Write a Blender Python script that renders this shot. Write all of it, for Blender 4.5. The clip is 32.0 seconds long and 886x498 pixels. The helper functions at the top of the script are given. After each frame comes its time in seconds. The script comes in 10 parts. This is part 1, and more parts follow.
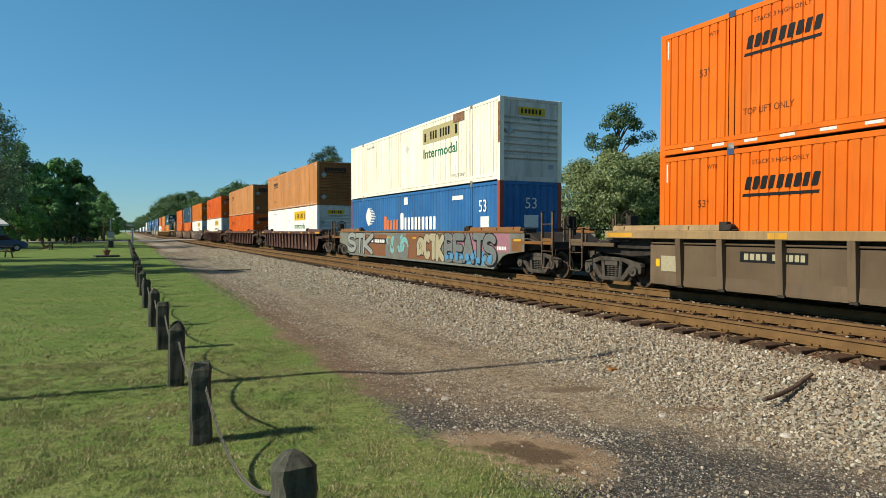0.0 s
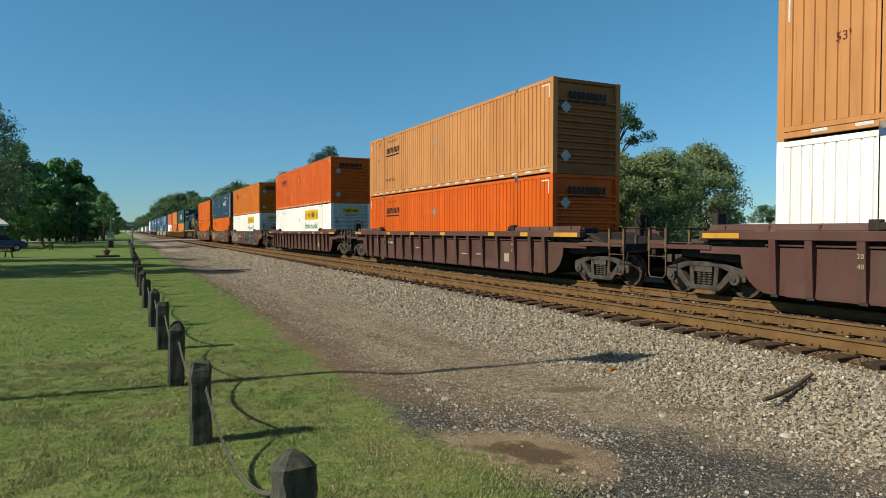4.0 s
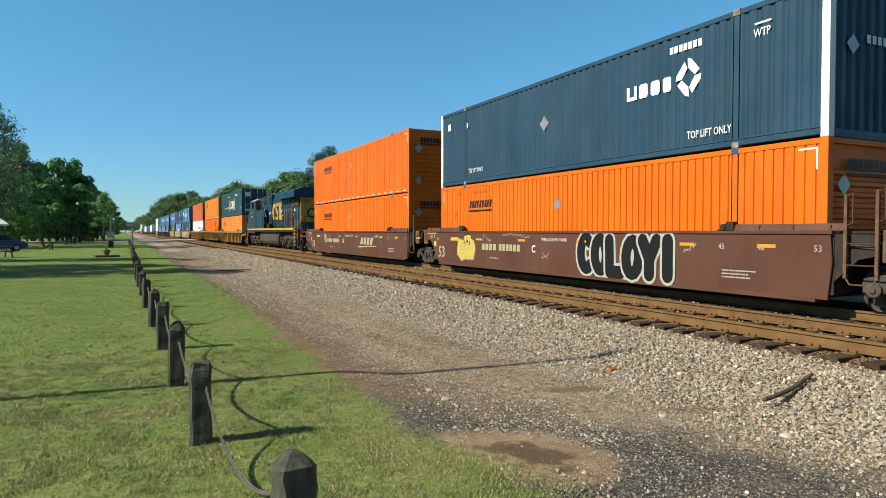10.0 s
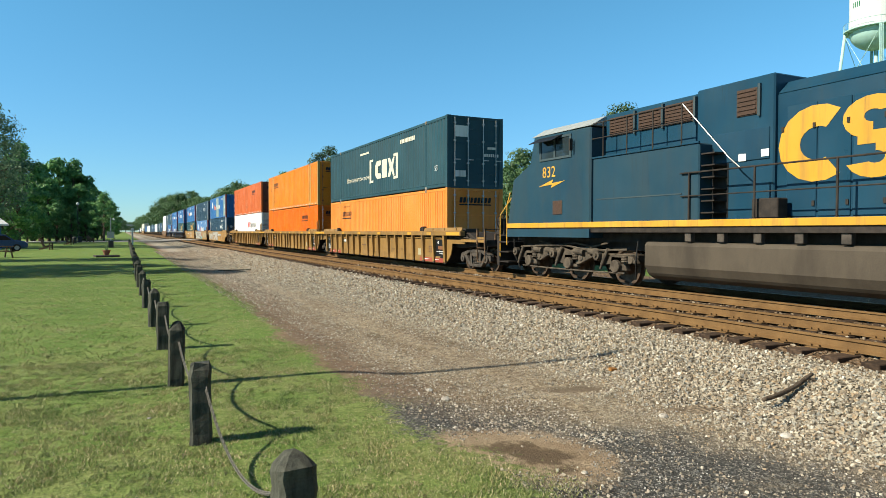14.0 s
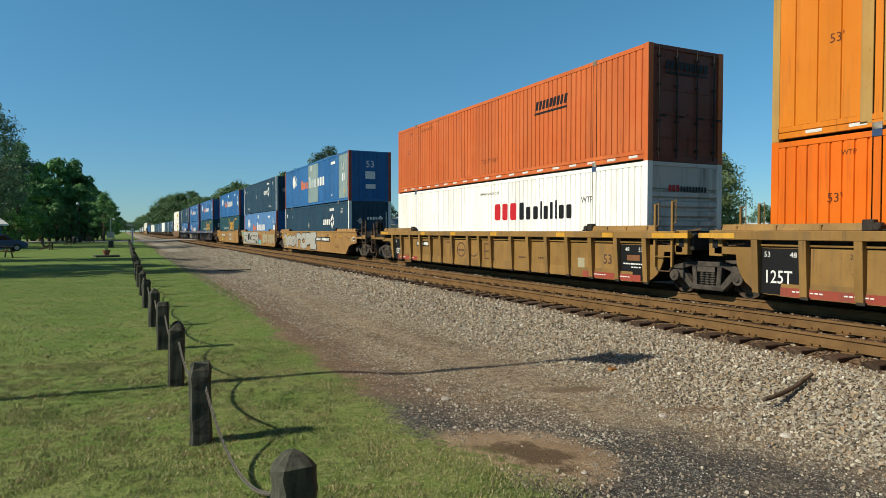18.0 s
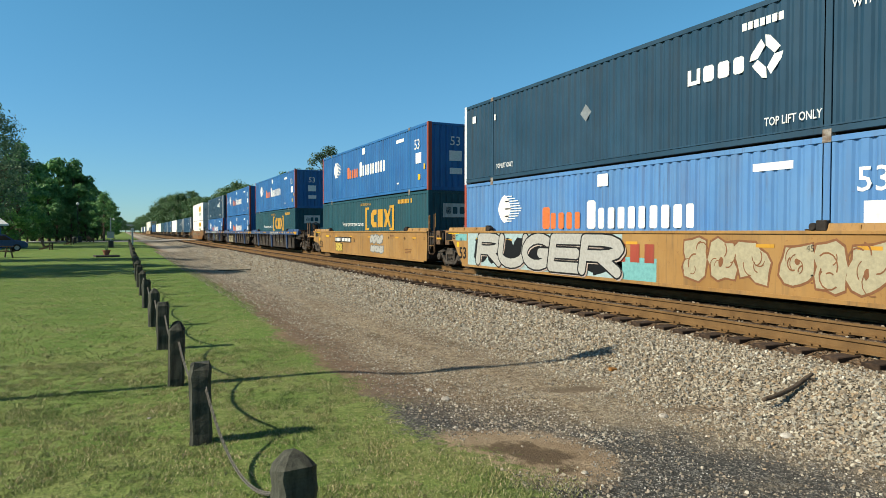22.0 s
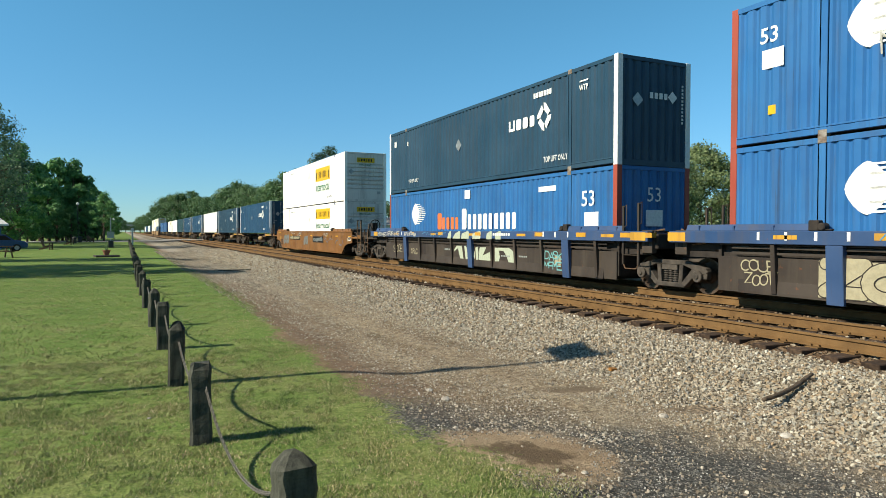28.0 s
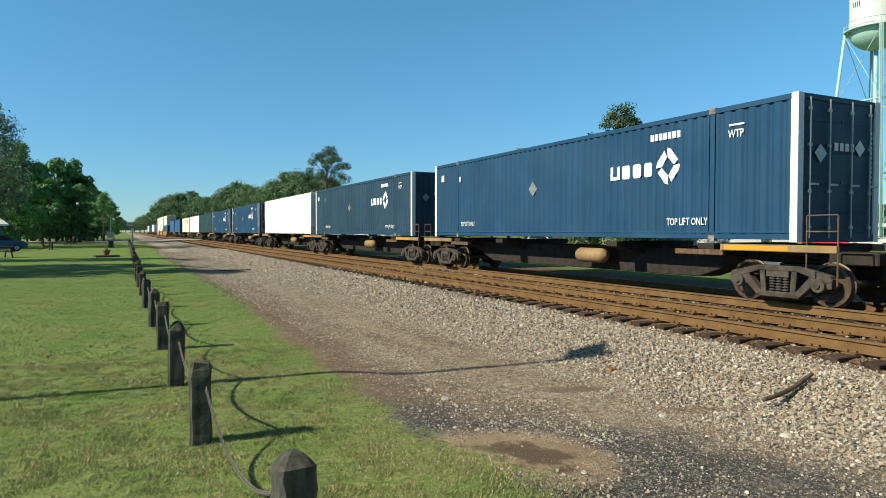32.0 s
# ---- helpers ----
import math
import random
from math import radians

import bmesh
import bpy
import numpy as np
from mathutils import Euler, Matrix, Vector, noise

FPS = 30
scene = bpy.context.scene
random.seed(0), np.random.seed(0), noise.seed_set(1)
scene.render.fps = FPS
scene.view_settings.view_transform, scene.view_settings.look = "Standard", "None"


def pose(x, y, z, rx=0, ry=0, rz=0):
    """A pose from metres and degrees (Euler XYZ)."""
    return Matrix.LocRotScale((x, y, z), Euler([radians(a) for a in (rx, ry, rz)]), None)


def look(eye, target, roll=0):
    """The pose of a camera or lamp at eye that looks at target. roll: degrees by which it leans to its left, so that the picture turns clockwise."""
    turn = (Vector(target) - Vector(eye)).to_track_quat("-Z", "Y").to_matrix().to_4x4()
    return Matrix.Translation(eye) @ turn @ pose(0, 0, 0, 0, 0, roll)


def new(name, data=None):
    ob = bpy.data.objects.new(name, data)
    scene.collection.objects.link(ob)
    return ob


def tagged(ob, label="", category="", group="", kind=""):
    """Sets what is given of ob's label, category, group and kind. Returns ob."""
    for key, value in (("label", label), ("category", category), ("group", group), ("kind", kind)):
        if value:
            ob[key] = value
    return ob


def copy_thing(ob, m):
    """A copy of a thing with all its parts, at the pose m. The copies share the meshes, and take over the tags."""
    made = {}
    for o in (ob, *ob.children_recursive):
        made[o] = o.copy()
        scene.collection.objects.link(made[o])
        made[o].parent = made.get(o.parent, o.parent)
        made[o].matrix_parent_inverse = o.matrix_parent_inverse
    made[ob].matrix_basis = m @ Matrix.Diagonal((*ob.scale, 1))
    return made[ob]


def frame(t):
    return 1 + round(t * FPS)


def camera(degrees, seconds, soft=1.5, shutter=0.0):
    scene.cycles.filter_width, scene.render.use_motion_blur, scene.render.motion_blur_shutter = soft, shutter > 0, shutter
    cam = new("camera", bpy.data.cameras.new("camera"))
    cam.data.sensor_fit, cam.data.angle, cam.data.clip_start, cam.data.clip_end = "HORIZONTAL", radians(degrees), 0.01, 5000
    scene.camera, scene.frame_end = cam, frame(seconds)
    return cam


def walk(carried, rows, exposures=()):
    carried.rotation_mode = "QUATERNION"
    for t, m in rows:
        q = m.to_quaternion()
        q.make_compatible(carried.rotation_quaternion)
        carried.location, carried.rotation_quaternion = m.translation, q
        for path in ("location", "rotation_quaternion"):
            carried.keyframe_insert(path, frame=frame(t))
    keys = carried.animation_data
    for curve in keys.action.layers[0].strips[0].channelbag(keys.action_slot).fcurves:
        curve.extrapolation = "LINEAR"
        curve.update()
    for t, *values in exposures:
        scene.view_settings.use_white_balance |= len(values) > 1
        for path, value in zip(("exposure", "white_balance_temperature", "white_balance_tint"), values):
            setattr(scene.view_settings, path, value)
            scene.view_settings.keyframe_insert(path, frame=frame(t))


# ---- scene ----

# ---------------------------------------------------------------- camera
EYE = Vector((0.0, 0.0, 1.741))
YAW, PITCH = 0.45676, -0.02665
cam = camera(68.433, 32.0, soft=0.8)
AIM = EYE + Vector((math.sin(YAW) * math.cos(PITCH), math.cos(YAW) * math.cos(PITCH), math.sin(PITCH)))
EXPOSURES = [(0, 0.28), (1, 0.01), (2, 0.10), (3, 0.07), (6, 0.27), (7, -0.03), (8, 0.22), (9, 0.02), (10, 0.56), (11, 0.57), (12, 0.47), (13, 0.66), (14, 0.77), (17, 0.32), (18, 0.15), (19, -0.03), (20, 0.49), (21, 0.545), (22, 0.46), (24, 0.59), (28, 0.57), (29, 0.35), (30, -0.17), (31, -0.23), (32, 0.52)]
walk(cam, [(0, look(EYE, AIM, 0.07)), (32, look(EYE, AIM, 0.07))], EXPOSURES)

# ---------------------------------------------------------------- world and sun
SUN_TO = Vector((-0.797, 0.044, 0.602)).normalized()
SUN_EL = math.asin(SUN_TO.z)
world = bpy.data.worlds.new("sky")
scene.world = world
world.use_nodes = True
wn = world.node_tree.nodes
sky = wn.new("ShaderNodeTexSky")
sky.sky_type, sky.sun_disc = "NISHITA", False
sky.sun_elevation = SUN_EL
sky.sun_rotation = math.atan2(SUN_TO.x, SUN_TO.y)
sky.altitude, sky.air_density, sky.dust_density, sky.ozone_density = 20, 1.0, 0.0, 2.0
wn["Background"].inputs["Strength"].default_value = 0.09
clear = wn.new("ShaderNodeMix")          # clear spring air: less red in the sky's light
clear.data_type, clear.blend_type = "RGBA", "MULTIPLY"
clear.inputs[0].default_value, clear.inputs[7].default_value = 1.0, (0.53, 0.95, 1.08, 1.0)
sky_at = wn.new("ShaderNodeTexCoord")
sky_sep = wn.new("ShaderNodeSeparateXYZ")
world.node_tree.links.new(sky_at.outputs["Generated"], sky_sep.inputs[0])
sky_up = wn.new("ShaderNodeMapRange")
sky_up.interpolation_type = "SMOOTHSTEP"
sky_up.inputs["From Min"].default_value, sky_up.inputs["From Max"].default_value = -0.02, 0.38
world.node_tree.links.new(sky_sep.outputs["Z"], sky_up.inputs["Value"])
tint = wn.new("ShaderNodeMix")
tint.data_type = "RGBA"
tint.inputs[6].default_value, tint.inputs[7].default_value = (0.42, 0.69, 0.94, 1.0), (0.50, 1.03, 1.10, 1.0)
world.node_tree.links.new(sky_up.outputs[0], tint.inputs[0])
zenith_up = wn.new("ShaderNodeMapRange")   # the sky deepens towards the zenith
zenith_up.interpolation_type = "SMOOTHSTEP"
zenith_up.inputs["From Min"].default_value, zenith_up.inputs["From Max"].default_value = 0.32, 0.95
world.node_tree.links.new(sky_sep.outputs["Z"], zenith_up.inputs["Value"])
zenith = wn.new("ShaderNodeMix")
zenith.data_type = "RGBA"
zenith.inputs[7].default_value = (0.52, 0.44, 0.33, 1.0)
world.node_tree.links.new(zenith_up.outputs[0], zenith.inputs[0])
world.node_tree.links.new(tint.outputs[2], zenith.inputs[6])
world.node_tree.links.new(zenith.outputs[2], clear.inputs[7])
world.node_tree.links.new(sky.outputs[0], clear.inputs[6])
world.node_tree.links.new(clear.outputs[2], wn["Background"].inputs["Color"])
sun_data = bpy.data.lights.new("sun", "SUN")
sun_data.energy, sun_data.angle, sun_data.color = 4.95, radians(0.53), (1.0, 0.92, 0.74)
sun = new("sun", sun_data)
sun.matrix_world = look(SUN_TO * 200, (0, 0, 0))

# ---------------------------------------------------------------- plan, in metres
RAIL = 0.30            # top of the rails over the lawn
NEAR_C = 9.607         # centre of the empty track
TRAIN_C = 12.903       # centre of the train's track
SPEED = 12.45
BOX_L, BOX_W, BOX_H = 16.15, 2.59, 2.896
LOW_Z, HIGH_Z = RAIL + 0.31, RAIL + 3.206


# ---------------------------------------------------------------- materials
MATS = {}
TONE = 0.87         # factor on most base colours, lowered so shade renders deeper beside sunlit faces


def nodes_of(m):
    m.use_nodes = True
    t = m.node_tree
    return t, t.nodes, t.nodes["Principled BSDF"]


def rgb(c):
    return (c[0], c[1], c[2], 1.0)


def ramp(t, fac, stops):
    r = t.nodes.new("ShaderNodeValToRGB")
    while len(r.color_ramp.elements) < len(stops):
        r.color_ramp.elements.new(0.5)
    for e, (p, c) in zip(r.color_ramp.elements, stops):
        e.position, e.color = p, rgb(c) if len(c) == 3 else c
    t.links.new(fac, r.inputs[0])
    return r.outputs[0]


def noise_tex(t, scale, detail=5, rough=0.6, stretch=(1, 1, 1), coords="Object"):
    c = t.nodes.new("ShaderNodeTexCoord")
    m = t.nodes.new("ShaderNodeMapping")
    m.inputs["Scale"].default_value = stretch
    n = t.nodes.new("ShaderNodeTexNoise")
    n.inputs["Scale"].default_value, n.inputs["Detail"].default_value, n.inputs["Roughness"].default_value = scale, detail, rough
    t.links.new(c.outputs[coords], m.inputs[0])
    t.links.new(m.outputs[0], n.inputs["Vector"])
    return n.outputs["Fac"]


def mix(t, fac, a, b, blend="MIX"):
    m = t.nodes.new("ShaderNodeMix")
    m.data_type, m.blend_type = "RGBA", blend
    for sock, val in ((0, fac), (6, a), (7, b)):
        if isinstance(val, (int, float)):
            m.inputs[sock].default_value = val
        elif isinstance(val, (tuple, list)):
            m.inputs[sock].default_value = rgb(val)
        else:
            t.links.new(val, m.inputs[sock])
    return m.outputs[2]


def bump(t, bs, height, strength=0.3, dist=0.01):
    b = t.nodes.new("ShaderNodeBump")
    b.inputs["Strength"].default_value, b.inputs["Distance"].default_value = strength, dist
    t.links.new(height, b.inputs["Height"])
    t.links.new(b.outputs[0], bs.inputs["Normal"])


def surface(name, base, other, rough=0.6, metal=0.0, scale=6.0, stretch=(1, 1, 1), lo=0.35, hi=0.65, fine=60.0, fine_amt=0.25, bumpy=0.2, dist=0.005, vary=0.0):
    """Two colours mixed in stains at one scale, a finer grain over them, and relief."""
    if name in MATS:
        return MATS[name]
    base, other = tuple(TONE * c for c in base), tuple(TONE * c for c in other)
    m = bpy.data.materials.new(name)
    t, nd, bs = nodes_of(m)
    a = noise_tex(t, scale, 6, 0.6, stretch)
    col = ramp(t, a, [(lo, base), (hi, other)])
    g = noise_tex(t, fine, 3, 0.6)
    gr = ramp(t, g, [(0.3, (1 - fine_amt,) * 3), (0.7, (1 + 0 * fine_amt,) * 3)])
    col = mix(t, 1.0, col, gr, "MULTIPLY")
    if vary:
        oi = nd.new("ShaderNodeObjectInfo")
        v = ramp(t, oi.outputs["Random"], [(0.0, (1 - vary,) * 3), (1.0, (1, 1, 1))])
        col = mix(t, 1.0, col, v, "MULTIPLY")
    t.links.new(col, bs.inputs["Base Color"])
    bs.inputs["Roughness"].default_value, bs.inputs["Metallic"].default_value = rough, metal
    bs.inputs["Specular IOR Level"].default_value = 0.25
    if bumpy:
        bump(t, bs, g, bumpy, dist)
    MATS[name] = m
    return m


def painted(name, base, fade=None, rust=0.25, rough=0.45, grime=(0.10, 0.08, 0.06)):
    """Painted steel: faded patches, vertical streaks of dirt, spots of rust."""
    if name in MATS:
        return MATS[name]
    fade = fade or tuple(min(1, c * 1.15 + 0.02) for c in base)
    base, fade, grime = (tuple(TONE * c for c in q) for q in (base, fade, grime))
    m = bpy.data.materials.new(name)
    t, nd, bs = nodes_of(m)
    tc, oi = nd.new("ShaderNodeTexCoord"), nd.new("ShaderNodeObjectInfo")
    own = nd.new("ShaderNodeVectorMath")       # every piece wears in its own way
    own.operation = "MULTIPLY_ADD"
    own.inputs[1].default_value = (41.0, 57.0, 13.0)
    t.links.new(oi.outputs["Random"], own.inputs[0])
    t.links.new(tc.outputs["Object"], own.inputs[2])

    def grain(scale, detail, rough_, stretch=(1, 1, 1)):
        mp, n = nd.new("ShaderNodeMapping"), nd.new("ShaderNodeTexNoise")
        mp.inputs["Scale"].default_value = stretch
        n.inputs["Scale"].default_value, n.inputs["Detail"].default_value, n.inputs["Roughness"].default_value = scale, detail, rough_
        t.links.new(own.outputs[0], mp.inputs[0])
        t.links.new(mp.outputs[0], n.inputs["Vector"])
        return n.outputs["Fac"]

    big = grain(0.55, 5, 0.62)
    col = ramp(t, big, [(0.33, base), (0.68, fade)])
    sheet = grain(0.9, 2, 0.5, (1, 1, 0.05))
    col = mix(t, 1.0, col, ramp(t, sheet, [(0.35, (0.90, 0.90, 0.90)), (0.62, (1.04, 1.04, 1.04))]), "MULTIPLY")
    streak = grain(3.0, 5, 0.65, (1, 1, 0.10))
    col = mix(t, ramp(t, streak, [(0.50, (0, 0, 0)), (0.78, (0.6, 0.6, 0.6))]), col, grime)
    thin = grain(16.0, 4, 0.6, (1, 1, 0.035))
    blot = grain(0.8, 4, 0.6)
    dribble = mix(t, 1.0, ramp(t, thin, [(0.56, (0, 0, 0)), (0.70, (0.55, 0.55, 0.55))]), ramp(t, blot, [(0.45, (0, 0, 0)), (0.62, (1, 1, 1))]), "MULTIPLY")
    col = mix(t, dribble, col, tuple(0.7 * c for c in grime))
    spots = grain(9.0, 8, 0.7)
    r = ramp(t, spots, [(0.66 - 0.08 * rust, (0, 0, 0)), (0.72, (rust, rust, rust))])
    col = mix(t, r, col, (0.16, 0.06, 0.025))
    t.links.new(col, bs.inputs["Base Color"])
    t.links.new(ramp(t, blot, [(0.3, (max(0.2, rough - 0.08),) * 3), (0.7, (min(1, rough + 0.22),) * 3)]), bs.inputs["Roughness"])
    bs.inputs["Specular IOR Level"].default_value = 0.22
    dent = mix(t, 0.25, grain(1.6, 3, 0.5), spots)
    bump(t, bs, dent, 0.22, 0.016)
    MATS[name] = m
    return m


def plain(name, base, rough=0.5, metal=0.0):
    return surface(name, base, tuple(c * 0.8 for c in base), rough, metal, 12.0, bumpy=0.05, fine_amt=0.12)


ORANGE = painted("orange_paint", (0.71, 0.132, 0.004), (0.77, 0.165, 0.008), 0.15, grime=(0.40, 0.10, 0.015))
ORANGE_DEEP = painted("deep_orange_paint", (0.66, 0.106, 0.006), (0.70, 0.130, 0.010), 0.2, grime=(0.34, 0.07, 0.015))
ORANGE_OLD = painted("aged_orange_paint", (0.66, 0.18, 0.006), (0.70, 0.22, 0.016), 0.3, grime=(0.34, 0.11, 0.03))
ORANGE_RED = painted("faded_red_orange_paint", (0.58, 0.125, 0.03), (0.62, 0.16, 0.045), 0.25, grime=(0.32, 0.09, 0.035))
ORANGE_DULL = painted("dull_orange_paint", (0.60, 0.150, 0.006), (0.65, 0.185, 0.012), 0.25, grime=(0.34, 0.10, 0.02))
TAN = painted("faded_tan_orange_paint", (0.57, 0.24, 0.075), (0.61, 0.285, 0.105), 0.35, grime=(0.34, 0.15, 0.05))
WHITE = painted("white_paint", (0.96, 0.95, 0.90), (0.99, 0.98, 0.94), 0.10, grime=(0.60, 0.55, 0.47))
CREAM = painted("cream_white_paint", (0.92, 0.87, 0.70), (0.96, 0.92, 0.80), 0.3, grime=(0.50, 0.39, 0.24))
BLUE = painted("blue_paint", (0.023, 0.130, 0.355), (0.038, 0.172, 0.415), 0.2, grime=(0.06, 0.085, 0.13))
BLUE_LIGHT = painted("faded_blue_paint", (0.085, 0.225, 0.49), (0.12, 0.27, 0.51), 0.25, grime=(0.13, 0.17, 0.26))
BLUE_MID = painted("mid_blue_paint", (0.03, 0.10, 0.26), (0.05, 0.14, 0.31), 0.2)
NAVY = painted("navy_paint", (0.018, 0.056, 0.097), (0.029, 0.074, 0.122), 0.15, grime=(0.03, 0.05, 0.068))
NAVY_BLUE = painted("slate_blue_paint", (0.014, 0.060, 0.128), (0.022, 0.080, 0.158), 0.15, grime=(0.03, 0.075, 0.125))
TEAL = painted("teal_green_paint", (0.016, 0.074, 0.098), (0.026, 0.096, 0.120), 0.15, grime=(0.045, 0.07, 0.075))
RED_POST = painted("red_post_paint", (0.31, 0.055, 0.035), (0.38, 0.085, 0.055), 0.3)
GREY_END = painted("grey_aluminium_paint", (0.62, 0.60, 0.56), (0.70, 0.68, 0.64), 0.1)
ROOF = painted("roof_steel", (0.45, 0.45, 0.43), None, 0.3)
BROWN = painted("brown_freight_paint", (0.090, 0.042, 0.033), (0.128, 0.064, 0.052), 0.5)
BROWN_NEW = painted("dark_brown_freight_paint", (0.096, 0.040, 0.026), (0.122, 0.054, 0.036), 0.2)
OCHRE = painted("ochre_freight_paint", (0.22, 0.125, 0.038), (0.34, 0.195, 0.06), 0.85)
OCHRE_BRIGHT = painted("yellow_ochre_freight_paint", (0.33, 0.175, 0.055), (0.40, 0.235, 0.085), 0.75)
# panel brown darkened to hold the shade of the overhanging sill
OCHRE_DARK = painted("sill_shaded_brown_paint", (0.11, 0.075, 0.045), (0.17, 0.12, 0.075), 0.7)
OCHRE_GREY = painted("dusty_ochre_freight_paint", (0.26, 0.175, 0.09), (0.40, 0.27, 0.13), 0.7)
WORN = surface("rust_worn_steel", (0.10, 0.06, 0.036), (0.21, 0.13, 0.075), 0.8, 0.1, 9)
RUST_CAR = painted("rusty_brown_freight_paint", (0.195, 0.084, 0.023), (0.25, 0.118, 0.04), 0.8)
BLACK_CAR = painted("black_freight_paint", (0.038, 0.030, 0.026), (0.075, 0.060, 0.048), 0.7)
BLUE_SILL = painted("blue_sill_paint", (0.028, 0.066, 0.16), None, 0.3)
GREEN_GREY = painted("grey_green_freight_paint", (0.16, 0.165, 0.14), (0.22, 0.225, 0.19), 0.6)
DARK = surface("sooty_steel", (0.030, 0.025, 0.022), (0.06, 0.048, 0.04), 0.75, 0.2, 5)
TRUCK = surface("dusty_cast_steel", (0.048, 0.041, 0.035), (0.120, 0.100, 0.082), 0.8, 0.1, 4)
WHEEL = surface("wheel_steel", (0.09, 0.062, 0.045), (0.17, 0.12, 0.085), 0.55, 0.5, 6)
TREAD = surface("polished_tread", (0.45, 0.42, 0.40), (0.35, 0.32, 0.30), 0.3, 0.9, 6)
YELLOW = plain("reflective_yellow", (0.85, 0.52, 0.02))
BLACK = plain("black_paint", (0.012, 0.012, 0.013))
LETTER = plain("white_lettering", (0.92, 0.92, 0.89))
GREEN_L = plain("green_lettering", (0.01, 0.16, 0.06))
RED_L = plain("red_lettering", (0.62, 0.02, 0.03))
ORANGE_L = plain("orange_lettering", (0.75, 0.20, 0.06))
RUBBER = plain("rubber_hose", (0.018, 0.017, 0.016), 0.7)
REFLECT = plain("white_reflective_tape", (0.8, 0.8, 0.78), 0.35)
GALV = surface("galvanised_steel", (0.35, 0.36, 0.36), (0.5, 0.51, 0.5), 0.45, 0.6, 8)
CASTING = surface("rusty_grey_casting", (0.16, 0.10, 0.065), (0.40, 0.37, 0.33), 0.7, 0.2, 9.0)
LOCO_BLUE = painted("locomotive_blue_paint", (0.008, 0.044, 0.082), (0.014, 0.058, 0.098), 0.1, 0.35, (0.026, 0.05, 0.066))
LOCO_CAB = painted("dusty_locomotive_blue", (0.013, 0.050, 0.082), (0.026, 0.062, 0.084), 0.12, 0.45, (0.035, 0.05, 0.058))
LOCO_GREY = painted("dusty_locomotive_grey", (0.040, 0.064, 0.076), (0.062, 0.086, 0.094), 0.12, grime=(0.06, 0.065, 0.06))
LOCO_DUST = surface("brown_dusted_steel", (0.055, 0.044, 0.033), (0.135, 0.108, 0.08), 0.85, 0, 4)
LOCO_YELLOW = painted("locomotive_yellow_paint", (0.60, 0.30, 0.025), (0.62, 0.34, 0.05), 0.3)
GRILLE = surface("brown_grille", (0.06, 0.035, 0.025), (0.09, 0.055, 0.04), 0.8, 0, 20)
RAIL_M = surface("rusty_rail", (0.165, 0.092, 0.036), (0.245, 0.140, 0.055), 0.75, 0.2, 3, fine=90)
RAIL_TOP = surface("rail_head", (0.20, 0.115, 0.06), (0.30, 0.20, 0.12), 0.45, 0.6, 3)
TIE_M = surface("creosoted_timber", (0.05, 0.031, 0.021), (0.125, 0.078, 0.048), 0.85, 0, 3, (1, 6, 6), vary=0.5)


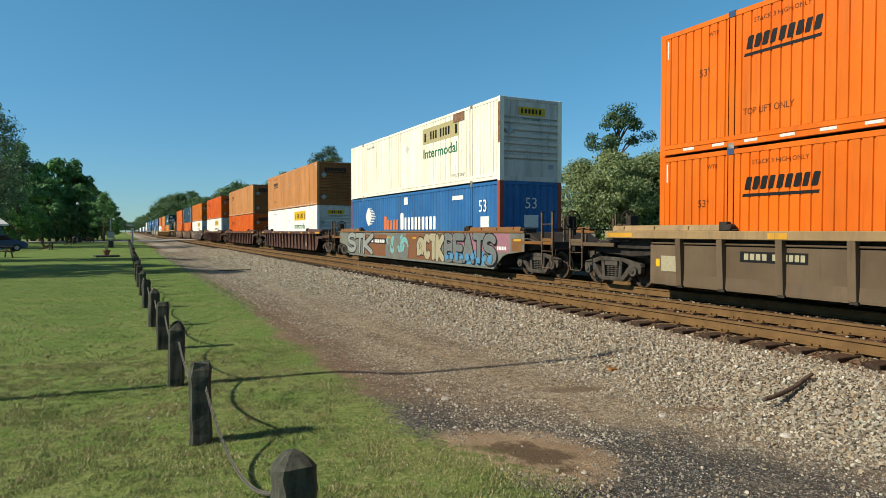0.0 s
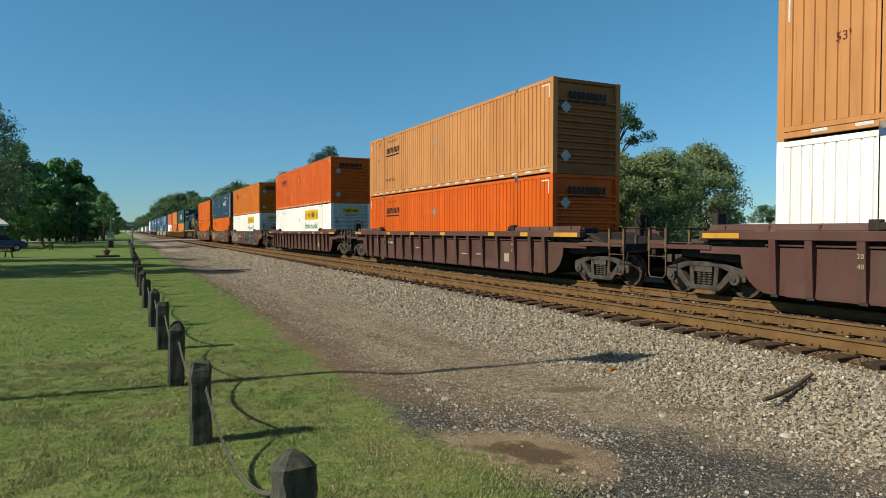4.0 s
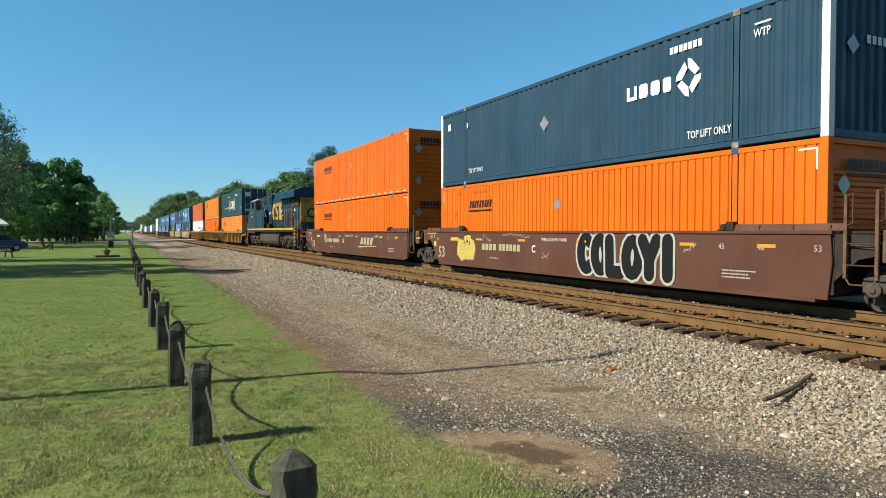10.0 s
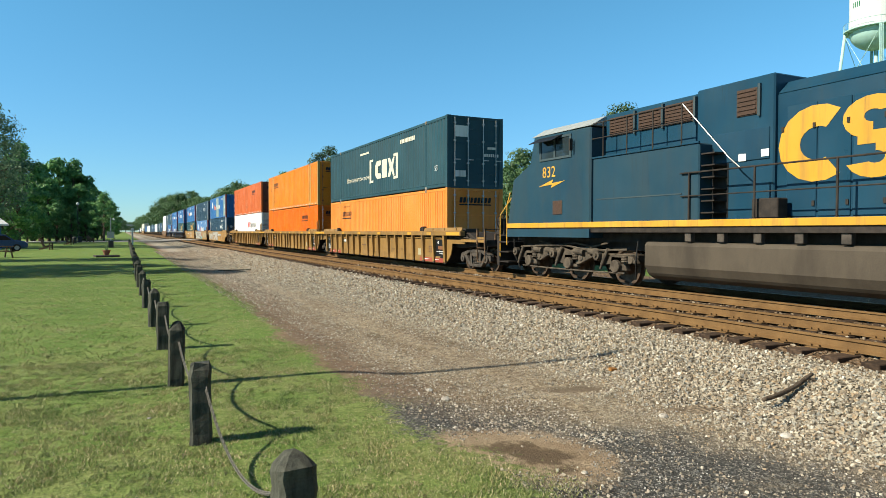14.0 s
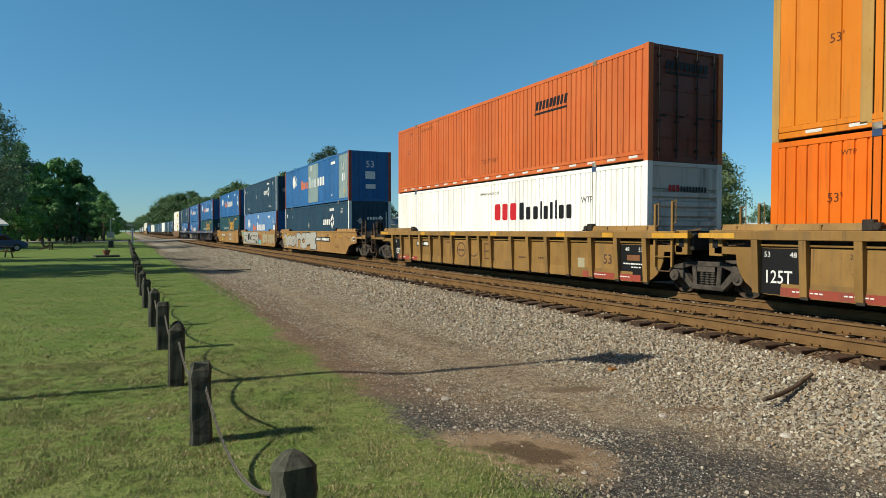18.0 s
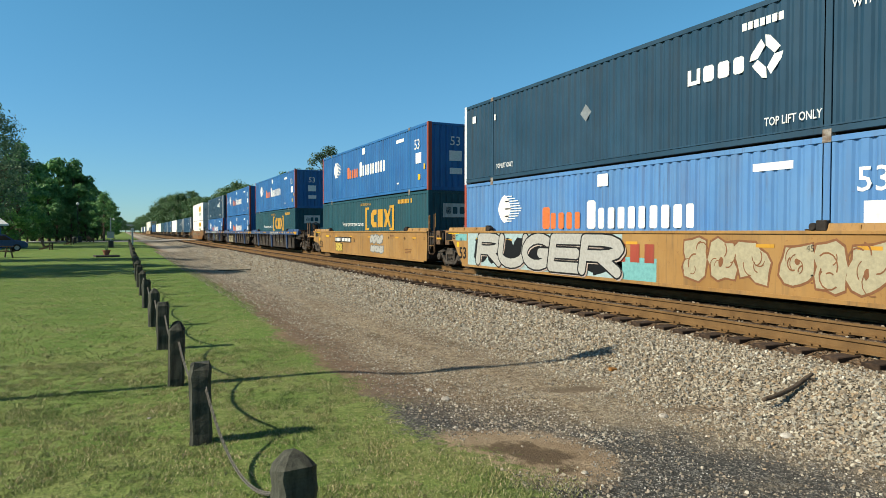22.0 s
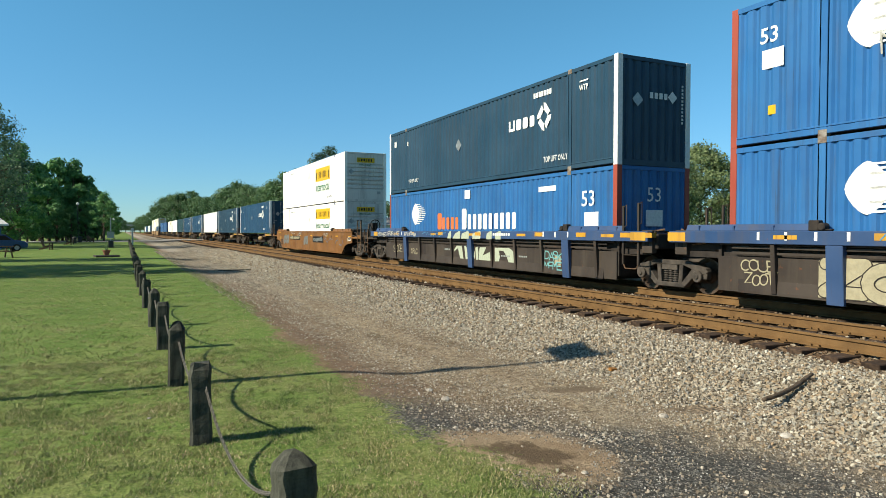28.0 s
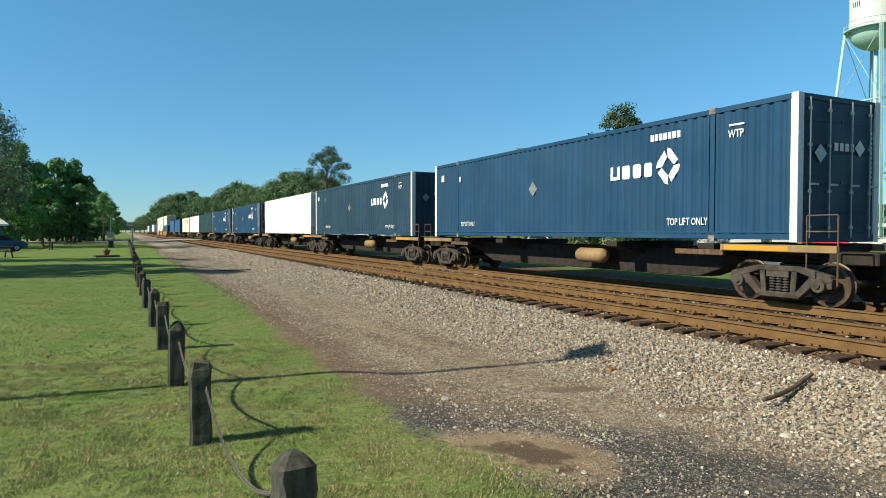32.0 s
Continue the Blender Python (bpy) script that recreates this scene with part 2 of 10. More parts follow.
# ---------------------------------------------------------------- mesh tools
class Geo:
    """Gathers vertices and faces of one mesh."""

    def __init__(self):
        self.v, self.f = [], []

    def add(self, verts, faces):
        n = len(self.v)
        self.v.extend(verts)
        self.f.extend([tuple(i + n for i in f) for f in faces])
        return self

    def box(self, x0, x1, y0, y1, z0, z1):
        x0, x1, y0, y1, z0, z1 = min(x0, x1), max(x0, x1), min(y0, y1), max(y0, y1), min(z0, z1), max(z0, z1)
        return self.add([(x, y, z) for x in (x0, x1) for y in (y0, y1) for z in (z0, z1)],
                        [(0, 1, 3, 2), (4, 6, 7, 5), (0, 4, 5, 1), (2, 3, 7, 6), (0, 2, 6, 4), (1, 5, 7, 3)])

    def cyl(self, a, b, r, n=10, r2=None, caps=True):
        a, b = Vector(a), Vector(b)
        r2 = r if r2 is None else r2
        w = (b - a).normalized()
        u = w.orthogonal().normalized()
        q = w.cross(u)
        vs = []
        for c, rr in ((a, r), (b, r2)):
            for i in range(n):
                d = 2 * math.pi * i / n
                vs.append(tuple(c + rr * (math.cos(d) * u + math.sin(d) * q)))
        fs = [(i, (i + 1) % n, n + (i + 1) % n, n + i) for i in range(n)]
        if caps:
            fs += [tuple(reversed(range(n))), tuple(range(n, 2 * n))]
        return self.add(vs, fs)

    def tube(self, pts, r, n=7):
        for a, b in zip(pts[:-1], pts[1:]):
            self.cyl(a, b, r, n)
        return self

    def prism(self, poly, axis, a, b):
        """A polygon pushed from a to b along an axis; poly gives the two other coordinates in the order x, y, z."""
        n, vs = len(poly), []
        for c in (a, b):
            for p, q in poly:
                vs.append({"x": (c, p, q), "y": (p, c, q), "z": (p, q, c)}[axis])
        fs = [(i, (i + 1) % n, n + (i + 1) % n, n + i) for i in range(n)] + [tuple(reversed(range(n))), tuple(range(n, 2 * n))]
        return self.add(vs, fs)

    def lathe(self, prof, n=20, axis="z", centre=(0, 0, 0)):
        """prof: (radius, height) pairs turned round an axis."""
        vs, m = [], len(prof)
        for i in range(n):
            d = 2 * math.pi * i / n
            for r, hgt in prof:
                c, s = r * math.cos(d), r * math.sin(d)
                p = {"z": (c, s, hgt), "x": (hgt, c, s), "y": (c, hgt, s)}[axis]
                vs.append((p[0] + centre[0], p[1] + centre[1], p[2] + centre[2]))
        fs = [(i * m + k, i * m + k + 1, ((i + 1) % n) * m + k + 1, ((i + 1) % n) * m + k) for i in range(n) for k in range(m - 1)]
        return self.add(vs, fs)

    def mesh(self, name, material, bevel=0.0, smooth=False, fix=True):
        me = bpy.data.meshes.new(name)
        me.from_pydata(self.v, [], self.f)
        if fix or bevel:
            bm = bmesh.new()
            bm.from_mesh(me)
            bmesh.ops.recalc_face_normals(bm, faces=bm.faces)
            if bevel:
                edges = [e for e in bm.edges if len(e.link_faces) == 2 and e.calc_face_angle() > 0.5]
                bmesh.ops.bevel(bm, geom=edges, offset=bevel, segments=1, affect="EDGES", clamp_overlap=True)
            bm.to_mesh(me)
            bm.free()
        if smooth:
            me.shade_smooth()
        me.materials.append(material)
        return me


MESHES = {}


def cached(key, make):
    if key not in MESHES:
        MESHES[key] = make()
    return MESHES[key]


def part(name, me, parent, label="", at=None):
    """Links a mesh as one part under a thing or under a part."""
    ob = new(name, me)
    ob.parent = parent
    if at is not None:
        ob.matrix_parent_inverse = Matrix.Identity(4)
        ob.matrix_basis = at
    if label:
        ob["label"] = label
    return ob


def gpart(name, g, material, parent, label="", bevel=0.0, smooth=False):
    return part(name, g.mesh(name, material, bevel, smooth), parent, label)


def thing(name, label, category, m=None, group="", kind=""):
    ob = new(name)
    ob.empty_display_size = 0.2
    if m is not None:
        ob.matrix_basis = m
    return tagged(ob, label, category, group, kind)


def single(name, me, label, category, m=None, group="", kind=""):
    ob = new(name, me)
    if m is not None:
        ob.matrix_basis = m
    return tagged(ob, label, category, group, kind)


# ---------------------------------------------------------------- ground
def lie(x, y):
    """Height of the ground: flat lawn, a rough gravel drive, the ballast bed of the tracks."""
    z = 0.0
    if 2.2 < x < 7.6:
        a = min(1, (x - 2.2) / 1.3) * min(1, (7.6 - x) / 1.7)
        z -= 0.125 * a * a * (3 - 2 * a)
    if x > 2.0:
        z += 0.03 * noise.noise((x * 0.35, y * 0.3, 0.0)) * min(1, (x - 2.0) / 1.5) * (1 if x < 8 else 0.3)
    for rx, ry, ra, rl in ((5.52, 4.99, -0.46, 0.62), (4.78, 6.27, -0.40, 0.42)):
        if abs(x - rx) < 1.2 and abs(y - ry) < 1.2:
            a, b = (math.cos(ra) * (x - rx) + math.sin(ra) * (y - ry)) / rl, (math.cos(ra) * (y - ry) - math.sin(ra) * (x - rx)) / 0.24
            z -= 0.05 * math.exp(-(a * a + b * b))
    if 5.2 < x < 17.2:
        up = min(1, (x - 5.2) / 2.7) if x < 12 else min(1, (17.2 - x) / 1.6)
        z += 0.045 * up * up * (3 - 2 * up)
        if 8.5 < x < 15.6:
            z += 0.035
    return z


def ground_mesh():
    xs = [-2500, -900, -350, -150, -70, -35, -18] + [-10 + 0.5 * i for i in range(24)] + [2 + 0.2 * i for i in range(36)] + [9.4, 10.5, 11.3, 12, 13, 14, 15, 15.6, 16, 16.4, 16.8, 17.2, 18.5, 24, 40, 70, 150, 350, 900, 2500]
    ys = [-2500, -900, -400, -150, -60, -25, -10] + [-4 + 0.4 * i for i in range(75)] + [27 + 1.5 * i for i in range(30)] + [75, 85, 100, 120, 150, 200, 270, 380, 550, 900, 1600, 3000]
    vs = [(x, y, lie(x, y)) for y in ys for x in xs]
    n = len(xs)
    fs = [(j * n + i, j * n + i + 1, (j + 1) * n + i + 1, (j + 1) * n + i) for j in range(len(ys) - 1) for i in range(n - 1)]
    me = bpy.data.meshes.new("ground")
    me.from_pydata(vs, [], fs)
    me.shade_smooth()
    return me


def ground_material():
    m = bpy.data.materials.new("lawn_gravel_and_ballast")
    t, nd, bs = nodes_of(m)
    L = t.links
    tc = nd.new("ShaderNodeTexCoord")
    sep = nd.new("ShaderNodeSeparateXYZ")
    L.new(tc.outputs["Object"], sep.inputs[0])

    def math_node(op, a, b=None, clamp=False):
        q = nd.new("ShaderNodeMath")
        q.operation, q.use_clamp = op, clamp
        for i, val in enumerate((a, b)):
            if val is None:
                continue
            if isinstance(val, (int, float)):
                q.inputs[i].default_value = val
            else:
                L.new(val, q.inputs[i])
        return q.outputs[0]

    def step(value, a, b):
        q = nd.new("ShaderNodeMapRange")
        q.interpolation_type = "SMOOTHSTEP"
        q.inputs["From Min"].default_value, q.inputs["From Max"].default_value = a, b
        L.new(value, q.inputs["Value"])
        return q.outputs["Result"]

    wob = math_node("MULTIPLY", math_node("SUBTRACT", noise_tex(t, 0.8, 6, 0.65), 0.5), 1.3)
    wob2 = math_node("MULTIPLY", math_node("SUBTRACT", noise_tex(t, 6.0, 5, 0.7), 0.5), 0.7)
    bend = math_node("ADD", math_node("MULTIPLY", step(sep.outputs["Y"], 9.0, 20.0), -0.62), math_node("ADD", math_node("MULTIPLY", step(sep.outputs["Y"], 4.0, 5.6), 0.22), -0.05))
    x = math_node("ADD", math_node("ADD", sep.outputs["X"], wob), wob2)
    x_lawn = math_node("ADD", x, bend)
    # grass
    dry = math_node("MULTIPLY", math_node("SUBTRACT", 1.0, step(sep.outputs["Y"], 4.0, 20.0)), 0.11)
    g1 = math_node("ADD", noise_tex(t, 0.7, 7, 0.68), dry)
    g2 = noise_tex(t, 35.0, 4, 0.7)
    grass = ramp(t, g1, [(0.36, (0.095, 0.19, 0.045)), (0.52, (0.175, 0.245, 0.078)), (0.68, (0.30, 0.29, 0.135))])
    tuft = noise_tex(t, 7.0, 6, 0.75)
    grass = mix(t, 1.0, grass, ramp(t, tuft, [(0.34, (0.45, 0.55, 0.43)), (0.62, (1.28, 1.22, 1.26))]), "MULTIPLY")
    grass = mix(t, 0.5, grass, ramp(t, g2, [(0.3, (0.045, 0.085, 0.012)), (0.55, (0.19, 0.29, 0.05)), (0.75, (0.42, 0.40, 0.17))]))
    grass = mix(t, 1.0, grass, ramp(t, noise_tex(t, 19.0, 7, 0.85), [(0.38, (0.50, 0.58, 0.48)), (0.5, (1.0, 1.0, 1.0)), (0.62, (1.28, 1.24, 1.28))]), "MULTIPLY")
    bare = ramp(t, noise_tex(t, 2.3, 7, 0.72), [(0.60, (0, 0, 0)), (0.68, (0.8, 0.8, 0.8))])
    grass = mix(t, bare, grass, (0.27, 0.20, 0.12))
    ruts = []
    # earth with small stones
    v1 = nd.new("ShaderNodeTexVoronoi")
    v1.inputs["Scale"].default_value = 38
    L.new(tc.outputs["Object"], v1.inputs["Vector"])
    stone = ramp(t, v1.outputs["Color"], [(0.0, (0.15, 0.105, 0.07)), (0.55, (0.38, 0.30, 0.205)), (1.0, (0.62, 0.54, 0.40))])
    d1 = noise_tex(t, 0.45, 6, 0.6)
    dirt = ramp(t, d1, [(0.35, (0.345, 0.298, 0.224)), (0.65, (0.535, 0.472, 0.367))])
    d2 = noise_tex(t, 3.5, 6, 0.7)
    dirt = mix(t, ramp(t, d2, [(0.34, (0.35,) * 3), (0.60, (0.95,) * 3)]), dirt, stone)
    dirt = mix(t, 1.0, dirt, ramp(t, noise_tex(t, 90.0, 3, 0.7), [(0.35, (0.62, 0.60, 0.58)), (0.6, (1.10, 1.08, 1.06))]), "MULTIPLY")
    dirt = mix(t, 1.0, dirt, ramp(t, noise_tex(t, 1.3, 6, 0.68, (1.5, 0.20, 1)), [(0.36, (0.66, 0.60, 0.55)), (0.47, (0.95, 0.93, 0.91)), (0.62, (1.18, 1.18, 1.16))]), "MULTIPLY")
    dirt = mix(t, 1.0, dirt, ramp(t, noise_tex(t, 9.0, 7, 0.85), [(0.38, (0.42, 0.39, 0.36)), (0.49, (1.0, 1.0, 1.0)), (0.64, (1.35, 1.35, 1.35))]), "MULTIPLY")
    damp = step(noise_tex(t, 0.9, 7, 0.72), 0.53, 0.62)
    dirt = mix(t, math_node("MULTIPLY", damp, 0.48), dirt, (0.185, 0.140, 0.100))
    edge = math_node("SUBTRACT", 1.0, step(x_lawn, 2.7, 3.9))
    dirt = mix(t, math_node("MULTIPLY", edge, 0.75), dirt, ramp(t, d2, [(0.35, (0.13, 0.078, 0.05)), (0.65, (0.315, 0.205, 0.14))]))
    worn = math_node("MULTIPLY", step(sep.outputs["Y"], 14.0, 34.0), step(x, 2.9, 4.0))
    dirt = mix(t, math_node("MULTIPLY", worn, 0.7), dirt, ramp(t, noise_tex(t, 5.0, 7, 0.8), [(0.34, (0.20, 0.175, 0.14)), (0.5, (0.40, 0.36, 0.295)), (0.66, (0.58, 0.53, 0.45))]))
    # dark broken asphalt near the start of the drive
    v2 = nd.new("ShaderNodeTexVoronoi")
    v2.inputs["Scale"].default_value = 55
    L.new(tc.outputs["Object"], v2.inputs["Vector"])
    dark = ramp(t, v2.outputs["Color"], [(0.0, (0.050, 0.050, 0.047)), (0.55, (0.100, 0.098, 0.091)), (0.74, (0.22, 0.21, 0.185)), (1.0, (0.46, 0.43, 0.38))])
    yy = math_node("ADD", math_node("ADD", sep.outputs["Y"], math_node("MULTIPLY", sep.outputs["X"], 0.9)), math_node("MULTIPLY", math_node("SUBTRACT", noise_tex(t, 1.1, 6, 0.7), 0.5), 2.6))
    near = math_node("MULTIPLY", math_node("MULTIPLY", math_node("SUBTRACT", 1.0, step(yy, 7.9, 9.6)), math_node("SUBTRACT", 1.0, step(x, 4.4, 5.8))), step(noise_tex(t, 1.7, 7, 0.75), 0.26, 0.50))
    # a sandy puddle hollow
    hollow = nd.new("ShaderNodeVectorMath")
    hollow.operation = "DISTANCE"
    hollow.inputs[1].default_value = (2.95, 4.46, -0.10)
    L.new(tc.outputs["Object"], hollow.inputs[0])
    hd = math_node("ADD", hollow.outputs["Value"], math_node("MULTIPLY", wob2, 0.9))
    sand = ramp(t, noise_tex(t, 4.0, 5, 0.6), [(0.4, (0.38, 0.275, 0.175)), (0.6, (0.49, 0.37, 0.245))])
    middle = math_node("SUBTRACT", 1.0, step(math_node("ADD", hd, math_node("MULTIPLY", math_node("SUBTRACT", noise_tex(t, 3.4, 4, 0.6), 0.5), 0.9)), 0.26, 0.44))
    wetc = mix(t, math_node("MULTIPLY", middle, 0.85), sand, (0.15, 0.105, 0.065))
    # two damp ruts at the foot of the ballast
    for rx, ry, ra, rl in ((5.52, 4.99, -0.46, 0.62), (4.78, 6.27, -0.40, 0.42)):
        along = math_node("ADD", math_node("MULTIPLY", math_node("SUBTRACT", sep.outputs["X"], rx), math.cos(ra) / rl), math_node("MULTIPLY", math_node("SUBTRACT", sep.outputs["Y"], ry), math.sin(ra) / rl))
        across = math_node("ADD", math_node("MULTIPLY", math_node("SUBTRACT", sep.outputs["X"], rx), -math.sin(ra) / 0.17), math_node("MULTIPLY", math_node("SUBTRACT", sep.outputs["Y"], ry), math.cos(ra) / 0.17))
        reach = math_node("ADD", math_node("ADD", math_node("MULTIPLY", along, along), math_node("MULTIPLY", across, across)), math_node("MULTIPLY", wob2, 2.2))
        rut = math_node("SUBTRACT", 1.0, step(reach, 0.45, 1.25))
        ruts.append(rut)
    # ballast
    v3 = nd.new("ShaderNodeTexVoronoi")
    v3.inputs["Scale"].default_value = 19
    L.new(tc.outputs["Object"], v3.inputs["Vector"])
    bal = ramp(t, v3.outputs["Color"], [(0.0, (0.13, 0.105, 0.075)), (0.5, (0.38, 0.325, 0.245)), (1.0, (0.66, 0.60, 0.49))])
    # shade in the gaps between stones, multiplied into the colour
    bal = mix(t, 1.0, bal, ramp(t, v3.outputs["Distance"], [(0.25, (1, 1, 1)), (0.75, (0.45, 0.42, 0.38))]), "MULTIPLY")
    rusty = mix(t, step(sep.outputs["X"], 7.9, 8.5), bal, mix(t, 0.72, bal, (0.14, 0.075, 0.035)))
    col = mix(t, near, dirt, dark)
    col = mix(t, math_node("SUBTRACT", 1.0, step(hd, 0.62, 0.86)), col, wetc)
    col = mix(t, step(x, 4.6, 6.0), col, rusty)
    for rut in ruts:
        col = mix(t, math_node("MULTIPLY", rut, 0.85), col, ramp(t, d2, [(0.35, (0.15, 0.11, 0.075)), (0.65, (0.27, 0.205, 0.14))]))
    ragged = math_node("ADD", x_lawn, math_node("MULTIPLY", math_node("SUBTRACT", noise_tex(t, 17.0, 5, 0.75), 0.5), 1.1))
    lawn = math_node("SUBTRACT", 1.0, step(ragged, 2.34, 2.58))
    far_side = step(math_node("ADD", sep.outputs["X"], wob), 18.0, 19.2)
    col = mix(t, math_node("MAXIMUM", lawn, far_side), col, grass)
    L.new(mix(t, 1.0, col, (TONE,) * 3, "MULTIPLY"), bs.inputs["Base Color"])
    bs.inputs["Roughness"].default_value = 0.9
    bs.inputs["Specular IOR Level"].default_value = 0.15
    rough_earth = noise_tex(t, 26.0, 6, 0.75)
    hgt = mix(t, step(x, 2.0, 2.8), mix(t, 0.6, g2, tuft), mix(t, step(x, 4.6, 6.0), rough_earth, v3.outputs["Distance"]))
    bump(t, bs, hgt, 1.0, 0.06)
    return m


ground = single("ground", ground_mesh(), "mown green lawn meeting a rough gravel drive and pale stone ballast", "ground", kind="structure")
ground.data.materials.append(ground_material())


# ---------------------------------------------------------------- tracks
def rail_profile(c):
    return [(c - 0.07, 0.0), (c + 0.07, 0.0), (c + 0.07, 0.018), (c + 0.012, 0.04), (c + 0.010, 0.128), (c + 0.036, 0.140), (c + 0.034, 0.168),
            (c + 0.022, 0.175), (c - 0.022, 0.175), (c - 0.034, 0.168), (c - 0.036, 0.140), (c - 0.010, 0.128), (c - 0.012, 0.04), (c - 0.07, 0.018)]


def track(name, centre, label, near_side):
    top = thing(name, label, "railway track", Matrix.Translation((centre, 0, RAIL - 0.175)), kind="structure")
    for side in (-1, 1):
        c = side * 0.7535
        gpart("rail", Geo().prism(rail_profile(c), "y", -460, 900), RAIL_M, top, "rust-brown steel rail")
        g = Geo()
        g.box(c - 0.026, c + 0.026, -460, 900, 0.1755, 0.1765)
        gpart("running_surface", g, RAIL_TOP, top)
    tie = cached("tie", lambda: Geo().box(-1.3, 1.3, -0.115, 0.115, -0.19, -0.012).mesh("tie", TIE_M, 0.012))
    plate = cached("tie_plate", lambda: tie_plate_mesh())
    rnd = random.Random(5 if near_side else 6)
    k = 0
    y = 1.0
    far = Geo()
    for i in range(640):
        y = -8 + 0.515 * i
        dx, rz = rnd.uniform(-0.05, 0.05), rnd.uniform(-0.02, 0.02)
        if i < 150:
            part("tie", tie, top, at=pose(dx, y, rnd.uniform(-0.008, 0.004), 0, 0, math.degrees(rz)))
            if near_side and i < 95:
                for side in (-1, 1):
                    part("tie_plate", plate, top, at=pose(side * 0.7535, y, 0))
        else:
            far.box(dx - 1.3, dx + 1.3, y - 0.115, y + 0.115, -0.19, -0.012)
    for i in range(900):
        y = -8 - 0.515 * (i + 1)
        far.box(-1.3, 1.3, y - 0.115, y + 0.115, -0.19, -0.012)
    gpart("far_ties", far, TIE_M, top)["kind"] = "stuff"
    return top


def tie_plate_mesh():
    g = Geo()
    g.box(-0.18, 0.18, -0.095, 0.095, -0.012, 0.004)
    for x in (-0.095, 0.095):
        for y in (-0.06, 0.06):
            g.box(x - 0.014, x + 0.014, y - 0.012, y + 0.012, 0.0, 0.035)
    return g.mesh("tie_plate", RAIL_M)


track("track_1", NEAR_C, "empty railway track with rusty rails on dark timber ties", True)
track("track_2", TRAIN_C, "railway track under the train, rusty rails in ballast", False)


def scatter_stones(name, count, area, size, colours, seed, label, density=None, crowd=1.6):
    """Broken stones lying on the ground, one joined mesh."""
    rnd = random.Random(seed)
    v, f = [], []
    base = [(-1, -1, -0.6), (1, -1, -0.6), (1, 1, -0.6), (-1, 1, -0.6), (-0.8, -0.8, 0.7), (0.8, -0.8, 0.7), (0.8, 0.8, 0.7), (-0.8, 0.8, 0.7)]
    faces = [(0, 3, 2, 1), (4, 5, 6, 7), (0, 1, 5, 4), (1, 2, 6, 5), (2, 3, 7, 6), (3, 0, 4, 7)]
    x0, x1, y0, y1 = area
    n = 0
    while n < count:
        x, y = rnd.uniform(x0, x1), y0 + (y1 - y0) * rnd.random() ** crowd
        if density and rnd.random() > density(x, y):
            continue
        s = size * (0.45 + 1.15 * rnd.random() ** 1.7) * (1 + 0.045 * max(0, y - 8)) * min(1, 0.5 + 0.5 * max(0, (x - 4.5) / 1.5) if x > 4.2 else 1)
        q = Euler((rnd.uniform(0, 6.28), rnd.uniform(0, 6.28), rnd.uniform(0, 6.28))).to_matrix()
        c = Vector((x, y, lie(x, y) + s * rnd.uniform(-0.1, 0.38)))
        k = len(v)
        sx, sy, sz = s * rnd.uniform(0.7, 1.3) * 0.5, s * 0.5, s * rnd.uniform(0.5, 1.0) * 0.5
        for p in base:
            e = q @ Vector((p[0] * sx * rnd.uniform(0.6, 1.1), p[1] * sy * rnd.uniform(0.6, 1.1), p[2] * sz * rnd.uniform(0.7, 1.1)))
            v.append((c.x + e.x, c.y + e.y, c.z + e.z))
        f.extend([tuple(i + k for i in q4) for q4 in faces])
        n += 1
    me = bpy.data.meshes.new(name)
    me.from_pydata(v, [], f)
    m = bpy.data.materials.new(name)
    t, nd, bs = nodes_of(m)
    geo = nd.new("ShaderNodeNewGeometry")
    col = ramp(t, geo.outputs["Random Per Island"], [(p, (TONE * c[0], 1.03 * TONE * c[1], 1.05 * TONE * c[2])) for p, c in colours])
    col = mix(t, 0.5, col, mix(t, 1.0, col, ramp(t, noise_tex(t, 30, 4), [(0.3, (0.6,) * 3), (0.7, (1, 1, 1))]), "MULTIPLY"))
    t.links.new(col, bs.inputs["Base Color"])
    bs.inputs["Roughness"].default_value = 0.85
    me.materials.append(m)
    return single(name, me, label, "stones", kind="stuff")


PALE = [(0.0, (0.12, 0.096, 0.07)), (0.16, (0.26, 0.205, 0.145)), (0.32, (0.42, 0.295, 0.175)), (0.48, (0.31, 0.29, 0.25)), (0.68, (0.44, 0.36, 0.255)), (0.90, (0.51, 0.45, 0.35)), (1.0, (0.68, 0.62, 0.51))]
DRAB = [(0.0, (0.16, 0.125, 0.09)), (0.45, (0.335, 0.27, 0.195)), (0.88, (0.46, 0.385, 0.29)), (1.0, (0.64, 0.58, 0.48))]
scatter_stones("ballast_stones", 104000, (4.2, 8.36, 1.6, 64), 0.030, PALE, 11, "pale grey broken ballast stones on the track shoulder", lambda x, y: max(0.03, min(1, (x - 4.2) / 1.5)) * (1 if x < 8.0 else 0.35) * (1 if y + 0.9 * x > 8.0 else 0.45), 1.75)
scatter_stones("ballast_between_tracks", 11000, (8.5, 12.0, 0.8, 30), 0.042, [(0, (0.12, 0.07, 0.035)), (0.6, (0.22, 0.14, 0.075)), (1, (0.42, 0.35, 0.26))], 12, "brown rust-stained ballast between the rails", lambda x, y: 1.0 if x > 10.6 else 0.3)
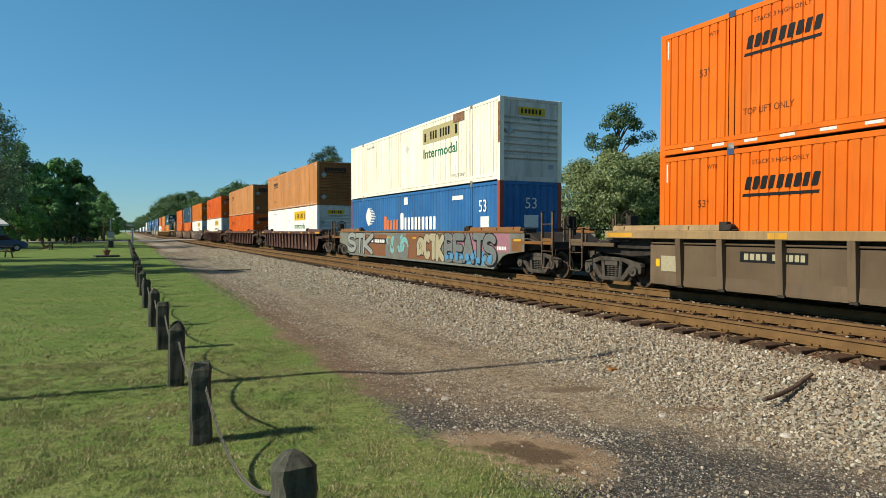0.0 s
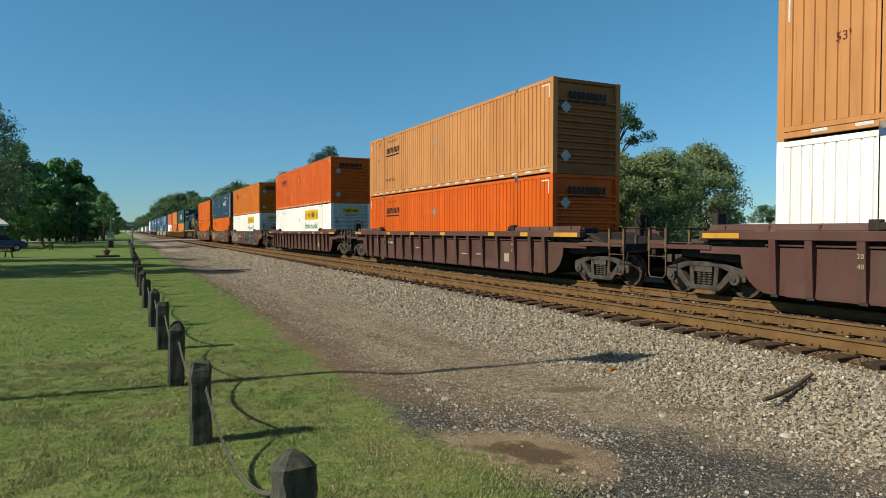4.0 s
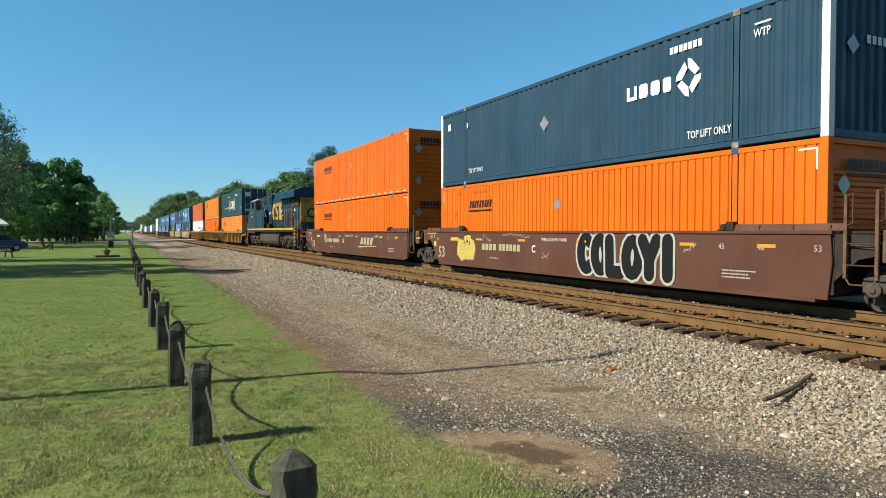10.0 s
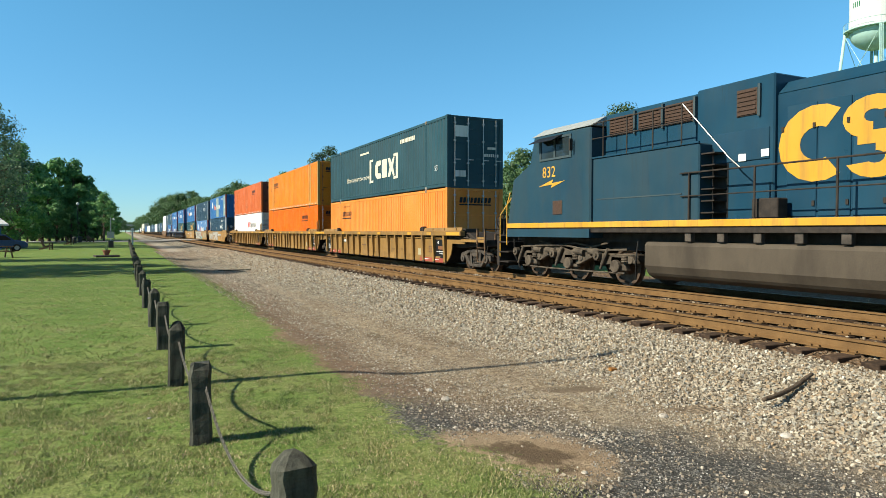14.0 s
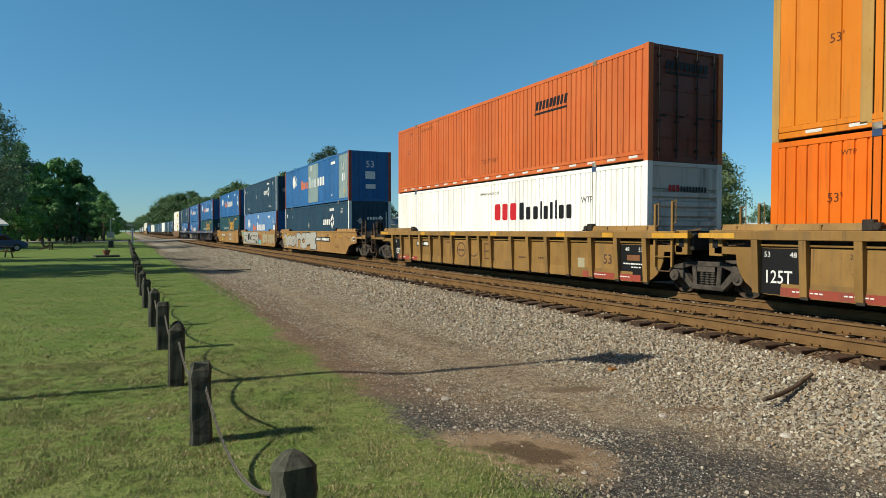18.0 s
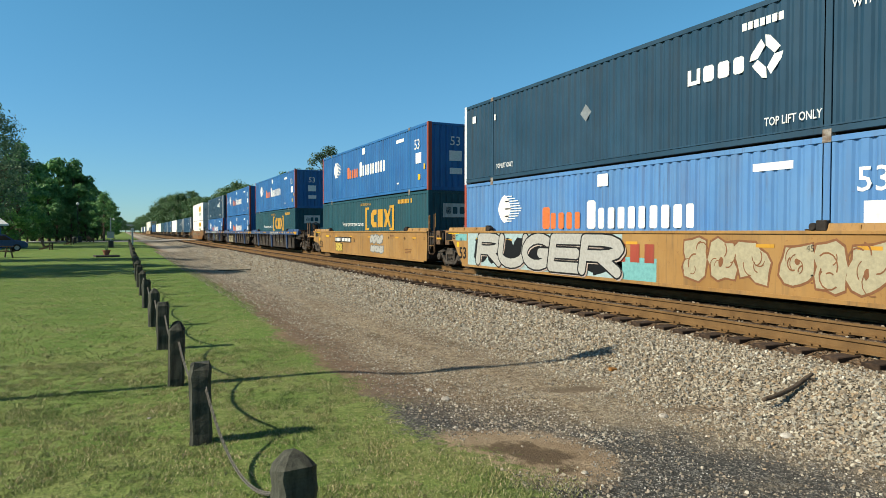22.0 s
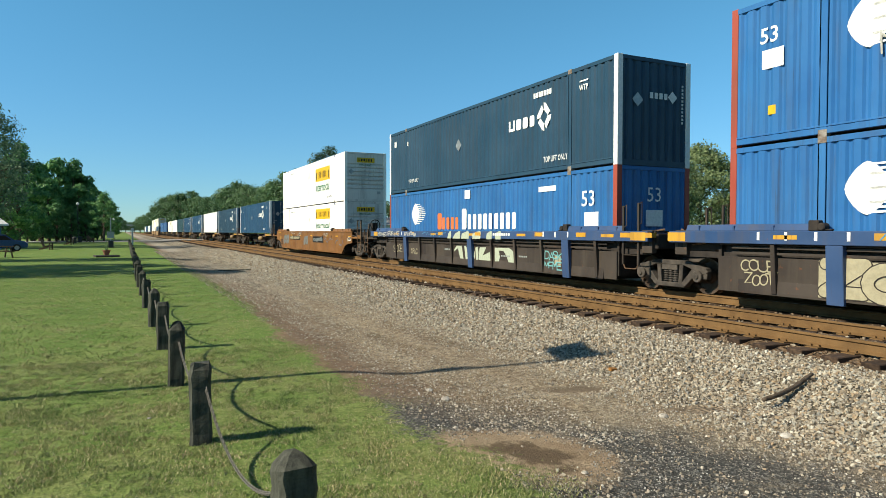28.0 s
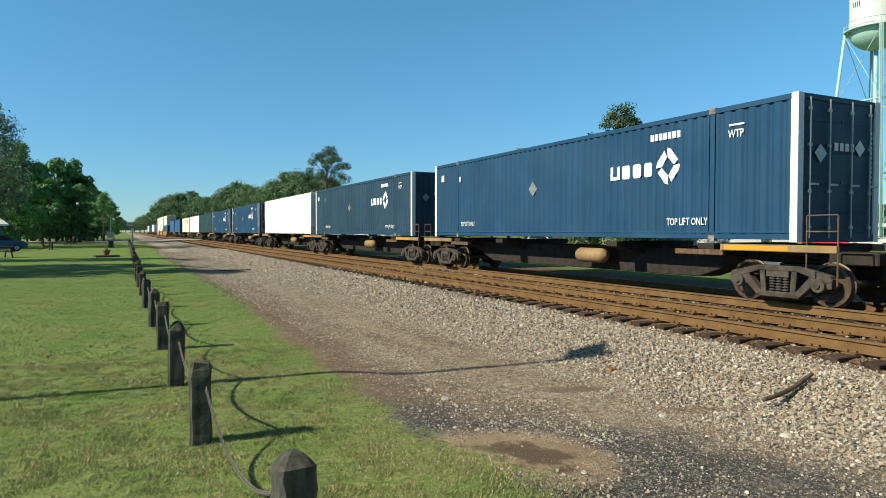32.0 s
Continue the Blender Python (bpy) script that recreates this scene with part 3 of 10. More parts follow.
scatter_stones("drive_gravel", 48000, (2.45, 6.2, 2.6, 62), 0.018, DRAB, 13, "scattered pale gravel on the dirt drive", lambda x, y: 0.02 if (x - 2.95) ** 2 + (y - 4.46) ** 2 < 0.28 else (0.35 if y + 0.9 * x < 8.0 else 0.8 if x > 2.9 else 0.4), 1.86)


# ---------------------------------------------------------------- grass
def grass_blades():
    rnd = np.random.RandomState(3)
    v, f = [], []

    waves = [(rnd.uniform(2.0, 48.0), rnd.rand() * 6.283, rnd.rand() * 6.283) for k in range(40)]

    def clump(x, y):
        """Uneven growth of the turf, from 0 to 1."""
        s = sum(np.sin(f * (x * np.cos(a) + y * np.sin(a)) + p) / f ** 0.35 for f, a, p in waves)
        return np.clip(0.45 + 0.17 * s, 0, 1)

    def patch(n, x0, x1, y0, y1, hgt, wid, power, fade=0.0):
        x = x0 + (x1 - x0) * rnd.rand(n)
        y = y0 + (y1 - y0) * rnd.rand(n) ** power
        keep = ((x > 0.03 * y - 2.2 - 0.12 * y) | (y < 2.4) | (x1 < 0)) & (x < 2.40 + 0.62 * np.clip((y - 9) / 11, 0, 1) ** 2 * (3 - 2 * np.clip((y - 9) / 11, 0, 1)) - 0.22 * np.clip((y - 4) / 1.6, 0, 1) + 0.05 + 0.17 * rnd.randn(n) + 0.16 * np.sin(2.1 * y) + 0.12 * np.sin(5.3 * y + 1.0) + 0.07 * np.sin(13.0 * y))
        x, y = x[keep], y[keep]
        keep = rnd.rand(len(x)) < 0.10 + 1.2 * clump(x, y)
        if fade:       # the dense turf thins out towards its rim
            keep &= rnd.rand(len(x)) < np.clip((y - y0) / fade, 0, 1) * np.clip((x - x0) / (0.4 * fade), 0, 1)
        x, y = x[keep], y[keep]
        n = len(x)
        a = rnd.rand(n) * 6.283
        h = hgt * (0.4 + rnd.rand(n)) * (0.5 + 1.0 * clump(x, y))
        lean = 0.7 * h[:, None] * np.stack([np.cos(a * 3.1), np.sin(a * 3.1)], 1)
        dx, dy = wid * np.cos(a), wid * np.sin(a)
        z = np.zeros(n)
        A = np.stack([x - dx, y - dy, z], 1)
        B = np.stack([x + dx, y + dy, z], 1)
        C = np.stack([x + lean[:, 0], y + lean[:, 1], h], 1)
        k = len(v)
        pts = np.stack([A, B, C], 1).reshape(-1, 3)
        v.extend(map(tuple, pts.tolist()))
        f.extend([(k + 3 * i, k + 3 * i + 1, k + 3 * i + 2) for i in range(n)])

    patch(390000, -2.1, 2.9, 1.5, 10, 0.017, 0.0032, 1.35, 1.8)
    patch(90000, -5.0, 3.0, 10, 32, 0.018, 0.007, 1.3)
    patch(45000, -6.0, 2.9, -5.0, 2.4, 0.017, 0.0035, 1.0)
    patch(30000, -7.0, -1.6, 2.4, 10, 0.017, 0.0035, 1.0)
    me = bpy.data.meshes.new("grass")
    me.from_pydata(v, [], f)
    m = bpy.data.materials.new("grass_blades")
    t, nd, bs = nodes_of(m)
    geo = nd.new("ShaderNodeNewGeometry")
    tc, sep, nearby, plus = nd.new("ShaderNodeTexCoord"), nd.new("ShaderNodeSeparateXYZ"), nd.new("ShaderNodeMapRange"), nd.new("ShaderNodeMath")
    t.links.new(tc.outputs["Object"], sep.inputs[0])
    for k, val in enumerate((4.0, 18.0, 0.07, -0.02)):
        nearby.inputs[1 + k].default_value = val
    t.links.new(sep.outputs["Y"], nearby.inputs["Value"])
    t.links.new(noise_tex(t, 1.1, 7, 0.7), plus.inputs[0])
    t.links.new(nearby.outputs[0], plus.inputs[1])
    big = ramp(t, plus.outputs[0], [(0.36, (0.50, 0.74, 0.50)), (0.5, (0.98, 0.98, 1.0)), (0.64, (1.35, 1.15, 1.35))])
    col = ramp(t, geo.outputs["Random Per Island"], [(0.0, (0.10, 0.155, 0.045)), (0.5, (0.222, 0.268, 0.080)), (0.8, (0.35, 0.335, 0.16)), (1.0, (0.52, 0.455, 0.28))])
    t.links.new(mix(t, 1.0, mix(t, 1.0, col, big, "MULTIPLY"), (TONE,) * 3, "MULTIPLY"), bs.inputs["Base Color"])
    bs.inputs["Roughness"].default_value = 0.7
    bs.inputs["Specular IOR Level"].default_value = 0.2
    me.materials.append(m)
    return single("grass", me, "short green mown grass with dry straw-coloured blades", "grass", kind="stuff")


grass_blades()
scatter_stones("pale_drive_stones", 7000, (2.9, 5.6, 4.5, 40), 0.018, [(0.0, (0.30, 0.25, 0.18)), (0.5, (0.46, 0.40, 0.31)), (1.0, (0.68, 0.63, 0.54))], 15, "loose pale stones strewn over the drive", lambda x, y: 0.0 if (x - 2.95) ** 2 + (y - 4.46) ** 2 < 0.4 else 0.4 + 0.2 * (x - 2.9))
scatter_stones("asphalt_chips", 12000, (2.5, 6.0, 2.2, 8.0), 0.010, [(0.0, (0.04, 0.04, 0.038)), (0.45, (0.10, 0.10, 0.095)), (0.7, (0.32, 0.30, 0.27)), (1.0, (0.64, 0.61, 0.55))], 14, "pale chips and dark crumbs of broken asphalt", lambda x, y: 0.0 if (x - 2.95) ** 2 + (y - 4.46) ** 2 < 0.30 else max(0.0, 1.2 - 0.2 * abs(y - 4.2)))


# ---------------------------------------------------------------- trees
LEAF = {}


def leaf_material(name, a, b, c):
    if name not in LEAF:
        m = bpy.data.materials.new(name)
        t, nd, bs = nodes_of(m)
        geo = nd.new("ShaderNodeNewGeometry")
        oi = nd.new("ShaderNodeObjectInfo")
        col = ramp(t, geo.outputs["Random Per Island"], [(p, tuple(TONE * v for v in q)) for p, q in ((0.0, a), (0.55, b), (1.0, c))])
        col = mix(t, 1.0, col, ramp(t, oi.outputs["Random"], [(0, (0.75, 0.8, 0.75)), (1, (1.1, 1.05, 0.95))]), "MULTIPLY")
        t.links.new(col, bs.inputs["Base Color"])
        bs.inputs["Roughness"].default_value = 0.6
        glow = nd.new("ShaderNodeBsdfTranslucent")
        t.links.new(col, glow.inputs["Color"])
        both = nd.new("ShaderNodeMixShader")
        both.inputs[0].default_value = 0.32
        t.links.new(bs.outputs[0], both.inputs[1])
        t.links.new(glow.outputs[0], both.inputs[2])
        t.links.new(both.outputs[0], nd["Material Output"].inputs["Surface"])
        LEAF[name] = m
    return LEAF[name]


BARK = surface("bark", (0.07, 0.05, 0.035), (0.16, 0.12, 0.085), 0.9, 0, 8, (1, 1, 0.2), bumpy=0.5, dist=0.02)


def tree_meshes(key, seed, height, crown_from, spread, clumps, leaves, leaf, mat, shape):
    """A tapered trunk with limbs, and a crown of many small leaf cards gathered in clumps."""
    rnd = random.Random(seed)
    g = Geo()
    r0 = 0.028 * height
    pts = [Vector((0, 0, -0.2))]
    n = 6
    for i in range(1, n + 1):
        pts.append(Vector((rnd.uniform(-1, 1) * 0.012 * height * i / 2, rnd.uniform(-1, 1) * 0.012 * height * i / 2, height * 0.93 * i / n)))
    for i in range(n):
        g.cyl(pts[i], pts[i + 1], r0 * (1 - 0.86 * i / n), 8, r0 * (1 - 0.86 * (i + 1) / n), caps=False)
    centres = []
    for k in range(clumps):
        u = (k + rnd.random()) / clumps
        z = height * (crown_from + (1 - crown_from) * u)
        a = rnd.uniform(0, 6.283)
        rad = spread * shape(u) * math.sqrt(rnd.uniform(0.08, 1.0))
        c = Vector((rad * math.cos(a), rad * math.sin(a), z + rnd.uniform(-0.03, 0.03) * height))
        centres.append((c, spread * rnd.uniform(0.20, 0.36)))
        if rnd.random() < 0.6:
            root = Vector((0, 0, max(height * crown_from * 0.75, z - 0.35 * rad - 0.08 * height)))
            mid = (root + c) / 2 + Vector((0, 0, 0.04 * height))
            g.cyl(root, mid, r0 * 0.22, 5, r0 * 0.14, caps=False)
            g.cyl(mid, c, r0 * 0.14, 5, r0 * 0.05, caps=False)
    trunk = g.mesh(key + "_trunk", BARK, smooth=True)
    nr = np.random.RandomState(seed)
    per = max(1, leaves // clumps)
    V = []
    for c, r in centres:
        d = nr.normal(size=(per, 3))
        d /= np.linalg.norm(d, axis=1)[:, None]
        rr = r * nr.rand(per) ** 0.45
        p = np.array(c) + d * rr[:, None] * np.array([1, 1, 0.72])
        hub = np.array([0, 0, height * (crown_from + 0.45 * (1 - crown_from))])
        away = p - hub
        away /= np.linalg.norm(away, axis=1)[:, None] + 1e-9
        face = 0.9 * d + 0.5 * away + 0.55 * nr.normal(size=(per, 3))
        face /= np.linalg.norm(face, axis=1)[:, None]
        u = np.cross(face, nr.normal(size=(per, 3)))
        u /= np.linalg.norm(u, axis=1)[:, None] + 1e-9
        w = np.cross(face, u)
        w /= np.linalg.norm(w, axis=1)[:, None] + 1e-9
        s = leaf * (0.6 + 0.8 * nr.rand(per))[:, None]
        V.append(np.stack([p - u * s, p + w * s * 0.6, p + u * s, p - w * s * 0.6], 1).reshape(-1, 3))
    V = np.concatenate(V)
    me = bpy.data.meshes.new(key + "_crown")
    me.from_pydata(V.tolist(), [], np.arange(len(V)).reshape(-1, 4).tolist())
    me.materials.append(mat)
    return trunk, me


OAK = leaf_material("oak_leaves", (0.055, 0.17, 0.06), (0.12, 0.31, 0.095), (0.23, 0.46, 0.135))
BLUE_LEAF = leaf_material("cool_green_leaves", (0.06, 0.125, 0.08), (0.115, 0.215, 0.125), (0.18, 0.29, 0.175))
PINE = leaf_material("pine_needles", (0.03, 0.075, 0.03), (0.06, 0.125, 0.048), (0.11, 0.18, 0.075))
PALE_LEAF = leaf_material("pale_green_leaves", (0.14, 0.19, 0.08), (0.25, 0.32, 0.14), (0.38, 0.45, 0.22))
# muted so that the far trees carry the haze in their leaf colour
DULL_LEAF = leaf_material("muted_green_leaves", (0.046, 0.11, 0.045), (0.095, 0.19, 0.075), (0.15, 0.26, 0.105))


def dome(u):
    return math.sqrt(max(0.04, 1 - (2 * u - 0.85) ** 2 * 0.9))


def cone(u):
    return 0.35 + 0.75 * math.sin(math.pi * min(1, 0.25 + 0.75 * u))


KINDS = {}


def tree(kind, x, y, height, label, turn=0, name="tree", group=""):
    k, var = kind
    key = k + str(var)
    if key not in KINDS:
        H = 10.0
        if k == "oak":
            KINDS[key] = tree_meshes(key, 20 + var, H, 0.30, 2.7, 60, 6500, 0.12, OAK, dome)
        elif k == "pale":
            KINDS[key] = tree_meshes(key, 40 + var, H, 0.06, 4.2, 150, 26000, 0.12, PALE_LEAF, dome)
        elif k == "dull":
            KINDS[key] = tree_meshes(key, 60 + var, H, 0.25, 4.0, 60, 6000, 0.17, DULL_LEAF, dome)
        elif k == "pine":
            KINDS[key] = tree_meshes(key, 80 + var, H, 0.56, 2.35, 34, 6200, 0.085, PINE, cone)
        elif k == "airy":
            KINDS[key] = tree_meshes(key, 120 + var, H, 0.22, 3.0, 84, 9500, 0.085, BLUE_LEAF, dome)
        else:
            KINDS[key] = tree_meshes(key, 100 + var, H, 0.10, 2.9, 52, 9000, 0.17, OAK, dome)
    trunk, crown = KINDS[key]
    s = height / 10.0
    top = thing(name, label, "tree", pose(x, y, 0, 0, 0, turn), group)
    top.scale = (s, s, s)
    part("trunk", trunk, top)
    part("crown", crown, top)
    return top


# ---------------------------------------------------------------- shipping containers
# A container lies along y from its leading end at 0; its sunlit side faces -x.
def corrugated(u0, u1, pitch, depth, flat=0.45):
    """A folded line: (along, in) pairs from u0 to u1."""
    n = max(1, round((u1 - u0) / pitch))
    p = (u1 - u0) / n
    out = [(u0, 0.0)]
    for i in range(n):
        a = u0 + i * p
        out += [(a + p * flat * 0.5, 0.0), (a + p * 0.5 - p * (0.5 - flat) * 0.35, depth), (a + p * 0.5 + p * (0.5 - flat) * 0.35 + p * 0.12, depth), (a + p * (1 - flat * 0.5) + p * 0.02, 0.0)]
    out.append((u1, 0.0))
    return out


def ribbed(u0, u1, pitch, depth):
    """Flat sheet with narrow pressed grooves."""
    n = max(1, round((u1 - u0) / pitch))
    p = (u1 - u0) / n
    out = [(u0, 0.0)]
    for i in range(n):
        a = u0 + (i + 0.5) * p
        out += [(a - 0.3 * p, 0.0), (a - 0.3 * p + 0.012, depth), (a - 0.3 * p + 0.034, depth), (a - 0.3 * p + 0.046, 0.0)]
    out.append((u1, 0.0))
    return out


def side_mesh(style, mat, x, inward):
    g = Geo()
    for u0, u1 in ((0.16, 1.94), (2.12, 14.03), (14.21, 15.99)):
        line = corrugated(u0, u1, 0.275, 0.036) if style == "corr" else ribbed(u0, u1, 0.42 if style == "plate" else 0.225, 0.026 if style == "plate" else 0.028)
        vs, fs = [], []
        for a, d in line:
            for z in (0.16 if style == "corr" else 0.28, 2.78):
                vs.append((x + inward * (0.012 + d), a, z))
        for i in range(len(line) - 1):
            fs.append((2 * i, 2 * i + 2, 2 * i + 3, 2 * i + 1))
        g.add(vs, fs)
    return g.mesh("side_wall", mat, fix=False)


def frame_meshes(mat, post, fold):
    """Rails, corner posts and roof of a container."""
    w = BOX_W / 2
    out = []
    for s in (-1, 1):
        g = Geo().box(s * w, s * (w - 0.07), 0.14, 16.01, 0.05, 0.165)
        g.box(s * w, s * (w - 0.05), 0.14, 16.01, 0.175, 0.21 if fold == "corr" else 0.275)
        out.append(("bottom_rail", g, mat))
        out.append(("top_rail", Geo().box(s * w, s * (w - 0.06), 0.14, 16.01, 2.775, BOX_H - 0.012), mat))
        for y0, y1 in ((0.0, 0.16), (15.99, 16.15)):
            out.append(("corner_post", Geo().box(s * w, s * (w - 0.17), y0, y1, 0.0, BOX_H), post))
        for y in (2.03, 14.12):
            g = Geo().box(s * (w - 0.004), s * (w - 0.08), y - 0.066, y + 0.066, 0.16, 2.78)
            out.append(("lifting_post", g, mat))
            if fold == "plate":
                for e in (-1, 1):
                    g = Geo().box(s * (w + 0.004), s * (w - 0.05), y + e * 0.09, y + e * 0.30, 0.12, 2.80)
                    out.append(("lifting_flange", g, WORN_TAN))
    return out


def casting_mesh(s, z0, z1, mat):
    w = BOX_W / 2
    g = Geo().box(s * (w + 0.008), s * (w - 0.12), -0.085, 0.085, z0, z1)
    g.box(s * (w + 0.0085), s * (w + 0.0095), -0.03, 0.03, z0 + 0.03, z1 - 0.03)
    return g.mesh("lifting_casting", mat, 0.01)


def end_mesh(style, mat, y, out):
    """The end wall at y; out is -1 for the leading end, +1 for the trailing end."""
    g = Geo()
    w = BOX_W / 2 - 0.16
    if style == "corr":
        vs, fs = [], []
        line = corrugated(-w, w, 0.28, 0.045)
        for a, d in line:
            for z in (0.16, 2.78):
                vs.append((a, y - out * (0.02 + d), z))
        for i in range(len(line) - 1):
            fs.append((2 * i, 2 * i + 2, 2 * i + 3, 2 * i + 1))
        g.add(vs, fs)
    elif style == "bars":
        broad = mat is GREY_END
        fold = [(0.16, 0.03 if broad else 0.085)] + ([(0.70, 0.03), (0.72, 0.095)] if broad else [])
        for i in range(6 if broad else 10):
            z = 0.76 + 0.245 * i if broad else 0.34 + 0.205 * i
            fold += [(z, 0.095), (z + 0.04, 0.012), (z + 0.15, 0.012), (z + 0.19, 0.095)] if broad else [(z, 0.085), (z + 0.03, 0.010), (z + 0.095, 0.010), (z + 0.135, 0.085)]
        fold += [(2.21, 0.095), (2.23, 0.03), (2.78, 0.03)] if broad else [(2.78, 0.085)]
        g.add([(x, y - out * d, z) for z, d in fold for x in (-w, w)], [(2 * i, 2 * i + 1, 2 * i + 3, 2 * i + 2) for i in range(len(fold) - 1)])
    else:
        g.prism([(-w, 0.16), (w, 0.16), (w, 2.78), (-w, 2.78)], "y", y - out * 0.035, y - out * 0.085)
    return g.mesh("end_wall", mat)


def lock_rod_mesh(y, mat):
    g = Geo()
    g.cyl((0, y, 0.08), (0, y, 2.82), 0.018, 7)
    for z in (0.3, 1.0, 1.9, 2.6):
        g.box(-0.05, 0.05, y - 0.012, y + 0.03, z - 0.03, z + 0.03)
    g.box(-0.02, 0.25, y - 0.02, y - 0.005, 1.12, 1.16)
    return g.mesh("lock_rod", mat)


def roof_mesh(mat):
    g = Geo()
    vs, fs = [], []
    line = corrugated(0.15, 16.0, 0.5, 0.02)
    for a, d in line:
        for x in (-1.24, 1.24):
            vs.append((x, a, BOX_H - 0.03 - d))
    for i in range(len(line) - 1):
        fs.append((2 * i, 2 * i + 1, 2 * i + 3, 2 * i + 2))
    return g.add(vs, fs).mesh("roof", mat, fix=False)


def floor_mesh():
    g = Geo().box(-1.22, 1.22, 0.1, 16.05, 0.05, 0.14)
    return g.mesh("floor", DARK)


# ---- flat marks on the sunlit side (u runs towards the leading end) and on the leading end
FINE_MARKS = ("serial_mark", "striped_globe")


def side_marks(shapes, name, mat, parent, label=""):
    """shapes: polygons of (u, z), u metres from the leading end; laid a little proud of the sunlit side."""
    g = Geo()
    for i, poly in enumerate(shapes):
        if name not in FINE_MARKS:
            g = Geo()
        g.add([(-BOX_W / 2 + 0.010 - 0.0004 * (i % 3), u, z) for u, z in poly], [tuple(range(len(poly)))])
        if name not in FINE_MARKS:
            part(name, g.mesh(name, mat, fix=False), parent, label)
    if name in FINE_MARKS:
        ob = part(name, g.mesh(name, mat, fix=False), parent, label)
        ob["kind"] = "stuff"


def end_marks(shapes, name, mat, parent, label=""):
    g = Geo()
    for i, poly in enumerate(shapes):
        if name not in FINE_MARKS:
            g = Geo()
        g.add([(x, -0.004 - 0.0004 * (i % 3), z) for x, z in poly], [tuple(range(len(poly)))])
        if name not in FINE_MARKS:
            part(name, g.mesh(name, mat, fix=False), parent, label)
    if name in FINE_MARKS:
        ob = part(name, g.mesh(name, mat, fix=False), parent, label)
        ob["kind"] = "stuff"


def rect(u0, u1, z0, z1, slant=0.0):
    return [(u0, z0), (u1, z0), (u1 - slant, z1), (u0 - slant, z1)]


def blocks(u_start, z, n, w, h, gap=0.22, slant=0.0, cut=()):
    """A row of n plain blocks in the size of letters, starting at u_start and running to the right of a viewer (towards the leading end)."""
    out = []
    for i in range(n):
        if i in cut:
            continue
        a = u_start - i * w
        out.append(rect(a, a - w * (1 - gap), z, z + h, slant))
    return out


def cells(u_start, z, n, w, h, gap=0.28, slant=0.0, cut=(), seed=0, side=-1):
    """A row of plain letter-sized blocks, corners cut. side -1 runs towards the leading end, +1 along x."""
    out = []
    for i in range(n):
        if i in cut:
            continue
        a, b = i * w, i * w + w * (1 - gap)
        b -= (b - a) * (0.12 if (i * 3 + seed) % 4 == 1 else 0.0)
        c = 0.16 * (b - a)
        poly = [(a + c, 0), (b - c, 0), (b, c), (b, h - c), (b - c, h), (a + c, h), (a, h - c), (a, c)]
        out.append([(u_start + side * (p + slant * q / h), z + q) for p, q in poly])
    return out


def diamond(u, z, r):
    return [(u - r, z), (u, z - r), (u + r, z), (u, z + r)]


TEXTS = {}


def writing(body, size, mat, parent, place, bold=0.0, width=1.0):
    """Readable words in the built-in font. place(u, v) gives the point for u to the right and v up."""
    key = (body, bold)
    if key not in TEXTS:
        cu = bpy.data.curves.new("writing", "FONT")
        cu.body, cu.size, cu.offset, cu.resolution_u = body, 1.0, bold, 2
        ob = new("writing", cu)
        bpy.context.view_layer.update()
        me = bpy.data.meshes.new_from_object(ob.evaluated_get(bpy.context.evaluated_depsgraph_get()))
        TEXTS[key] = ([tuple(v.co) for v in me.vertices], [tuple(p.vertices) for p in me.polygons])
        bpy.data.objects.remove(ob)
    vs, fs = TEXTS[key]
    g = Geo().add([place(v[0] * size * width, v[1] * size) for v in vs], fs)
    return part("lettering", g.mesh("lettering", mat, fix=False), parent)


def on_side(u0, z0, x=-BOX_W / 2 + 0.008):
    return lambda u, v: (x, u0 - u, z0 + v)


def on_end(x0, z0, y=-0.006):
    return lambda u, v: (x0 + u, y, z0 + v)


SPRAY_BONE = plain("bone_white_lettering", (0.74, 0.70, 0.56))
FADED_YELLOW = plain("faded_yellow_paint", (0.52, 0.45, 0.22))
WORN_TAN = painted("worn_tan_post_paint", (0.46, 0.25, 0.06), (0.55, 0.35, 0.12), 0.6, grime=(0.22, 0.13, 0.06))
CSX_NAVY = painted("dark_slate_teal_paint", (0.018, 0.060, 0.078), (0.028, 0.078, 0.098), 0.15, grime=(0.04, 0.06, 0.065))
ORANGE_PALE = painted("bleached_orange_paint", (0.72, 0.22, 0.03), (0.76, 0.28, 0.06), 0.5, grime=(0.42, 0.17, 0.05))
# darker red and weathered tan; the shade on these ends is in the colour
MAROON = painted("shaded_maroon_paint", (0.17, 0.045, 0.026), (0.22, 0.065, 0.036), 0.5, grime=(0.06, 0.025, 0.018))
TAN_END = painted("shaded_worn_tan_paint", (0.30, 0.105, 0.03), (0.36, 0.14, 0.045), 0.5, grime=(0.10, 0.05, 0.03))
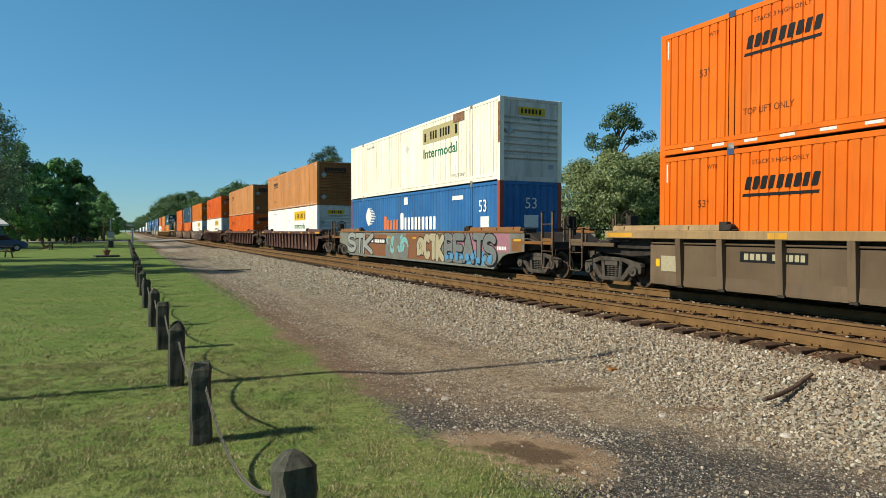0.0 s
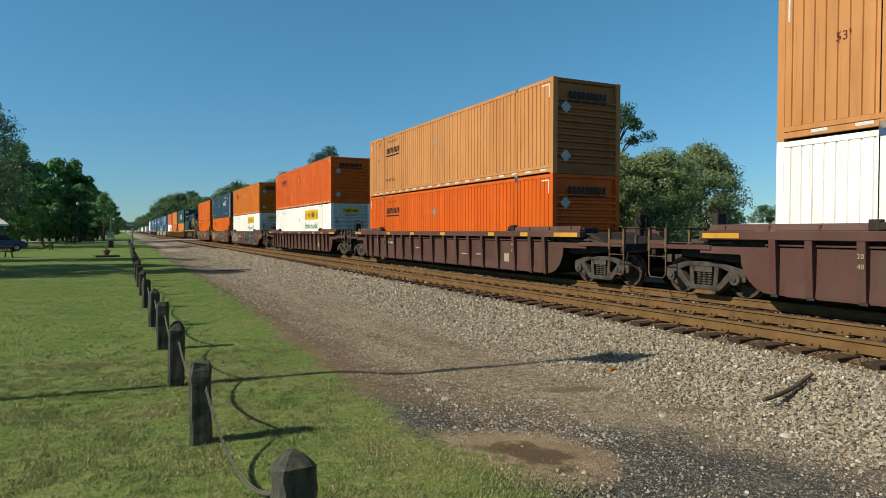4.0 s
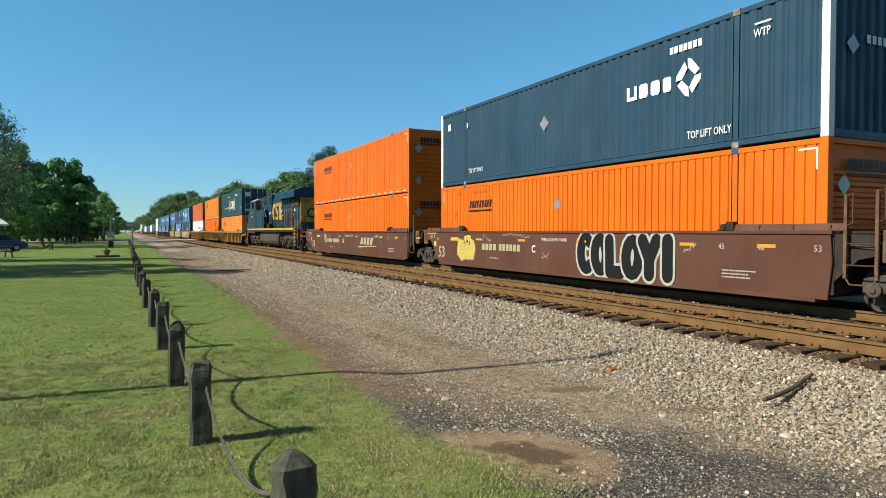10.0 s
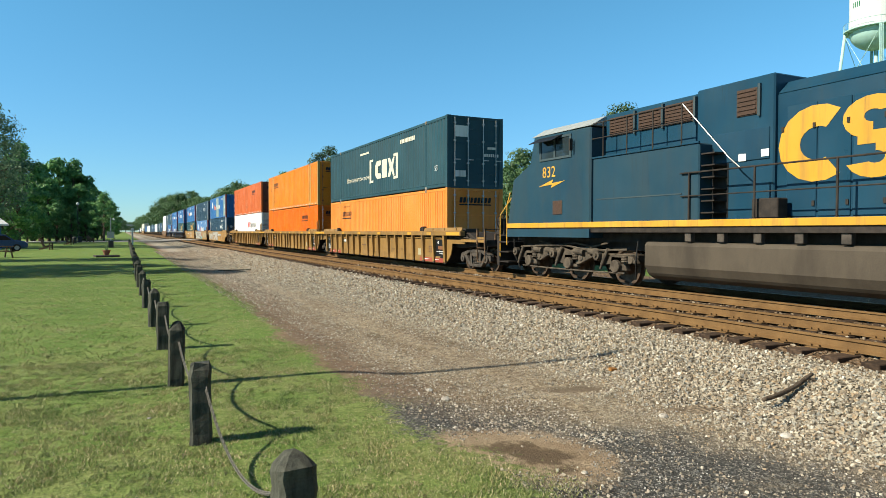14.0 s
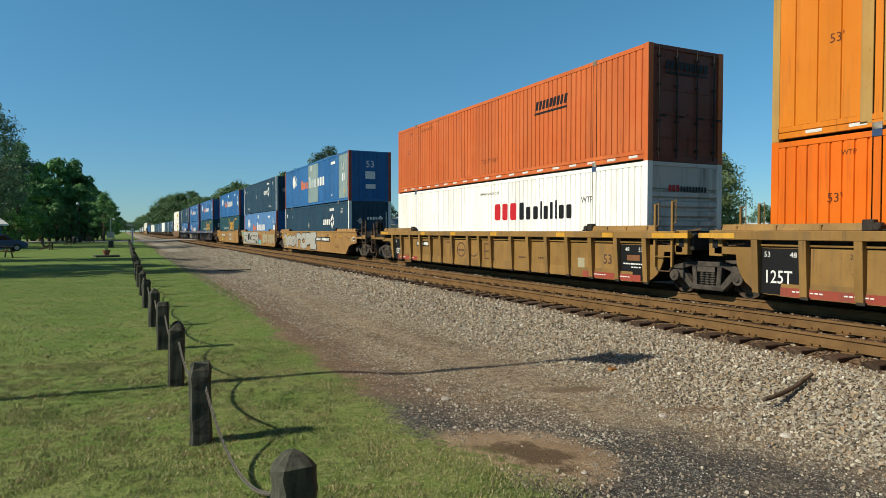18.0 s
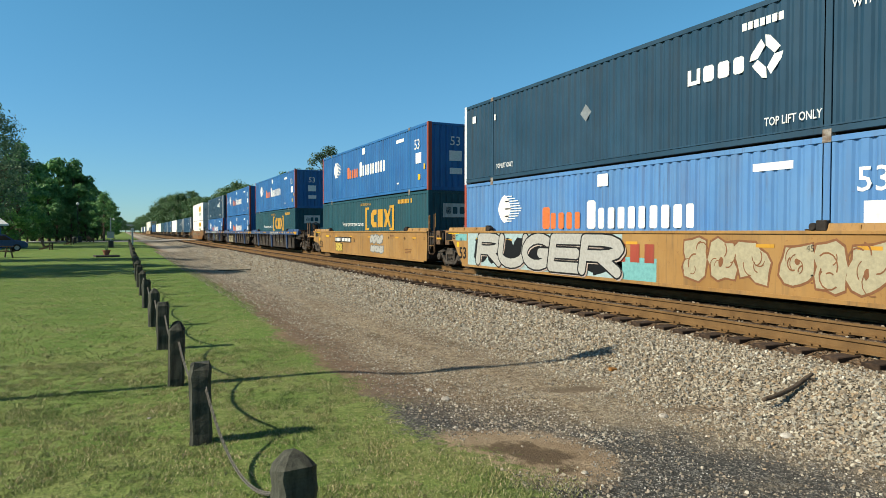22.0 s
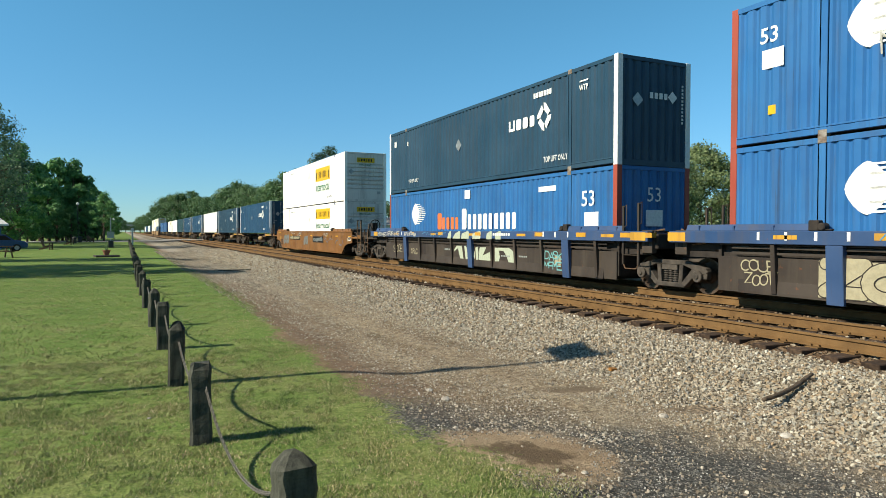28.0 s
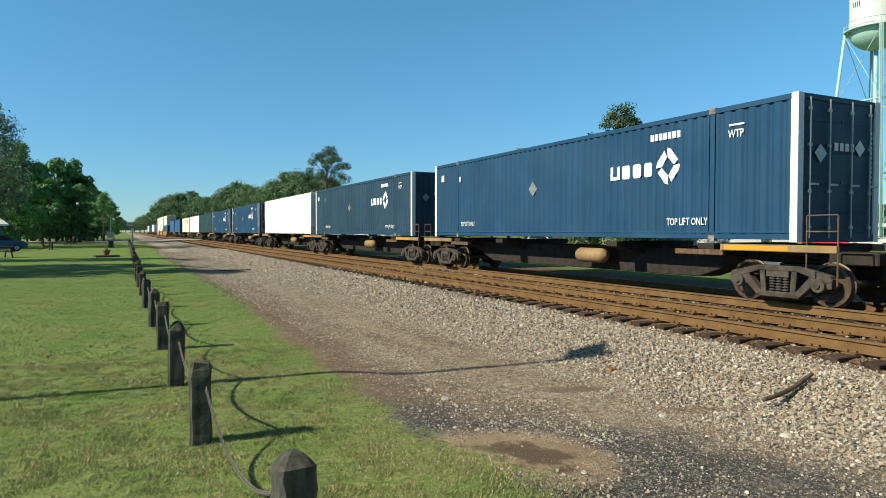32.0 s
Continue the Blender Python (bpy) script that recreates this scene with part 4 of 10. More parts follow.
STYLES = {
    # name: wall, wall style, corner posts, leading end style, leading end colour
    "schneider": (ORANGE, "rib", None, "bars", None), "schneider_dull": (ORANGE_DULL, "rib", None, "bars", None), "schneider_old": (ORANGE_OLD, "plate", WORN_TAN, "doors", None),
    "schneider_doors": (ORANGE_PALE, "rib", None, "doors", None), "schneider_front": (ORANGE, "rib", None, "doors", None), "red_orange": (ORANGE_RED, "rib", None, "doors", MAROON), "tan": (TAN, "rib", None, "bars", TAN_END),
    "white": (WHITE, "rib", None, "bars", GREY_END), "cream": (CREAM, "rib", None, "bars", GREY_END), "cream_low": (WHITE, "rib", None, "bars", GREY_END), "white_high": (WHITE, "rib", None, "bars", GREY_END), "schneider_red": (ORANGE_DEEP, "rib", None, "bars", None), "logistics": (WHITE, "rib", None, "bars", GREY_END),
    "pacer": (BLUE, "corr", RED_POST, "corr", None), "pacer_light": (BLUE_LIGHT, "corr", RED_POST, "corr", BLUE),
    "umax": (NAVY, "corr", LETTER, "corr", None), "umax_blue": (NAVY_BLUE, "corr", LETTER, "doors", NAVY), "csx": (CSX_NAVY, "corr", None, "doors", None), "csx_low": (TEAL, "corr", None, "corr", None),
    "plain_white": (WHITE, "rib", None, "doors", None), "plain_blue": (BLUE_MID, "corr", None, "doors", None), "plain_orange": (ORANGE, "rib", None, "doors", None)}
WORDS = {"schneider": "bright orange ribbed steel", "schneider_dull": "dull orange ribbed steel", "schneider_old": "weathered orange ribbed steel", "schneider_doors": "sun-bleached orange ribbed steel", "schneider_front": "bright orange ribbed steel", "red_orange": "faded red-orange ribbed steel", "tan": "sun-faded tan orange ribbed steel",
         "white": "white ribbed steel", "cream": "cream-white ribbed steel", "cream_low": "white ribbed steel", "white_high": "white ribbed steel", "schneider_red": "deep orange ribbed steel", "csx_low": "dark teal corrugated steel", "logistics": "white ribbed steel", "pacer": "blue corrugated red-posted steel", "pacer_light": "faded light blue red-posted steel",
         "umax": "dark navy corrugated white-posted steel", "umax_blue": "slate blue corrugated white-posted steel", "csx": "dark slate corrugated steel", "plain_white": "white ribbed steel", "plain_blue": "blue corrugated steel", "plain_orange": "orange ribbed steel"}
PROTO = {}


WORN_INK = plain("worn_dark_lettering", (0.13, 0.036, 0.010))


def schneider_marks(c, ink, u=13.78):
    side_marks(cells(u, 2.0, 9, 0.183, 0.27, 0.26, 0.06, (), 0) + [rect(u + 0.05, u - 1.62, 1.86, 1.925, 0.02)], "company_mark", ink, c, "black slanted company mark")
    writing("TOP LIFT ONLY", 0.20, WORN_INK, c, on_side(13.83 if u > 9 else 8.3, 0.66), 0.0, 0.82)
    writing("STACK 3 HIGH ONLY", 0.13, WORN_INK, c, on_side(13.6, 2.52))
    writing("WTP", 0.13, WORN_INK, c, on_side(14.75, 2.52))
    writing("53'", 0.24, WORN_INK, c, on_side(15.0, 1.68))
    end_marks(cells(-0.75, 2.30, 9, 0.165, 0.22, 0.26, 0.04, (), 0, 1) + [rect(-0.75, 0.72, 2.20, 2.25)], "company_mark", BLACK, c, "dark company mark on the end wall")


def container_proto(style):
    if style in PROTO:
        return PROTO[style]
    wall, fold, post, end, end_col = STYLES[style]
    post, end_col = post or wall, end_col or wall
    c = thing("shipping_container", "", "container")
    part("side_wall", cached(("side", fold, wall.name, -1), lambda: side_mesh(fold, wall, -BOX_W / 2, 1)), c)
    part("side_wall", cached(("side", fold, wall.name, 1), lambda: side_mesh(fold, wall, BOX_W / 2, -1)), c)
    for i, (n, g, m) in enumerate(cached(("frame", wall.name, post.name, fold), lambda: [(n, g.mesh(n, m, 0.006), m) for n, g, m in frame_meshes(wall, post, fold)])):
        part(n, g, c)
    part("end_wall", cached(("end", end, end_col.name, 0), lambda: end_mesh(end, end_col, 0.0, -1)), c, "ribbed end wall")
    part("end_wall", cached(("end", "corr", wall.name, 1), lambda: end_mesh("corr", wall, 16.15, 1)), c)
    for z0, z1 in ((0.0, 0.16), (2.78, BOX_H - 0.01)):
        for y0, m in ((0.005, end_col), (16.03, wall)):
            part("end_rail", cached(("erail", z0, y0, m.name), lambda: Geo().box(-1.13, 1.13, y0, y0 + 0.115, z0, z1).mesh("end_rail", m, 0.006)), c)
    part("roof", cached(("roof",), lambda: roof_mesh(ROOF)), c)
    part("floor", cached(("floor",), floor_mesh), c)
    for y in (2.03, 14.12):
        for z0, z1 in ((0.005, 0.125), (BOX_H - 0.12, BOX_H + 0.008)):
            tone = BLUE_SILL if z0 > 1 and wall in (ORANGE, ORANGE_DEEP, ORANGE_DULL, ORANGE_OLD, WHITE) else CASTING
            part("lifting_casting", cached(("cast", z0, tone.name), lambda: casting_mesh(-1, z0, z1, tone)), c, "blue-painted lifting casting" if tone is BLUE_SILL else "", at=pose(0, y, 0))
    if end == "doors":
        for x in (-0.02, 1.115):
            for z in (0.6, 1.2, 1.8, 2.4):
                part("door_rib", cached(("drib", end_col.name), lambda: Geo().box(-1.06, -0.03, 0.020, 0.036, -0.03, 0.03).mesh("door_rib", end_col)), c, at=pose(x, 0, z))
        for x in (-0.95, -0.35, 0.35, 0.95):
            part("lock_rod", cached(("rod", end_col.name), lambda: lock_rod_mesh(0.0, DARK if end_col in (MAROON, ORANGE_OLD) else GALV)), c, at=pose(x, -0.01, 0))
    ink = BLACK
    if style in ("schneider", "schneider_dull", "schneider_red", "schneider_doors", "schneider_front", "red_orange", "tan", "schneider_old"):
        schneider_marks(c, ink, {"schneider_front": 4.25, "red_orange": 4.9}.get(style, 13.78))
        tape = cached("tape", lambda: Geo().box(-BOX_W / 2 - 0.004, -BOX_W / 2 + 0.002, 0.0, 0.32, 0.10, 0.16).mesh("reflective_tape", REFLECT))
        for i in range(19):
            part("reflective_tape", tape, c, at=pose(0, 0.35 + 0.82 * i, 0))
        if style in ("schneider", "schneider_dull", "schneider_red", "tan"):
            side_marks([diamond(8.3, 1.95, 0.19), diamond(8.3, 0.95, 0.19)] if style != "tan" else [diamond(8.3, 1.9, 0.12)], "placard", GALV, c, "grey diamond placard holder")
            side_marks([rect(0.2, 0.24, 2.3, 2.72), rect(0.2, 0.6, 2.68, 2.72), rect(15.9, 15.94, 2.3, 2.72)], "corner_tape", REFLECT, c)
            end_marks([diamond(-0.82, 2.02, 0.2), diamond(-0.82, 0.55, 0.2)], "placard", GALV, c, "grey diamond placard holder")
    elif style in ("white", "cream", "cream_low", "white_high"):
        u = 6.4
        lift, tall, size = (0.0, 0.85, 0.80) if style == "white_high" else (0.42, 0.66, 0.58)
        side_marks([rect(u, u - 3.35, 1.52 + lift, 1.52 + lift + tall)], "yellow_panel", FADED_YELLOW if style == "cream" else YELLOW, c, "yellow company panel")
        side_marks(cells(u - 0.75, 1.52 + lift + tall * 0.22, 8, 0.235, tall * 0.52, 0.34, 0, (3,), 1) + [rect(u - 0.16, u - 0.34, 1.62 + lift, 1.52 + lift + tall * 0.7), rect(u - 3.02, u - 3.2, 1.62 + lift, 1.52 + lift + tall * 0.7)], "company_mark", BLACK, c, "black company mark")
        writing("Intermodal", size * 0.98, GREEN_L, c, on_side(u - 0.02, 0.88 + lift * 1.1), 0.014, 0.93 * 0.8 / size)
        writing("STACK LIMIT 3 HIGH", 0.13, BLACK, c, on_side(13.6, 2.52))
        side_marks([diamond(8.1, 1.95, 0.19)], "placard", GREY_END, c, "pale grey diamond placard holder")
        writing("TOP LIFT ONLY", 0.17, BLACK, c, on_side(3.7, 0.36))
        end_marks([rect(-0.55, 0.55, 2.30, 2.58)], "yellow_panel", YELLOW, c)
        end_marks(cells(-0.45, 2.36, 6, 0.15, 0.16, 0.34, 0, (), 1, 1), "company_mark", BLACK, c)
        writing("Intermodal", 0.17, GREEN_L, c, on_end(-0.42, 2.12))
        end_marks([diamond(-0.9, 1.75, 0.17), rect(0.7, 0.92, 0.45, 0.62)], "placard", GALV, c)
    elif style == "logistics":
        side_marks(cells(7.35, 1.52, 3, 0.50, 0.56, 0.24, 0, (), 2), "company_mark", RED_L, c, "red part of the company mark")
        side_marks([r for k, (a, w, h) in enumerate(((0, 0.36, 0.68), (0.42, 0.38, 0.5), (0.86, 0.36, 0.5), (1.28, 0.14, 0.68), (1.48, 0.3, 0.5), (1.84, 0.22, 0.62), (2.12, 0.14, 0.68), (2.32, 0.34, 0.5), (2.72, 0.34, 0.5))) for r in cells(5.78 - a * 0.92, 1.52, 1, w * 0.90, h * 0.82, 0.20, 0, (), k)], "company_mark", BLACK, c, "black part of the company mark")
        writing("WARNING HIGH CUBE", 0.13, BLACK, c, on_side(8.4, 2.42))
        writing("WTP", 0.24, BLACK, c, on_side(2.6, 1.95))
        end_marks(cells(-0.6, 2.15, 3, 0.13, 0.17, 0.24, 0, (), 2, 1), "company_mark", RED_L, c)
        end_marks(cells(-0.2, 2.15, 9, 0.105, 0.14, 0.26, 0, (), 0, 1), "company_mark", BLACK, c)
    elif style in ("pacer", "pacer_light"):
        side_marks(cells(11.06, 1.22, 1, 0.44, 0.66, 0.12, 0, (), 3) + cells(10.63, 1.22, 4, 0.39, 0.48, 0.34, 0, (), 0), "company_mark", ORANGE_L, c, "orange part of the company mark")
        side_marks(cells(8.92, 1.22, 1, 0.50, 0.78, 0.26, 0, (), 2) + cells(8.43, 1.22, 9, 0.385, 0.56, 0.34, 0, (), 1), "company_mark", LETTER, c, "white part of the company mark")
        globe = [[(13.25, 1.46 + 0.083 * i), (13.25, 1.505 + 0.083 * i), (12.30 - 0.03 * (i % 3) + 0.022 * (i - 5) ** 2, 1.50 + 0.083 * i), (12.30 - 0.03 * (i % 3) + 0.022 * (i - 5) ** 2, 1.47 + 0.083 * i)] for i in range(11)]
        disc = [(13.30 + 0.40 * math.copysign(abs(math.cos(0.2618 * k)) ** 1.35, math.cos(0.2618 * k)), 1.90 + 0.47 * math.copysign(abs(math.sin(0.2618 * k)) ** 1.35, math.sin(0.2618 * k))) for k in range(24)]
        side_marks(globe + [disc], "striped_globe", LETTER, c, "white striped globe mark")
        side_marks([[(13.34 + r * math.cos(a), 1.90 + r * math.sin(a)) for r, turn in ((0.25, 1), (0.16, -1)) for a in [3.1 + turn * 2.4 * (k / 6 - 1) for k in range(13)]]], "company_mark", wall, c)
        writing("53", 0.62, LETTER, c, on_side(1.5, 1.85), 0.006)
        side_marks([rect(0.75, 1.35, 1.22, 1.68), rect(8.05, 8.48, 2.36, 2.69), rect(2.7, 3.6, 2.36, 2.52), rect(3.3, 3.55, 0.45, 0.52)], "label_plate", LETTER, c, "white label plate")
        side_marks([rect(0.85, 1.1, 0.5, 0.75), rect(0.35, 0.5, 0.92, 1.15)], "warning_plate", YELLOW, c, "small yellow warning plate")
        writing("53", 0.55, LETTER, c, on_end(-0.28, 1.95))
        end_marks([rect(-0.3, 0.3, 1.28, 1.72), rect(-0.28, 0.32, 0.72, 0.98)], "label_plate", LETTER, c)
    elif style in ("umax", "umax_blue"):
        u = 5.35
        side_marks([rect(u, u - 0.10, 1.55, 1.9), rect(u - 0.10, u - 0.26, 1.55, 1.64), rect(u - 0.26, u - 0.36, 1.55, 1.9)] + cells(u - 0.44, 1.55, 3, 0.40, 0.35, 0.26, 0.0, (), 3), "company_mark", LETTER, c, "white company mark")
        du, dz = u - 2.02, 1.76
        quad = []
        for k in range(4):
            a = math.pi / 2 * k
            ca, sa = math.cos(a), math.sin(a)
            quad.append([(du + 0.38 * ca * p - 0.38 * sa * q, dz + 0.44 * sa * p + 0.44 * ca * q) for p, q in ((1.0, -0.06), (0.50, -0.02), (0.06, 0.50), (0.30, 0.86), (0.92, 0.24))])
        side_marks(quad, "diamond_mark", LETTER, c, "white diamond-shaped mark")
        side_marks([diamond(9.0, 1.55, 0.24)], "placard", GALV, c, "grey diamond placard holder")
        writing("TOP LIFT ONLY", 0.24, LETTER, c, on_side(3.35, 0.36), 0.012, 0.72)
        writing("TOP LIFT ONLY", 0.22, LETTER, c, on_side(13.85, 0.42), 0.01, 0.7)
        writing("WTP", 0.24, LETTER, c, on_side(1.62, 2.2), 0.012, 0.75)
        side_marks([rect(1.22, 1.60, 2.45, 2.49), rect(13.9, 14.0, 2.1, 2.3), rect(15.3, 15.55, 2.2, 2.45)] + blocks(3.9, 2.4, 7, 0.14, 0.16), "serial_mark", LETTER, c)
        end_marks([rect(-0.2 + 0.17 * i, -0.08 + 0.17 * i, 1.82, 1.98) for i in range(4)] + [diamond(0.62, 1.9, 0.17)], "company_mark", LETTER, c)
        end_marks([diamond(-0.62, 1.75, 0.19)], "placard", GALV, c)
        end_marks([rect(0.95, 1.02, 1.2 + 0.1 * i, 1.26 + 0.1 * i) for i in range(11)], "serial_mark", LETTER, c)
    elif style in ("csx", "csx_low"):
        col = LOCO_YELLOW if style == "csx_low" else SPRAY_BONE
        up, back, wide = (0.45, 1.10, 1.05) if style == "csx_low" else (0.0, 0.0, 1.0)
        side_marks([[(9.1 - back - (9.1 - u) * wide, z + up) for u, z in poly] for poly in [rect(9.1, 8.85, 0.75, 1.95), rect(8.85, 8.55, 0.75, 0.87), rect(8.85, 8.55, 1.83, 1.95), rect(5.2, 5.45, 0.75, 1.95), rect(5.45, 5.75, 0.75, 0.87), rect(5.45, 5.75, 1.83, 1.95)] +
                   [[(8.25, 1.1), (8.0, 0.9), (7.45, 0.9), (7.45, 1.14), (7.85, 1.18), (7.85, 1.52), (7.45, 1.56), (7.45, 1.80), (8.0, 1.80), (8.25, 1.6)], rect(7.3, 6.62, 0.9, 1.80, 0.0), [(6.5, 0.9), (6.2, 0.9), (6.0, 1.15), (5.8, 0.9), (5.6, 0.9), (5.82, 1.35), (5.6, 1.8), (5.8, 1.8), (6.0, 1.55), (6.2, 1.8), (6.5, 1.8), (6.25, 1.35)]]], "company_mark", col, c, "large yellow company mark")
        writing("How tomorrow moves", 0.40 - 0.025 * back, LETTER if style == "csx_low" else col, c, on_side(12.9 - 0.85 * back, 0.98 + up), 0.0, 1.05)
        side_marks(blocks(4.9 - 1.35 * back, 2.3 + 0.12 * back, 10, 0.17, 0.19) + ([] if back else blocks(10.6, 2.32, 9, 0.16, 0.1)), "serial_mark", col, c)
        if back:
            writing("WARNING HIGH CUBE", 0.20, col, c, on_side(8.85, 2.50), 0.004, 0.85)
        writing("53'", 0.3, LETTER, c, on_side(1.2, 0.75))
        if style == "csx_low":
            end_marks([rect(-0.6, 0.6, 1.75, 2.35)], "label_plate", GREY_END, c)
            end_marks(cells(-0.46, 1.90, 3, 0.33, 0.30, 0.22, 0, (), 2, 1), "company_mark", TEAL, c)
        end_marks(([] if style == "csx_low" else [rect(-0.95, -0.35, 2.05, 2.5), rect(-0.95, -0.45, 0.45, 0.7), rect(0.55, 0.95, 1.6, 1.7)]) + [rect(0.4 + 0.1 * i, 0.47 + 0.1 * i, 1.3, 1.42) for i in range(7)], "label_plate", GREY_END, c)
    PROTO[style] = c
    return c


MOVING = []       # (thing, place along the track at the clip's start, height)
USED = set()


def container(style, s, z, note=""):
    c = container_proto(style)
    if style in USED:
        c = copy_thing(c, Matrix.Identity(4))
    USED.add(style)
    tagged(c, f"{WORDS[style]} container {note}".strip(), "container", "containers on the train")
    c.matrix_basis = pose(TRAIN_C, s, z)
    MOVING.append((c, s, z))
    return c


# ---------------------------------------------------------------- rail cars
WHEELS = []       # (wheelset, radius)


def wheelset_mesh(r):
    g = Geo()
    g.cyl((-1.08, 0, 0), (1.08, 0, 0), 0.075, 12)
    for s in (-1, 1):
        prof = [(0.10, 0.80), (0.14, 0.80), (r * 0.42, 0.735), (r * 0.80, 0.745), (r * 0.84, 0.80), (r, 0.80), (r + 0.002, 0.70), (r + 0.03, 0.685), (r + 0.03, 0.665), (r * 0.84, 0.665), (r * 0.78, 0.70), (0.14, 0.68), (0.10, 0.67)]
        g.lathe([(p, s * q) for p, q in prof], 28, "x")
    for k in range(3):
        a = 2.1 * k
        g.cyl((-1.12, 0.055 * math.cos(a), 0.055 * math.sin(a)), (-1.08, 0.055 * math.cos(a), 0.055 * math.sin(a)), 0.018, 6)
    return g.mesh("wheelset", WHEEL, smooth=False)


def side_frame_mesh(half=0.89):
    """Cast side frame of a two-axle truck, with its two windows open."""
    g = Geo()
    a, b = 0.93, 1.10
    h = half
    g.prism([(-h - 0.24, 0.50), (-h - 0.20, 0.62), (-0.45, 0.77), (0.45, 0.77), (h + 0.20, 0.62), (h + 0.24, 0.50), (h + 0.12, 0.47), (0.42, 0.66), (-0.42, 0.66), (-h - 0.12, 0.47)], "x", a, b)
    for s in (-1, 1):
        g.prism([(s * (h - 0.02), 0.52), (s * (h - 0.22), 0.56), (s * 0.34, 0.20), (s * 0.46, 0.14)], "x", a, b)
        g.prism([(s * 0.26, 0.20), (s * 0.38, 0.20), (s * 0.42, 0.70), (s * 0.30, 0.70)], "x", a + 0.01, b - 0.01)
        g.prism([(s * (h - 0.20), 0.36), (s * (h + 0.22), 0.36), (s * (h + 0.24), 0.56), (s * (h - 0.24), 0.58)], "x", a + 0.01, b - 0.01)
        g.cyl((b - 0.02, s * h, 0.42), (b + 0.07, s * h, 0.42), 0.135, 14)
        g.cyl((b + 0.07, s * h, 0.42), (b + 0.10, s * h, 0.42), 0.06, 10)
    g.prism([(-0.46, 0.13), (0.46, 0.13), (0.36, 0.24), (-0.36, 0.24)], "x", a, b)
    return g.mesh("side_frame", TRUCK, 0.012)


def spring_mesh():
    g = Geo()
    for y in (-0.15, 0.0, 0.15):
        for k in range(5):
            z = 0.26 + 0.055 * k
            g.lathe([(0.045, z), (0.068, z + 0.012), (0.068, z + 0.026), (0.045, z + 0.038)], 10, "z", (1.03, y, 0))
        g.cyl((1.03, y, 0.24), (1.03, y, 0.56), 0.042, 8)
    g.box(0.95, 1.10, -0.25, 0.25, 0.54, 0.66)
    return g.mesh("spring_nest", TRUCK)


def truck(parent, y, z=0.0):
    """A two-axle truck under a car."""
    bol = cached("bolster", lambda: Geo().box(-1.0, 1.0, -0.2, 0.2, 0.5, 0.72).box(-0.35, 0.35, -0.5, 0.5, 0.55, 0.78).box(-0.9, 0.9, 0.3, 0.36, 0.35, 0.5).box(-0.9, 0.9, -0.36, -0.3, 0.35, 0.5).mesh("truck", TRUCK, 0.01))
    tr = part("truck", bol, parent, "dusty cast-steel two-axle truck", at=pose(0, y, z))
    sf = cached("side_frame", side_frame_mesh)
    sp = cached("spring", spring_mesh)
    part("side_frame", sf, tr, at=pose(0, 0, 0))
    part("side_frame", sf, tr, at=pose(0, 0, 0, 0, 0, 180))
    part("spring_nest", sp, tr, at=pose(0, 0, 0))
    part("spring_nest", sp, tr, at=pose(0, 0, 0, 0, 0, 180))
    for s in (-1, 1):
        w = new("wheelset", cached("wheelset", lambda: wheelset_mesh(0.42)))
        w.parent = tr
        w.matrix_parent_inverse = pose(0, s * 0.89, 0.42)
        WHEELS.append((w, 0.42))
    return tr


